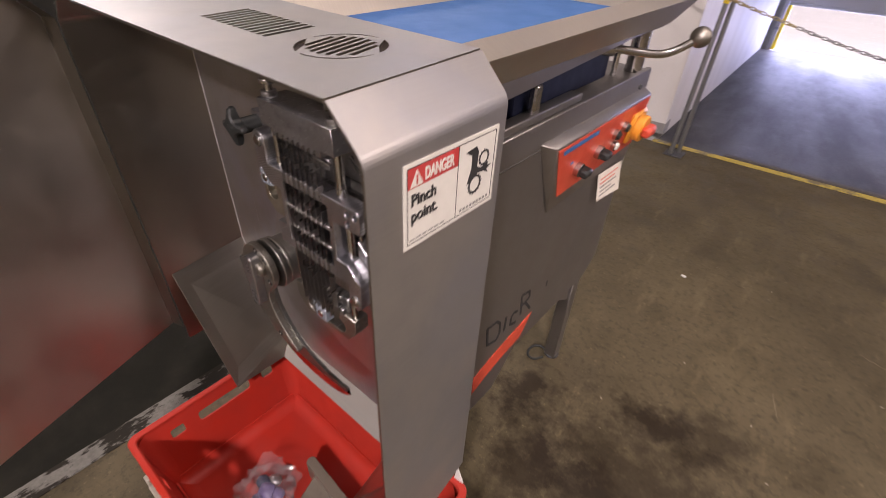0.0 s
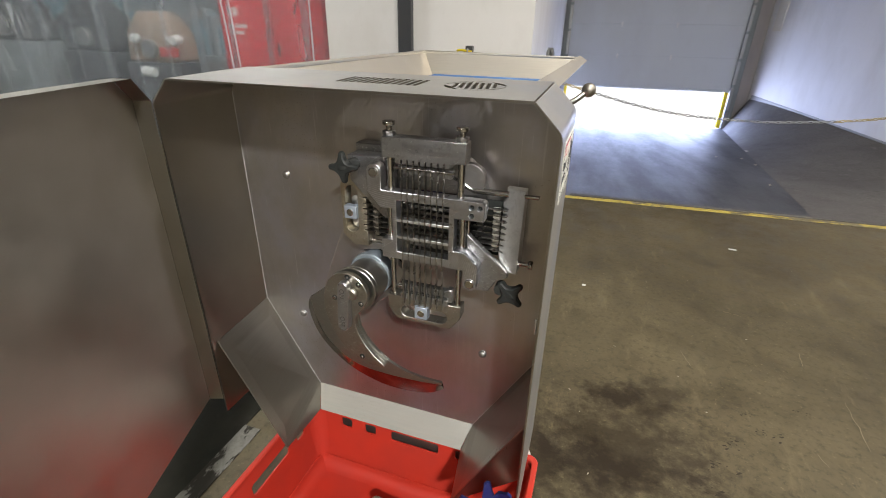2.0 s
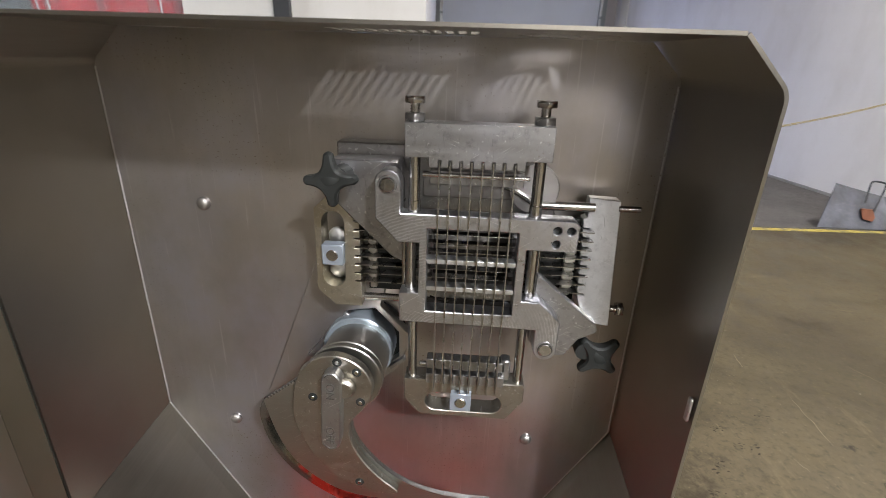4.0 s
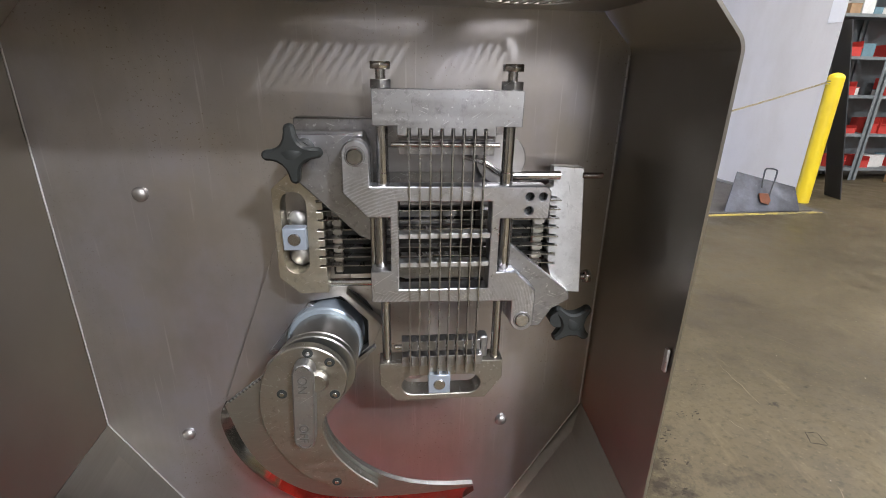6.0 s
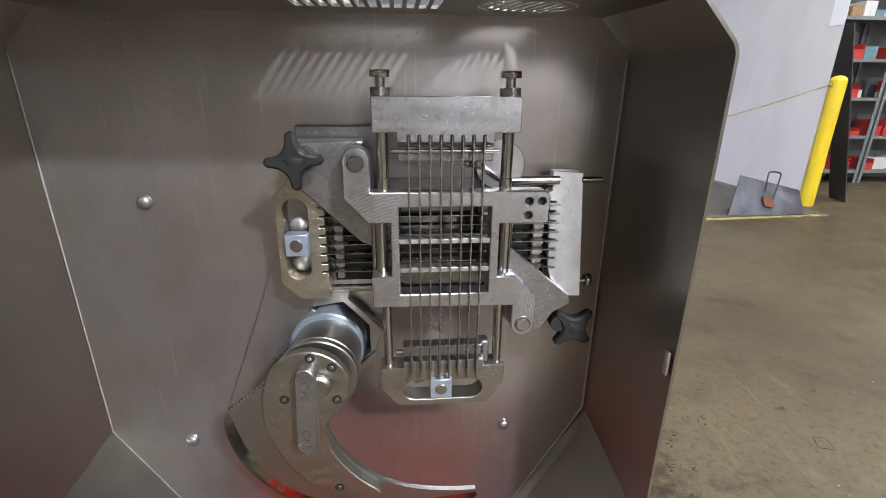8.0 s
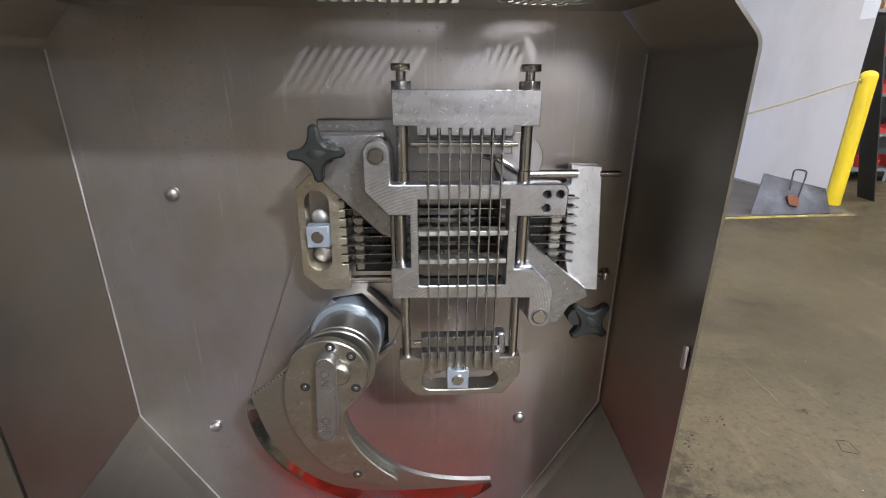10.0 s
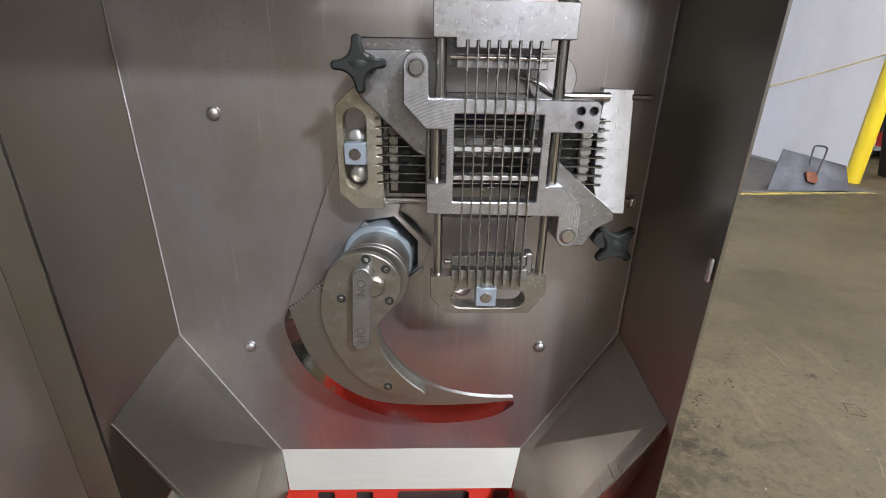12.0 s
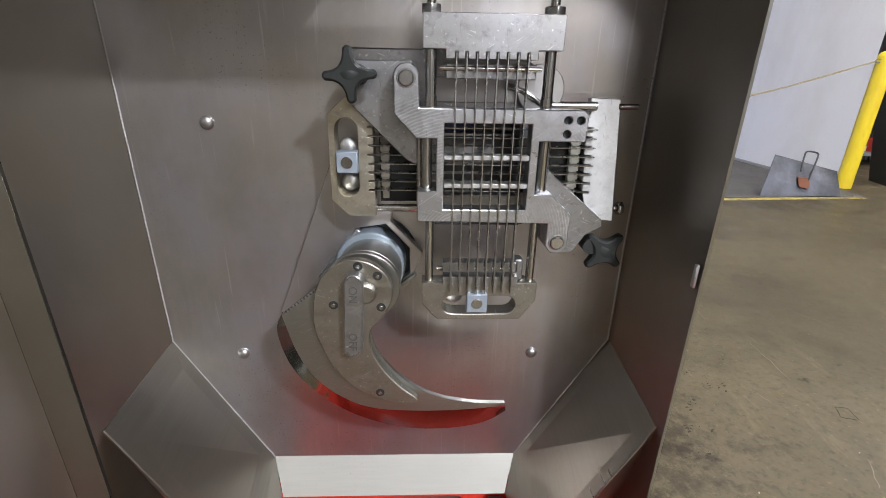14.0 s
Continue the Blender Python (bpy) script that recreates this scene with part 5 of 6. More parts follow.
cab = mpart("cabinet", cut_sheet(prof, [], side, BX0, BX1, 0.004), STEEL_BODY, None, "grey satin steel machine cabinet")
mpart("seam", box(BX1 - 0.001, BX1 + 0.0015, 0.515, BY1 - 0.01, 0.9420, 0.9436), ENGRAVED, cab)
mpart("shelf_rim", box(BX1 - 0.012, BX1 + 0.0015, 0.515, BY1, SHELF - 0.045, SHELF + 0.004, 0.002), STEEL_BODY, cab)
for y, x in ((1.255, BX1 - 0.022), (1.255, BX0 + 0.022), (0.60, BX1 - 0.022), (0.60, BX0 + 0.022)):
    leg = box(x - 0.020, x + 0.020, y - 0.022, y + 0.022, 0.004, 0.38, 0.003)
    legp = mpart("leg", leg, STEEL_BODY)
    mpart("foot_pad", tube((x, y, 0.0), (x, y, 0.010), 0.026, 16, None, None, 0.002), DARK_STEEL, legp)
mpart("leg_brace", hull([(BX1 - 0.012, 1.235, 0.36), (BX1 - 0.012, 1.12, 0.36), (BX1 - 0.012, 1.235, 0.29), (BX1 - 0.016, 1.235, 0.36), (BX1 - 0.016, 1.12, 0.36), (BX1 - 0.016, 1.235, 0.29)]), STEEL_BODY)
# red flash and the marks above it
flash = curve([(0.70, 0.405), (0.80, 0.428), (0.95, 0.447)], 2) + curve([(0.905, 0.385), (0.80, 0.375), (0.70, 0.345)], 2)
mpart("red_flash", cut_sheet(flash, [], side, BX1 + 0.0004, BX1 + 0.0016), RED_PANEL, cab, "red printed flash")


def stroke(y0, z0, y1, z1, w):
    d = Vector((y1 - y0, z1 - z0)).normalized()
    n = Vector((-d.y, d.x)) * w / 2
    return cut_sheet([(y0 - n.x, z0 - n.y), (y1 - n.x, z1 - n.y), (y1 + n.x, z1 + n.y), (y0 + n.x, z0 + n.y)], [], side, BX1 + 0.0004, BX1 + 0.0014)


MARKS = (((0.742, 0.486, 0.734, 0.546), (0.734, 0.546, 0.772, 0.541), (0.772, 0.541, 0.788, 0.524), (0.788, 0.524, 0.792, 0.488), (0.792, 0.488, 0.780, 0.473), (0.780, 0.473, 0.742, 0.486)),
         ((0.813, 0.480, 0.813, 0.526),),
         ((0.866, 0.508, 0.850, 0.516), (0.850, 0.516, 0.838, 0.506), (0.838, 0.506, 0.840, 0.480), (0.840, 0.480, 0.866, 0.470)),
         ((0.886, 0.482, 0.876, 0.552), (0.876, 0.552, 0.912, 0.545), (0.912, 0.545, 0.918, 0.520), (0.918, 0.520, 0.884, 0.512), (0.900, 0.514, 0.934, 0.470)))
for strokes in MARKS:
    for a, b, c, d in strokes:
        mpart("printed_mark", stroke(a, b, c, d, 0.0075), INK, cab)
mpart("vent_slit", box(BX1 + 0.0004, BX1 + 0.0014, 1.005, 1.010, 0.50, 0.518), INK, cab)
mpart("side_bolt", tube((BX1, 1.300, 0.963), (BX1 + 0.006, 1.300, 0.963), 0.006, 12, None, None, 0.001), DARK_STEEL, cab)

# control box: a wedge on the side, its red face leaning back to the cabinet at the foot
cb0, cb1 = 0.860, 1.345
wedge = hull([(BX1, cb0 - 0.03, 0.955), (BX1, cb1, 0.955), (BX1, cb0 + 0.05, 0.772), (BX1, cb1, 0.772), (BX1 + 0.022, cb0, 0.942), (BX1 + 0.022, cb1, 0.942), (BX1 + 0.004, cb0 + 0.05, 0.774), (BX1 + 0.004, cb1, 0.774)], 0.0015)
ctrl = mpart("control_box", wedge, STEEL_BODY, None, "steel control box with a red face")
LEAN = math.atan2(0.018, 0.168)
NX, NZ = math.cos(LEAN), -math.sin(LEAN)


def face(y, z, out=0.0):
    """A point on the leaning face of the control box."""
    x = BX1 + 0.004 + (z - 0.774) * 0.018 / 0.168
    return Vector((x + NX * out, y, z + NZ * out))


def on_face(loop, t0, t1):
    return cut_sheet(loop, [], lambda u, v, w: face(u, v, w), t0, t1)


mpart("red_face", on_face([(0.868, 0.936), (1.340, 0.936), (1.340, 0.808), (0.930, 0.808)], 0.0003, 0.0018), RED_PANEL, ctrl)
mpart("blue_strip", on_face([(0.890, 0.929), (1.050, 0.929), (1.050, 0.919), (0.895, 0.919)], 0.0019, 0.0026), BLUE_BELT, ctrl)
mpart("face_mark", on_face([(0.945, 0.886), (0.957, 0.886), (0.957, 0.880), (0.945, 0.880)], 0.0019, 0.0026), BLUE_BELT, ctrl)
for y, z in ((0.990, 0.856), (1.085, 0.866)):
    kn = mpart("rotary_switch", tube(face(y, z), face(y, z, 0.014), 0.0160, 24, None, None, 0.001), STEEL_ROD, ctrl, "chrome ringed rotary switch")
    grip = hull([face(y + a, z + b, c) for a in (-0.0155, 0.0155) for b in (-0.009, 0.009) for c in (0.013, 0.034)], 0.004)
    mpart("grip", grip, BLACK_PLASTIC, kn)
for y, z, mat in ((1.165, 0.885, BLACK_PLASTIC), (1.180, 0.852, LABEL_WHITE), (1.215, 0.890, BLACK_PLASTIC)):
    pb = mpart("push_button", tube(face(y, z), face(y, z, 0.012), 0.0130, 20, None, None, 0.001), STEEL_ROD, ctrl)
    mpart("button_cap", tube(face(y, z, 0.011), face(y, z, 0.017), 0.0092, 18, None, None, 0.0015), mat, pb)
es = mpart("main_switch", hull([face(1.292 + a, 0.872 + b, c) for a in (-0.042, 0.042) for b in (-0.040, 0.040) for c in (0.0, 0.012)], 0.006), YELLOW, ctrl, "yellow main switch with a red rotary grip")
mpart("switch_ring", tube(face(1.292, 0.872, 0.011), face(1.292, 0.872, 0.032), 0.034, 24, None, None, 0.003), YELLOW, es)
mpart("switch_grip", hull([face(1.292 + a, 0.872 + b, c) for a in (-0.026, 0.026) for b in (-0.013, 0.013) for c in (0.030, 0.054)], 0.006), RED_PANEL, es)


def card_point(u, v, w):
    return Vector((BX1 + 0.005 + (0.775 - v) * 0.16 + w, u, v))


card = mpart("notice_card", cut_sheet([(1.165, 0.700), (1.310, 0.682), (1.310, 0.764), (1.165, 0.772)], [], card_point, 0.0, 0.0012), CARD, ctrl, "off-white notice card")
for k in range(5):
    z = 0.752 - k * 0.011
    y1 = 1.180 + (0.11, 0.09, 0.10, 0.07, 0.10)[k]
    mpart("card_line", cut_sheet([(1.180, z), (y1, z - 0.002), (y1, z + 0.0015), (1.180, z + 0.0035)], [], card_point, 0.0010, 0.0016), RED_PANEL if k < 2 else INK_GREY, card)

# feed tray with the blue belt
HX0, HX1, HY0, HY1, HZ1, HZ0 = -0.832, -0.280, YP + 0.018, 1.425, 1.180, 1.116


def tray_wall(a, b, c, d, t=0.003):
    return cheek(a, b, c, d, t)


i = 0.055
tray = mpart("feed_tray", box(HX0 + i, HX1 - i, HY0 + 0.01, HY1 - i - 0.02, HZ0 - 0.022, HZ0 - 0.006, 0.003), STEEL_BODY, None, "shallow stainless feed tray with flared sides")
mpart("tray_side", tray_wall((HX1 - i, HY0, HZ0 - 0.015), (HX1 - i, HY1 - i, HZ0 - 0.015), (HX1, HY1, HZ1), (HX1, HY0, HZ1 - 0.004)), STEEL_TRAY, tray)
mpart("tray_side", tray_wall((HX0 + i, HY0, HZ0 - 0.015), (HX0, HY0, HZ1), (HX0, HY1, HZ1 + 0.006), (HX0 + i, HY1 - i, HZ0 - 0.015)), STEEL_TRAY, tray)
mpart("tray_end", tray_wall((HX0 + i, HY1 - i, HZ0 - 0.015), (HX0, HY1, HZ1 + 0.006), (HX1, HY1, HZ1), (HX1 - i, HY1 - i, HZ0 - 0.015)), STEEL_TRAY, tray)
rim = pipe([(HX1, HY0, HZ1 - 0.004), (HX1, HY1, HZ1), (HX0, HY1, HZ1 + 0.006), (HX0, HY0, HZ1)], 0.0055, 8, None, 0)
mpart("rolled_rim", rim, STEEL_TRAY, tray)
mpart("tray_flange", tray_wall((HX1 - 0.003, HY0 + 0.002, HZ1 + 0.003), (HX1 + 0.026, HY0 + 0.002, HZ1 - 0.011), (HX1 + 0.022, HY1 + 0.004, HZ1 - 0.007), (HX1 - 0.003, HY1 + 0.004, HZ1 + 0.007), 0.0025), STEEL_TRAY, tray)
mpart("blue_belt", box(HX0 + i + 0.004, HX1 - i - 0.004, HY0 + 0.004, HY1 - i - 0.004, HZ0 - 0.010, HZ0, 0.003), BLUE_BELT, tray, "plain blue feed belt")
mpart("belt_block", box(HX1 - i - 0.10, HX1 - i - 0.012, 0.570, 0.640, HZ0 - 0.002, HZ0 + 0.022, 0.004), BLUE_BELT, tray)
skirt = hull([(HX1 - i, HY0, HZ0 - 0.012), (HX1 - i, HY1 - i, HZ0 - 0.012), (HX1 - i - 0.004, HY0, HZ0 - 0.012), (HX1 - i - 0.004, HY1 - i, HZ0 - 0.012), (HX1 - i, HY0, HZ0 - 0.055), (HX1 - i, 1.10, HZ0 - 0.020), (HX1 - i - 0.004, HY0, HZ0 - 0.055), (HX1 - i - 0.004, 1.10, HZ0 - 0.020)])
mpart("tray_skirt", skirt, STEEL_BODY, tray)
# drive parts in the gap under the tray
mpart("drive_block", box(-0.52, -0.372, 0.765, 1.150, 1.006, 1.098, 0.006), NAVY, None, "dark navy plastic drive block")
# dark block standing in for the deep shade under the tray
mpart("gap_shade_block", box(-0.50, -0.400, 0.560, 0.760, SHELF, 1.085, 0.004), DARK_STEEL)
mpart("latch", box(-0.366, -0.352, 0.805, 0.830, SHELF, 1.062, 0.003), STEEL_ROD, None, "small steel latch plate")
mpart("ledge", box(-0.372, -0.345, 0.515, 0.985, SHELF + 0.004, SHELF + 0.020, 0.002), STEEL_BODY)
for y, r in ((1.300, 0.020), (1.225, 0.007)):
    mpart("tray_post", tube((-0.366 if r > 0.01 else -0.385, y, SHELF), (-0.366 if r > 0.01 else -0.385, y, HZ0 + 0.004), r, 20), STEEL_ROD)
for x in (-0.79,):
    mpart("tray_post", tube((x, 1.300, SHELF), (x, 1.300, HZ0 - 0.002), 0.020, 20), STEEL_ROD)
lv = mpart("hand_lever", pipe([(-0.372, 1.120, 1.075), (-0.345, 1.140, 1.072), (-0.296, 1.196, 1.062), (-0.268, 1.222, 1.068), (-0.233, 1.256, 1.098)], 0.0085, 14), STEEL_ROD, None, "bent steel hand lever")
mpart("ball_grip", ball((-0.231, 1.258, 1.100), 0.0215, None, 24, 16), steel("dull_ball", (0.34, 0.32, 0.29), 0.45), lv, "dull grey ball grip")
mpart("lever_hub", tube((-0.380, 1.108, 1.075), (-0.356, 1.124, 1.075), 0.016, 18, None, None, 0.002), STEEL_ROD, lv)

# ---- crate on its dolly ----
CXC, CYC = -0.495, 0.303
CZ0, CZ1, CL, CWD = 0.176, 0.376, 0.600, 0.398
crate = thing("meat_crate", "bright red plastic crate with slotted walls under the chute", "crate", (CXC, CYC, CZ0))


def own(bm):
    for v in bm.verts:
        v.co -= Vector((CXC, CYC, CZ0))
    return bm


def round_rect(hx, hy, r, n=6):
    pts = []
    for sx, sy, a0 in ((1, 1, 0), (-1, 1, math.pi / 2), (-1, -1, math.pi), (1, -1, 1.5 * math.pi)):
        for k in range(n + 1):
            a = a0 + k * math.pi / 2 / n
            pts.append((sx * (hx - r) + r * math.cos(a), sy * (hy - r) + r * math.sin(a)))
    return pts


def wall_holes(length):
    hs = [[(a, 0.147 + b) for a, b in round_rect(0.064, 0.014, 0.008, 4)]]
    spots = (0.122, 0.190) if length > 0.5 else (0.112,)
    for s in spots:
        for q in (-s, s):
            hs.append([(q + a, 0.147 + b) for a, b in round_rect(0.015, 0.013, 0.005, 3)])
    return hs


taper = 0.028
for name, ln, turn, off in (("long_wall", CL, 0, CWD / 2), ("long_wall", CL, 180, CWD / 2), ("short_wall", CWD, 90, CL / 2), ("short_wall", CWD, 270, CL / 2)):
    h = CZ1 - CZ0
    outline = [(-ln / 2 + taper, 0.0), (ln / 2 - taper, 0.0), (ln / 2 - 0.007, h - 0.006), (-ln / 2 + 0.007, h - 0.006)]
    w = cut_sheet(outline, wall_holes(ln), lambda u, v, t: Vector((u, off - taper + taper * v / h - t, v)), 0.004, 0.008, 0.0)
    rot = Matrix.Rotation(radians(turn), 4, "Z")
    for v in w.verts:
        v.co = rot @ v.co
    part(name, w, RED_CRATE, crate)
    ribs = bmesh.new()
    count = 7 if ln > 0.5 else 4
    for k in range(count + 1):
        u = -ln / 2 + 0.045 + (ln - 0.09) * k / count
        rib = hull([(u - 0.003, off - taper - 0.003, 0.0), (u + 0.003, off - taper - 0.003, 0.0), (u - 0.003, off - taper + 0.008, 0.0), (u + 0.003, off - taper + 0.008, 0.0),
                    (u - 0.003, off - 0.012, 0.115), (u + 0.003, off - 0.012, 0.115), (u - 0.003, off - 0.002, 0.115), (u + 0.003, off - 0.002, 0.115)])
        join(ribs, rib)
    for v in ribs.verts:
        v.co = rot @ v.co
    tagged(part("wall_ribs", ribs, RED_CRATE, crate), "", "", "", "stuff")


rim = cut_sheet(round_rect(CL / 2 + 0.003, CWD / 2 + 0.003, 0.022), [round_rect(CL / 2 - 0.011, CWD / 2 - 0.011, 0.016)], lying, CZ1 - CZ0 - 0.014, CZ1 - CZ0, 0.003)
part("rim", rim, RED_CRATE, crate)
def corner_fillet(sx, sy):
    """The hollow rounding where two walls meet."""
    bm = bmesh.new()
    rows = []
    for z, inset, r in ((0.005, taper + 0.006, 0.030), (CZ1 - CZ0 - 0.006, 0.010, 0.034)):
        cx, cy = sx * (CL / 2 - inset - r), sy * (CWD / 2 - inset - r)
        rows.append([bm.verts.new((cx + sx * r * math.cos(a), cy + sy * r * math.sin(a), z)) for a in (k * math.pi / 12 for k in range(7))])
    for k in range(6):
        bm.faces.new((rows[0][k], rows[0][k + 1], rows[1][k + 1], rows[1][k]))
    bmesh.ops.solidify(bm, geom=bm.faces[:], thickness=0.002)
    return done(bm)


for sx in (-1, 1):
    for sy in (-1, 1):
        part("corner_fillet", corner_fillet(sx, sy), RED_CRATE, crate)
part("crate_floor", cut_sheet(round_rect(CL / 2 - 0.024, CWD / 2 - 0.024, 0.012), [], lying, 0.0, 0.006, 0.001), RED_CRATE, crate)

# rounded cove between the floor and the walls
for sx, sy in ((1, 0), (-1, 0), (0, 1), (0, -1)):
    a, b = CL / 2 - taper - 0.0085, CWD / 2 - taper - 0.0085
    steps = [(0.030 * (1 - math.cos(t)), 0.026 * (1 - math.sin(t))) for t in (k * math.pi / 12 for k in range(7))]
    bm = bmesh.new()
    rows = []
    for end in (-1, 1):
        row = []
        for din, up in [(-0.004, 0.026)] + steps[::-1][::-1]:
            p = (sx * (a - din), end * (b - max(din, 0) * 0.9)) if sx else (end * (a - max(din, 0) * 0.9), sy * (b - din))
            row.append(bm.verts.new((p[0], p[1], 0.006 + up)))
        rows.append(row)
    for k in range(len(rows[0]) - 1):
        bm.faces.new((rows[0][k], rows[0][k + 1], rows[1][k + 1], rows[1][k]))
    bmesh.ops.recalc_face_normals(bm, faces=bm.faces[:])
    part("floor_cove", bm, RED_CRATE, crate)

dolly = thing("crate_dolly", "low beige plastic dolly on dark casters beneath the crate", "dolly", (CXC, CYC, 0))
deck = cut_sheet(round_rect(0.333, 0.212, 0.02), [round_rect(0.20, 0.10, 0.02)], lying, 0.135, CZ0 - 0.0005, 0.003)
part("deck", deck, DOLLY, dolly)
for sx in (-1, 1):
    for sy in (-1, 1):
        lug = box(sx * 0.322 - 0.010, sx * 0.322 + 0.010, sy * 0.16 - 0.05, sy * 0.16 + 0.05, CZ0 - 0.001, 0.203, 0.003)
        part("corner_lug", lug, DOLLY, dolly)
        x, y = sx * 0.26, sy * 0.15
        fork = part("caster", box(x - 0.018, x + 0.018, y - 0.03, y + 0.03, 0.075, 0.1352, 0.003), TRACK_STEEL, dolly)
        part("wheel", tube((x - 0.014, y, 0.045), (x + 0.014, y, 0.045), 0.045, 24, None, None, 0.004), DARK_STEEL, fork)

# things in the crate
FLOOR_IN = CZ0 + 0.006


def crumple(c, r, squash, seed, amount, detail=3):
    bm = bmesh.new()
    bmesh.ops.create_icosphere(bm, subdivisions=detail, radius=r)
    for v in bm.verts:
        d = v.co.normalized()
        k = 1 + amount * noise.noise(d * 2.2 + Vector((seed, 0, 0))) + amount * 0.7 * abs(noise.noise(d * 5.5 + Vector((0, seed, 0))))
        v.co = Vector((d.x * r * k * squash[0], d.y * r * k * squash[1], d.z * r * k * squash[2])) + Vector(c)
    low = min(v.co.z for v in bm.verts)
    return bm, low


bagm, low = crumple((0, 0, 0), 0.058, (1.05, 0.95, 0.62), 3.3, 0.6, 4)
bag = thing("plastic_bag", "crumpled clear bag of purple parts in the crate", "bag", (-0.570, 0.262, FLOOR_IN - low))
part("film", bagm, BAG, bag, "", 0)
PURPLE = plastic("purple_plastic", (0.10, 0.07, 0.20), 0.4, 0.1)
for j, (dx, dy, dz, s, mat) in enumerate(((0.0, 0.0, -0.010, 0.017, PURPLE), (0.022, 0.012, -0.014, 0.014, PURPLE), (-0.024, 0.006, -0.014, 0.015, NAVY), (0.004, -0.026, -0.012, 0.014, PURPLE), (-0.01, 0.026, -0.014, 0.013, STEEL_CAST))):
    pc, pl = crumple((dx, dy, dz), s, (1.2, 1, 0.8), 7.0 + j, 0.25, 2)
    part("small_part", pc, mat, bag)
def machine_part():
    """A bar with a rounded end and a dished plate sloping down from it."""
    bar = cut_sheet(slot_loop(-0.545, 0.366, -0.372, 0.352, 0.012, 8), [], lying, FLOOR_IN, FLOOR_IN + 0.060, 0.002)
    join(bar, hull([(-0.520, 0.354, FLOOR_IN), (-0.370, 0.342, FLOOR_IN), (-0.520, 0.354, FLOOR_IN + 0.046), (-0.370, 0.342, FLOOR_IN + 0.046), (-0.490, 0.225, FLOOR_IN), (-0.372, 0.215, FLOOR_IN), (-0.490, 0.225, FLOOR_IN + 0.012), (-0.372, 0.215, FLOOR_IN + 0.012)], 0.002))
    return bar


wedge_m = machine_part()
tagged(part("metal_block", wedge_m, GREASY), "greasy grey metal machine part lying in the red crate", "machine part")


def glove():
    """A limp glove with pointed fingers, caught on the chute's lower edge."""
    loop = []
    for a, r in ((0.95, 0.064), (1.75, 0.052), (2.85, 0.054), (4.15, 0.084), (5.45, 0.056)):
        loop += [(r * math.cos(a - 0.10), r * math.sin(a - 0.10)), (r * 1.04 * math.cos(a), r * 1.04 * math.sin(a)), (r * math.cos(a + 0.12), r * math.sin(a + 0.12)), (0.024 * math.cos(a + 0.45), 0.024 * math.sin(a + 0.45))]
    bm = cut_sheet(loop, [], facing, -0.003, 0.003)
    bmesh.ops.triangulate(bm, faces=bm.faces[:])
    bmesh.ops.subdivide_edges(bm, edges=bm.edges[:], cuts=3, use_grid_fill=True)
    for v in bm.verts:
        k = v.co.x * 9 + v.co.z * 5
        v.co.y += 0.010 * math.sin(k * 6) - 0.10 * abs(v.co.x) * 0.6
        v.co += noise.noise_vector(v.co * 40) * Vector((0.004, 0.009, 0.004)).length * 0.5
        v.co += Vector((-0.262, 0.300, 0.440))
    return bm


tagged(part("nitrile_glove", glove(), BLUE_CLOTH, None, "", 60), "crumpled dark blue glove hanging on the chute edge", "glove")
tagged(part("paper_tag", hull([(-0.232, 0.500, CZ1), (-0.212, 0.503, CZ1), (-0.228, 0.501, CZ1 + 0.045), (-0.232, 0.502, CZ1), (-0.212, 0.505, CZ1), (-0.228, 0.503, CZ1 + 0.045)]), PALE), "small white paper tag stuck on the crate rim", "tag")
loop = pipe([(-0.375, 1.215, 0.006), (-0.395, 1.180, 0.006), (-0.425, 1.185, 0.007), (-0.432, 1.225, 0.012), (-0.405, 1.250, 0.016), (-0.380, 1.245, 0.010), (-0.360, 1.262, 0.006)], 0.0045, 8)
tagged(part("cable_loop", loop, BLACK_PLASTIC), "loop of black cable lying by the machine leg", "cable")

# ---- guard rail, chain and bollard at the ramp ----
rail = thing("guard_rail", "narrow steel tube hoop standing beside the ramp lip", "rail", (-0.626, 3.39, 0))
hoop = pipe([(-0.019, 0.0, 0.008), (-0.019, 0.05, 1.05), (-0.016, 0.05, 1.150), (0.012, 0.055, 1.150), (0.014, 0.07, 1.05), (0.014, 0.07, 0.008)], 0.0145, 12, None, 1)
part("hoop", hoop, TRACK_STEEL, rail)
part("base_plate", box(-0.06, 0.06, -0.03, 0.10, 0.0, 0.008, 0.002), DARK_STEEL, rail)
part("wrap", tube((-0.019, 0.045, 0.925), (-0.019, 0.05, 0.985), 0.017, 12), YELLOW_PAINT, rail, "yellow chain end wound round the tube")

boll = thing("bollard", "round-topped yellow steel bollard at the end of the wall", "bollard", (3.69, 4.27, 0))
bp = tube((0, 0, 0), (0, 0, 1.21), 0.070, 32)
ball((0, 0, 1.21), 0.070, bp, 32, 16, (1, 1, 0.75))
part("sleeve", bp, YELLOW_PAINT, boll)
part("eye_bolt", pipe([(-0.070, -0.02, 1.16), (-0.125, -0.03, 1.16), (-0.125, -0.03, 1.185), (-0.070, -0.02, 1.185)], 0.005, 8, None, 1), TRACK_STEEL, boll)


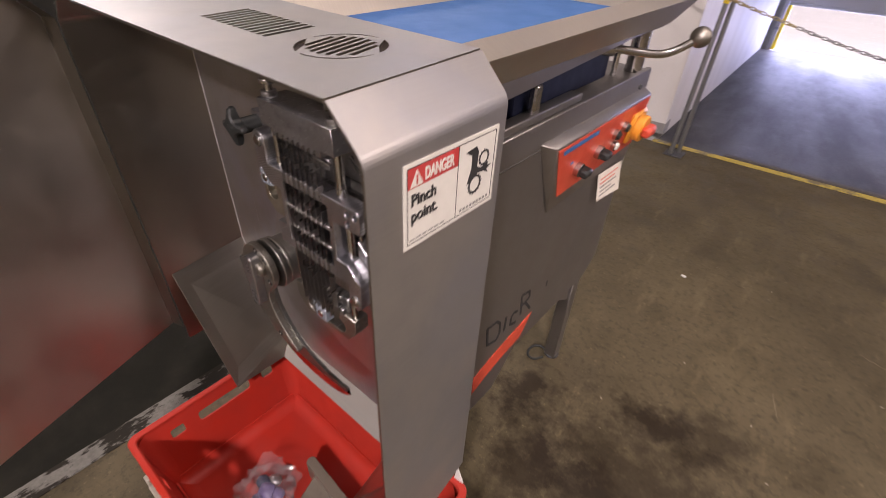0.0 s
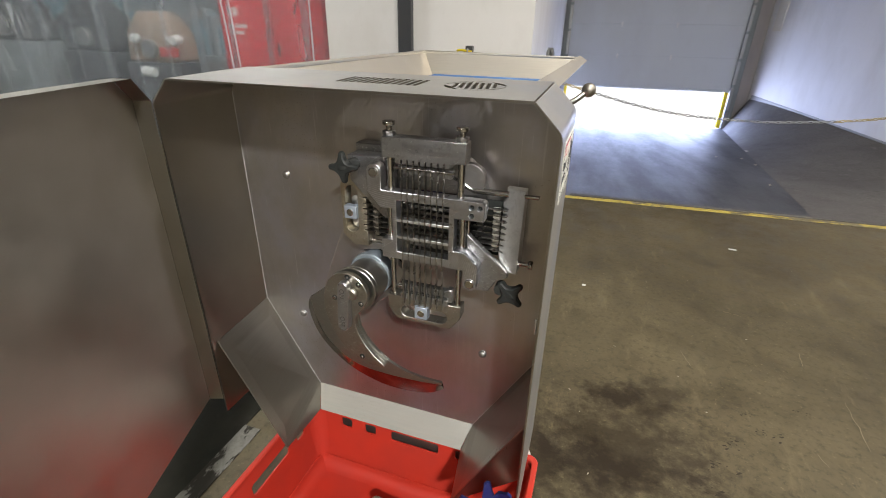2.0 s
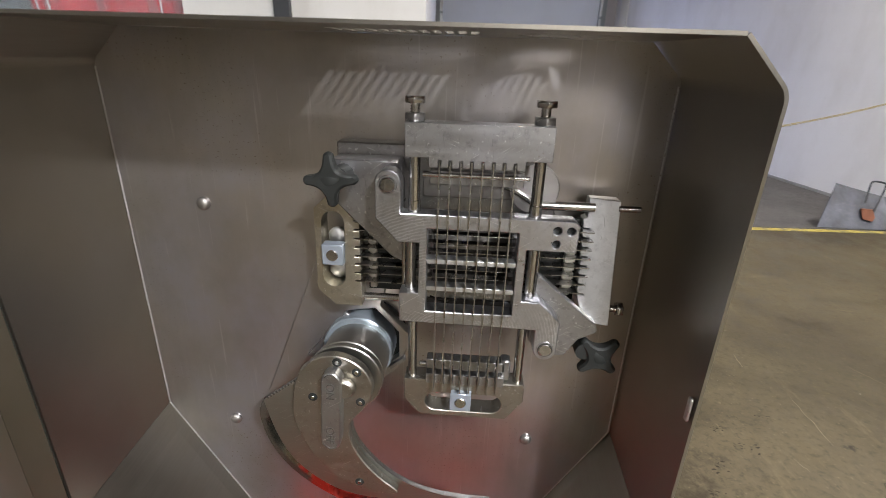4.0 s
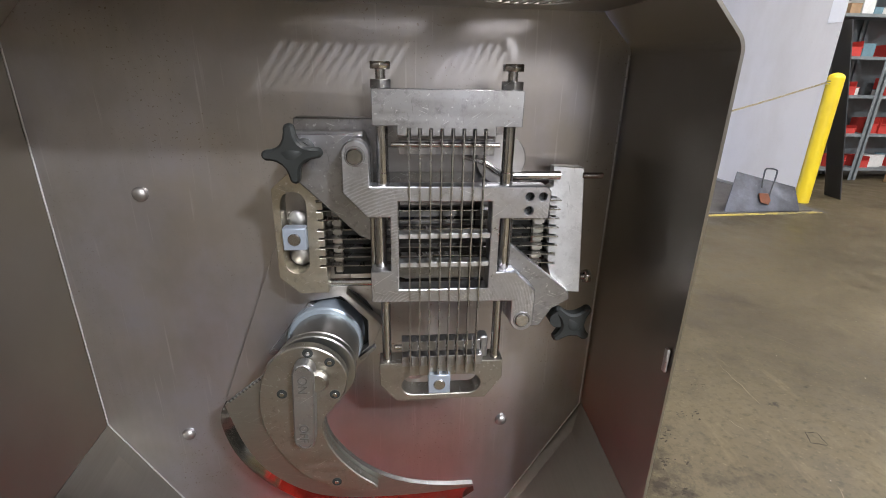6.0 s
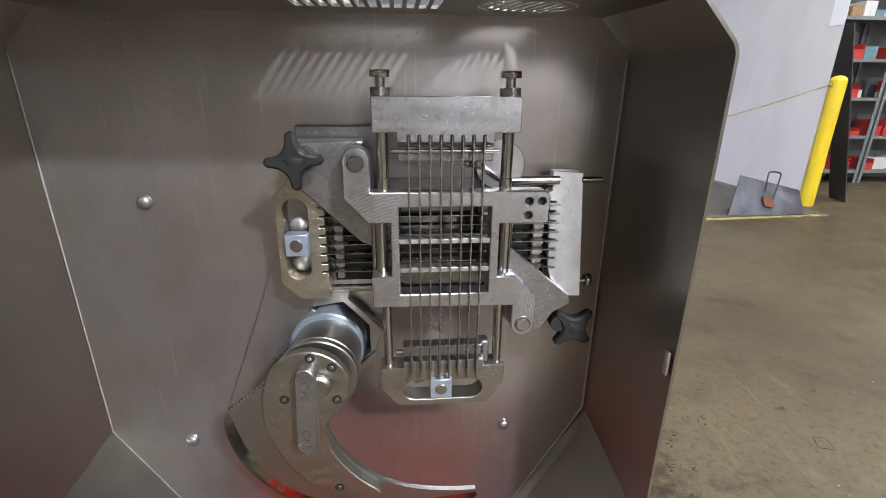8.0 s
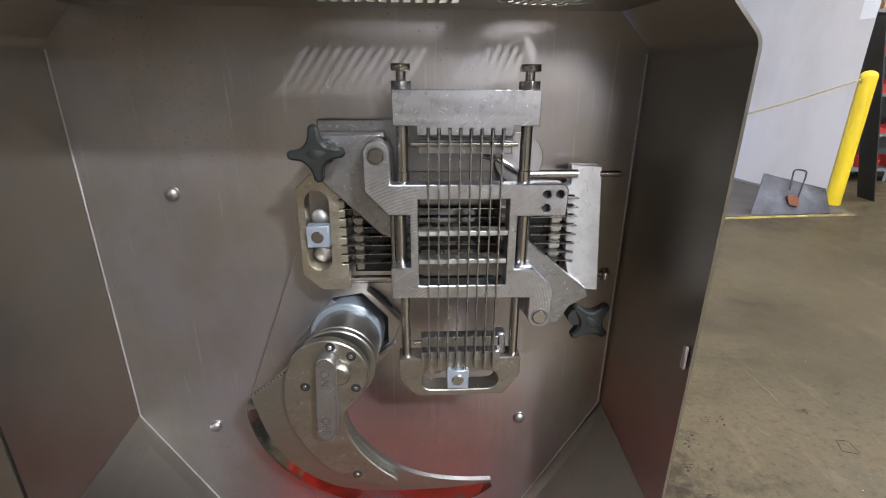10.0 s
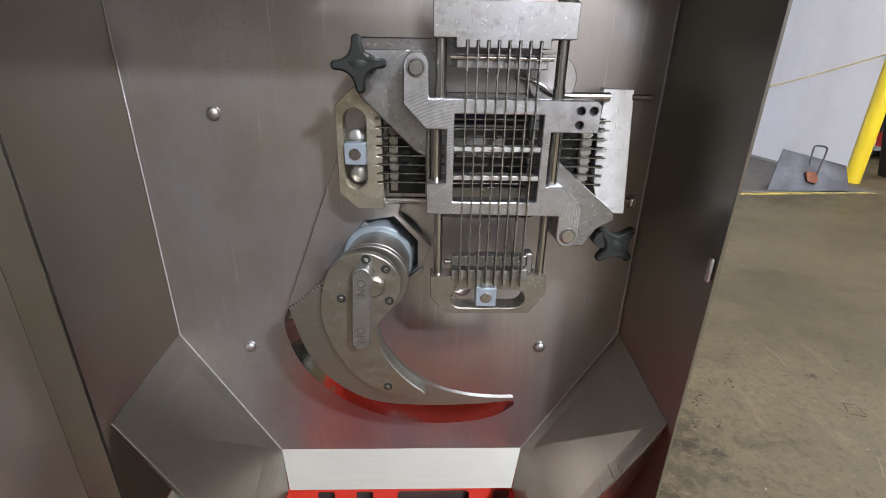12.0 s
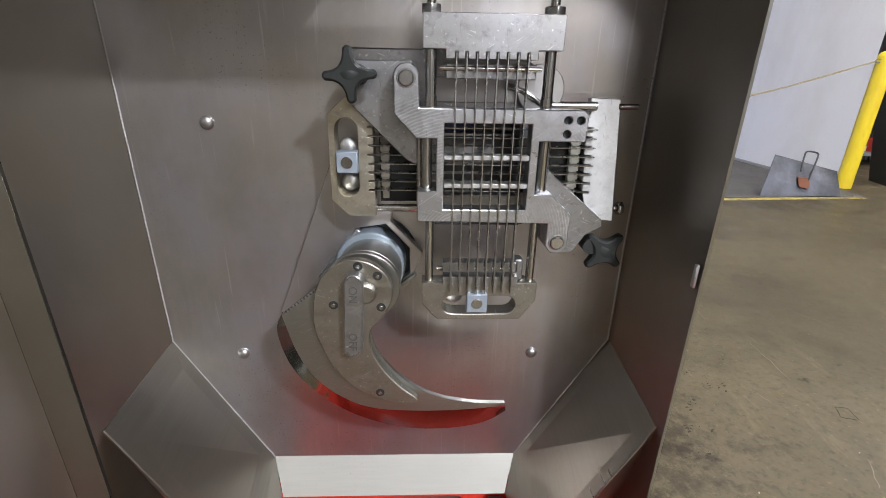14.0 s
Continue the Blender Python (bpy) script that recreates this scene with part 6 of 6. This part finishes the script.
def chain():
    """Links hung from the wall hook past the rail to the bollard."""
    knots = [Vector(p) for p in ((-1.30, 3.66, 1.105), (-0.665, 3.42, 0.960), (0.15, 3.50, 0.765), (0.78, 3.58, 0.715), (1.30, 3.66, 0.735), (1.75, 3.74, 0.795), (2.55, 3.98, 0.930), (3.57, 4.24, 1.170))]
    fine = []
    for i in range(len(knots) - 1):
        p0, p1, p2, p3 = knots[max(0, i - 1)], knots[i], knots[i + 1], knots[min(len(knots) - 1, i + 2)]
        for k in range(60):
            t = k / 60
            fine.append(0.5 * ((2 * p1) + (p2 - p0) * t + (2 * p0 - 5 * p1 + 4 * p2 - p3) * t * t + (3 * p1 - p0 - 3 * p2 + p3) * t ** 3))
    root = thing("barrier_chain", "sagging steel chain with yellow plastic end lengths across the ramp", "chain", knots[0])
    pitch, gone, at, n = 0.033, 0.0, fine[0], 0
    lk = bmesh.new()
    pipe([(-0.0125, 0.0072, 0), (0.0125, 0.0072, 0), (0.0225, 0, 0), (0.0125, -0.0072, 0), (-0.0125, -0.0072, 0), (-0.0225, 0, 0)], 0.0031, 6, lk, 1, True)
    me = {}
    for mat in (CHAIN_YELLOW, TRACK_STEEL):
        m = bpy.data.meshes.new("link")
        lk.to_mesh(m)
        m.materials.append(mat)
        m.shade_smooth()
        me[mat] = m
    lk.free()
    for a, b in zip(fine, fine[1:]):
        gone += (b - a).length
        if gone >= pitch:
            gone -= pitch
            d = (b - a).normalized()
            ob = new("link", me[TRACK_STEEL if -0.25 < b.x < 1.32 else CHAIN_YELLOW])
            ob.parent = root
            q = d.to_track_quat("X", "Z").to_matrix().to_4x4() @ Matrix.Rotation(math.pi / 2 * (n % 2) + 0.4, 4, "X")
            ob.matrix_local = Matrix.Translation(b - knots[0]) @ q
            n += 1


chain()
hook = thing("wall_hook", "small dark hook box with a wound yellow chain on the wall", "hook", (-1.31, 3.672, 1.10))
part("box", box(-0.03, 0.03, -0.03, 0.018, -0.04, 0.05, 0.004), DARK_STEEL, hook)
part("hook", pipe([(0.0, -0.03, 0.02), (0.0, -0.06, 0.02), (0.0, -0.075, 0.0), (0.0, -0.07, 0.03)], 0.006, 8), TRACK_STEEL, hook)
part("wound_chain", pipe([(-0.10, -0.02, 0.012), (-0.06, -0.045, 0.02), (-0.02, -0.05, 0.012), (0.03, -0.045, 0.006)], 0.009, 8), YELLOW_PAINT, hook)
built(tagged(part("wall_post", box(-1.10, -0.985, 0.13, 0.198, 0.0, 3.4, 0.006), DARK_STEEL), "black painted steel column against the wall", "column"))

# leaning sheet with a hoop handle
sheet = thing("steel_sheet", "scuffed steel dock sheet with a hoop handle leaning by the wall", "metal sheet", (2.95, 3.86, 0.012))
sm = hull([(-0.400, 0.0, 0.0), (0.365, 0.0, 0.0), (0.400, 0.16, 0.200), (-0.175, 0.24, 0.335), (-0.400, 0.008, 0.0), (0.365, 0.008, 0.0), (0.400, 0.168, 0.200), (-0.175, 0.248, 0.335)], 0.001)
part("plate", sm, steel("scuffed_sheet", (0.085, 0.090, 0.108), 0.55, (3, 3, 3), 0.5, (0.050, 0.044, 0.042), 0.2, 0.10, ((0.055, 0.056, 0.062), (0.115, 0.120, 0.140))), sheet)
part("hoop_handle", pipe([(0.000, 0.100, 0.205), (0.025, 0.145, 0.355), (0.045, 0.155, 0.385), (0.155, 0.155, 0.372), (0.165, 0.150, 0.340), (0.060, 0.060, 0.100)], 0.0075, 10), DARK_STEEL, sheet)
part("rusty_clamp", hull([(-0.035, 0.075, 0.165), (0.060, 0.070, 0.160), (0.085, 0.045, 0.095), (0.055, 0.025, 0.055), (-0.030, 0.035, 0.075), (-0.020, 0.105, 0.150), (0.050, 0.100, 0.145), (0.070, 0.080, 0.095)], 0.006), RUST, sheet, "rusty orange clamp")

# ---- shelving in the bay ----
SX0, SXM, SX1, SY0, SY1 = 4.55, 5.40, 6.65, 5.40, 5.88
LEVELS = (0.16, 0.59, 1.05, 1.49, 1.945, 2.38)
for n, (a, b) in enumerate(((SX0, SXM), (SXM + 0.02, SX1))):
    unit = thing("shelving_unit", "grey steel shelving unit crowded with boxes and red bins", "shelving", (a, SY0, 0), "shelving in the bay")
    for x in (0.0, b - a - 0.045):
        for y in (0.0, SY1 - SY0 - 0.045):
            up = bmesh.new()
            box(x, x + 0.045, y, y + 0.004, 0, 2.5, 0, up)
            box(x if x == 0 else x + 0.041, x + 0.004 if x == 0 else x + 0.045, y, y + 0.045, 0, 2.5, 0, up)
            part("upright", up, GREY_STEEL, unit)
    for z in LEVELS:
        sh = box(0.004, b - a - 0.004, 0.004, SY1 - SY0 - 0.004, z - 0.004, z, 0)
        box(0.004, b - a - 0.004, 0.0045, 0.010, z - 0.036, z - 0.004, 0, sh)
        part("shelf", sh, GREY_STEEL, unit)
    part("back_panel", box(0.005, b - a - 0.005, SY1 - SY0 - 0.006, SY1 - SY0 - 0.001, 0.05, 2.45), GREY_STEEL, unit)


def bin_box(x, y, z, w, d, h, mat, name, label, cat, group=""):
    root = thing(name, label, cat, (x, y, z), group)
    body = bmesh.new()
    t = 0.006
    box(-w / 2, w / 2, -d / 2, d / 2, 0, t, 0, body)
    box(-w / 2, w / 2, d / 2 - t, d / 2, t, h, 0, body)
    box(-w / 2, -w / 2 + t, -d / 2, d / 2 - t, t, h, 0, body)
    box(w / 2 - t, w / 2, -d / 2, d / 2 - t, t, h, 0, body)
    box(-w / 2 + t, w / 2 - t, -d / 2, -d / 2 + t, t, h * 0.62, 0, body)
    part("bin_body", body, mat, root)
    lip = box(-w / 2 - 0.004, w / 2 + 0.004, -d / 2 - 0.006, -d / 2, h * 0.54, h * 0.64, 0.002)
    part("lip", lip, mat, root)
    return root


SH = random.Random(11)
for level in LEVELS[:-1]:
    x = SX0 + 0.08
    while x < SX1 - 0.20:
        w = SH.uniform(0.10, 0.24)
        if SXM - w - 0.02 < x < SXM + 0.05:
            x = SXM + 0.08
        pick = SH.random()
        y = SY0 + 0.16 + SH.uniform(0, 0.04)
        hh = SH.uniform(0.08, 0.21)
        if pick < 0.36 and level < 1.6:
            bin_box(x + w / 2, y, level, w, 0.26, hh, BIN_RED, "parts_bin", "red plastic parts bin on a steel shelf", "bin", "bins on the shelves")
        elif pick < 0.72:
            ob = box(-w / 2, w / 2, -0.11, 0.11, 0, hh, 0.004)
            ob = part("carton", ob, SH.choice((PALE, CARDBOARD, TEAL, DARK_STEEL, PALE)))
            ob.location = (x + w / 2, y, level)
            tagged(ob, "closed carton standing on a steel shelf", "box", "cartons on the shelves")
        else:
            r = SH.uniform(0.045, 0.06)
            jar = thing("tub", "white plastic tub with a lid on a steel shelf", "tub", (x + w / 2, y, level), "tubs on the shelves")
            part("tub_body", tube((0, 0, 0), (0, 0, hh * 0.8), r, 18, None, None, 0.003), PALE, jar)
            part("lid", tube((0, 0, hh * 0.8), (0, 0, hh * 0.88), r * 1.06, 18, None, None, 0.002), SH.choice((PALE, TEAL, BIN_RED)), jar)
        x += w + SH.uniform(0.005, 0.025)
board = box(-0.006, 0.006, -0.13, 0.13, 0.0, 1.78, 0.002)
board = tagged(part("board", board, DARK_STEEL), "dark narrow board leaning against the end of the wall", "board")
board.matrix_world = pose(4.235, 4.46, 0.004, 0, -12.5, -12)
crt = tagged(part("pallet", box(-0.30, 0.30, -0.25, 0.25, 0.0, 0.10, 0.006), CARDBOARD), "low brown wooden pallet by the shelving", "pallet")
crt.location = (6.05, 5.05, 0)

# ---- hall behind the strip curtain ----
curtain = thing("strip_curtain", "hanging clear plastic strip curtain in a wide opening", "curtain", (0, 0, 0))
SR = random.Random(9)
for k in range(18):
    u0 = -1.66 - k * 0.40 - SR.uniform(0, 0.04)
    strip = bmesh.new()
    n = 6
    cols = [[strip.verts.new((u0 - 0.46 * i / n, 0.39 + (0.012 if k % 2 else -0.006) + 0.010 * math.sin(math.pi * i / n) * (1 if k % 2 else -1) + 0.012 * noise.noise((k * 3.1, j * 0.9, i * 0.2)), 0.03 + j * 0.36)) for j in range(9)] for i in range(n + 1)]
    for a, b in zip(cols, cols[1:]):
        for j in range(8):
            strip.faces.new((a[j], b[j], b[j + 1], a[j + 1]))
    bmesh.ops.solidify(strip, geom=strip.faces[:], thickness=0.003)
    strip.normal_update()
    for f in strip.faces:
        f.material_index = 1 if abs(f.normal.y) < 0.5 else 0
    ob = part("strip", strip, PVC, curtain, "", 80)
    ob.data.materials.append(FOLD)
    ob.visible_shadow = False
for u, lean in ((-1.70, 0.02), (-1.86, 0.05), (-2.02, -0.02), (-2.95, 0.10), (-3.05, 0.12)):
    # folded edges of the strips, their bright highlights put in as milky tubes
    fold = pipe([(u, 0.375, 2.78), (u + lean * 0.4, 0.372, 1.9), (u + lean, 0.374, 1.0), (u + lean * 0.8, 0.376, 0.05)], 0.007, 6, None, 2)
    part("strip_fold", fold, FOLD, curtain, "folded strip edge with its highlight in milky colour")
part("curtain_rail", box(-8.95, -1.62, 0.35, 0.43, 2.80, 2.90, 0.004), TRACK_STEEL, curtain)
built(curtain)

cabinet = thing("red_cabinet", "tall glossy red steel cabinet with a small label beyond the curtain", "cabinet", (0, 0, 0))
part("carcass", box(-3.62, -2.32, 1.30, 1.9, 0.0, 2.2, 0.01), CABINET_RED, cabinet)
for a, b in ((-3.61, -2.975), (-2.965, -2.33)):
    dr = part("cabinet_door", box(a, b, 1.275, 1.2995, 0.08, 2.18, 0.006), CABINET_RED, cabinet)
    hx = b - 0.06 if a < -3 else a + 0.06
    part("handle", box(hx - 0.012, hx + 0.012, 1.250, 1.2752, 0.95, 1.10, 0.004), DARK_STEEL, dr)
    if a < -3:
        part("door_label", box(-3.45, -3.27, 1.2725, 1.2752, 1.245, 1.285), PALE, dr)
        part("door_label", box(-3.44, -3.31, 1.2725, 1.2752, 1.18, 1.215), PALE, dr)
        part("door_label", tube((-3.40, 1.2725, 1.41), (-3.40, 1.2752, 1.41), 0.05, 20), PALE, dr)
built(cabinet)


def bench(u0, u1, v0, mat):
    root = thing("work_bench", "grey steel workbench loaded with tools beyond the curtain", "workbench", (0, 0, 0), "benches in the hall")
    part("bench_top", box(u0, u1, v0, v0 + 0.7, 0.86, 0.92, 0.006), mat, root)
    for u in (u0 + 0.05, u1 - 0.11):
        for v in (v0 + 0.05, v0 + 0.59):
            part("leg", box(u, u + 0.06, v, v + 0.06, 0, 0.86, 0.003), GREY_STEEL, root)
    part("rack", box(u0, u1, v0 + 0.62, v0 + 0.68, 0.92, 1.9, 0.004), mat, root)
    built(root)


def workshop_press(u, v, w, d, h, mat, cap):
    """A squat machine with a rounded hood on a plinth."""
    root = thing("workshop_machine", "dark bulky workshop machine beyond the strip curtain", "machine", (0, 0, 0), "machines in the hall")
    part("plinth", box(u - w / 2, u + w / 2, v, v + d, 0, h * 0.62, 0.03, None, 2), mat, root)
    hood = hull([(u + a * w * s, v + d * 0.5 + b * d * s, z) for s, z in ((0.46, h * 0.62), (0.42, h * 0.85), (0.26, h)) for a in (-1, 1) for b in (-1, 1)], 0.03)
    part("hood", hood, cap, root)
    part("spindle", tube((u, v - 0.05, h * 0.72), (u, v + 0.1, h * 0.72), w * 0.13, 18, None, None, 0.01), TRACK_STEEL, root)
    return built(root)


tan_press = workshop_press(-4.40, 0.95, 0.78, 0.45, 1.40, DARK_STEEL, BROWN_CAST)
for u, z in ((-4.58, 1.11), (-4.02, 1.10)):
    part("cap", tube((u, 0.90, z), (u, 1.02, z + 0.02), 0.05, 14, None, None, 0.01), PALE, tan_press, "white plastic cap")
part("guard_plate", box(-4.25, -4.00, 0.93, 0.9495, 0.93, 1.03, 0.004), BIN_RED, tan_press, "red guard plate")
part("spindle_cover", tube((-4.50, 0.88, 0.78), (-4.33, 0.88, 0.76), 0.055, 16, None, None, 0.01), PALE, tan_press, "white spindle cover")
workshop_press(-8.1, 0.95, 1.2, 0.5, 1.0, DARK_STEEL, GREY_STEEL)
workshop_press(-5.35, 1.0, 0.8, 0.5, 1.55, DARK_STEEL, DARK_STEEL)
workshop_press(-6.55, 1.0, 0.9, 0.5, 1.70, GREY_STEEL, DARK_STEEL)
bench(-5.7, -3.75, 1.6, GREY_STEEL)
bench(-7.3, -5.8, 1.6, TEAL)
store = thing("storage_cabinet", "tall cream steel storage cabinet in the workshop hall", "cabinet", (0, 0, 0))
part("carcass", box(-8.9, -7.45, 2.0, 2.5, 0.0, 2.3, 0.01), CARD, store)
for a, b in ((-8.89, -8.18), (-8.17, -7.46)):
    part("cabinet_door", box(a, b, 1.975, 1.9995, 0.08, 2.28, 0.006), CARD, store)
built(store)
HB = random.Random(5)
for k in range(64):
    u, w, h = HB.uniform(-7.2, -3.85), HB.uniform(0.08, 0.30), HB.uniform(0.12, 0.55)
    v = HB.uniform(1.72, 2.1)
    mat = HB.choice((TEAL, PALE, DARK_STEEL, CARDBOARD, DARK_STEEL, TEAL, GREY_STEEL, DARK_STEEL, GREY_STEEL, YELLOW_PAINT))
    if k % 3:
        ob = part("tool_case", box(-w / 2, w / 2, -0.08, 0.08, 0, h, 0.012), mat)
        tagged(ob, "small tool case standing on the far workbench", "tool case", "cases on the bench")
    else:
        ob = part("canister", tube((0, 0, 0), (0, 0, h), w * 0.4, 16, None, None, 0.008), mat)
        tagged(ob, "upright canister standing on the far workbench", "canister", "canisters on the bench")
    ob.location = stead(u, v, 0.92)
for u, w, z0, mat in ((-5.2, 0.9, 1.9, PALE), (-4.2, 0.7, 1.9, TEAL), (-6.6, 1.2, 1.9, PALE)):
    ob = part("wall_cabinet", box(-w / 2, w / 2, -0.15, 0.15, 0, 0.6, 0.01), mat)
    ob.location = stead(u, 2.06, z0 + 0.001)
    tagged(ob, "plain steel cabinet above the far workbench", "cabinet", "cabinets above the bench")
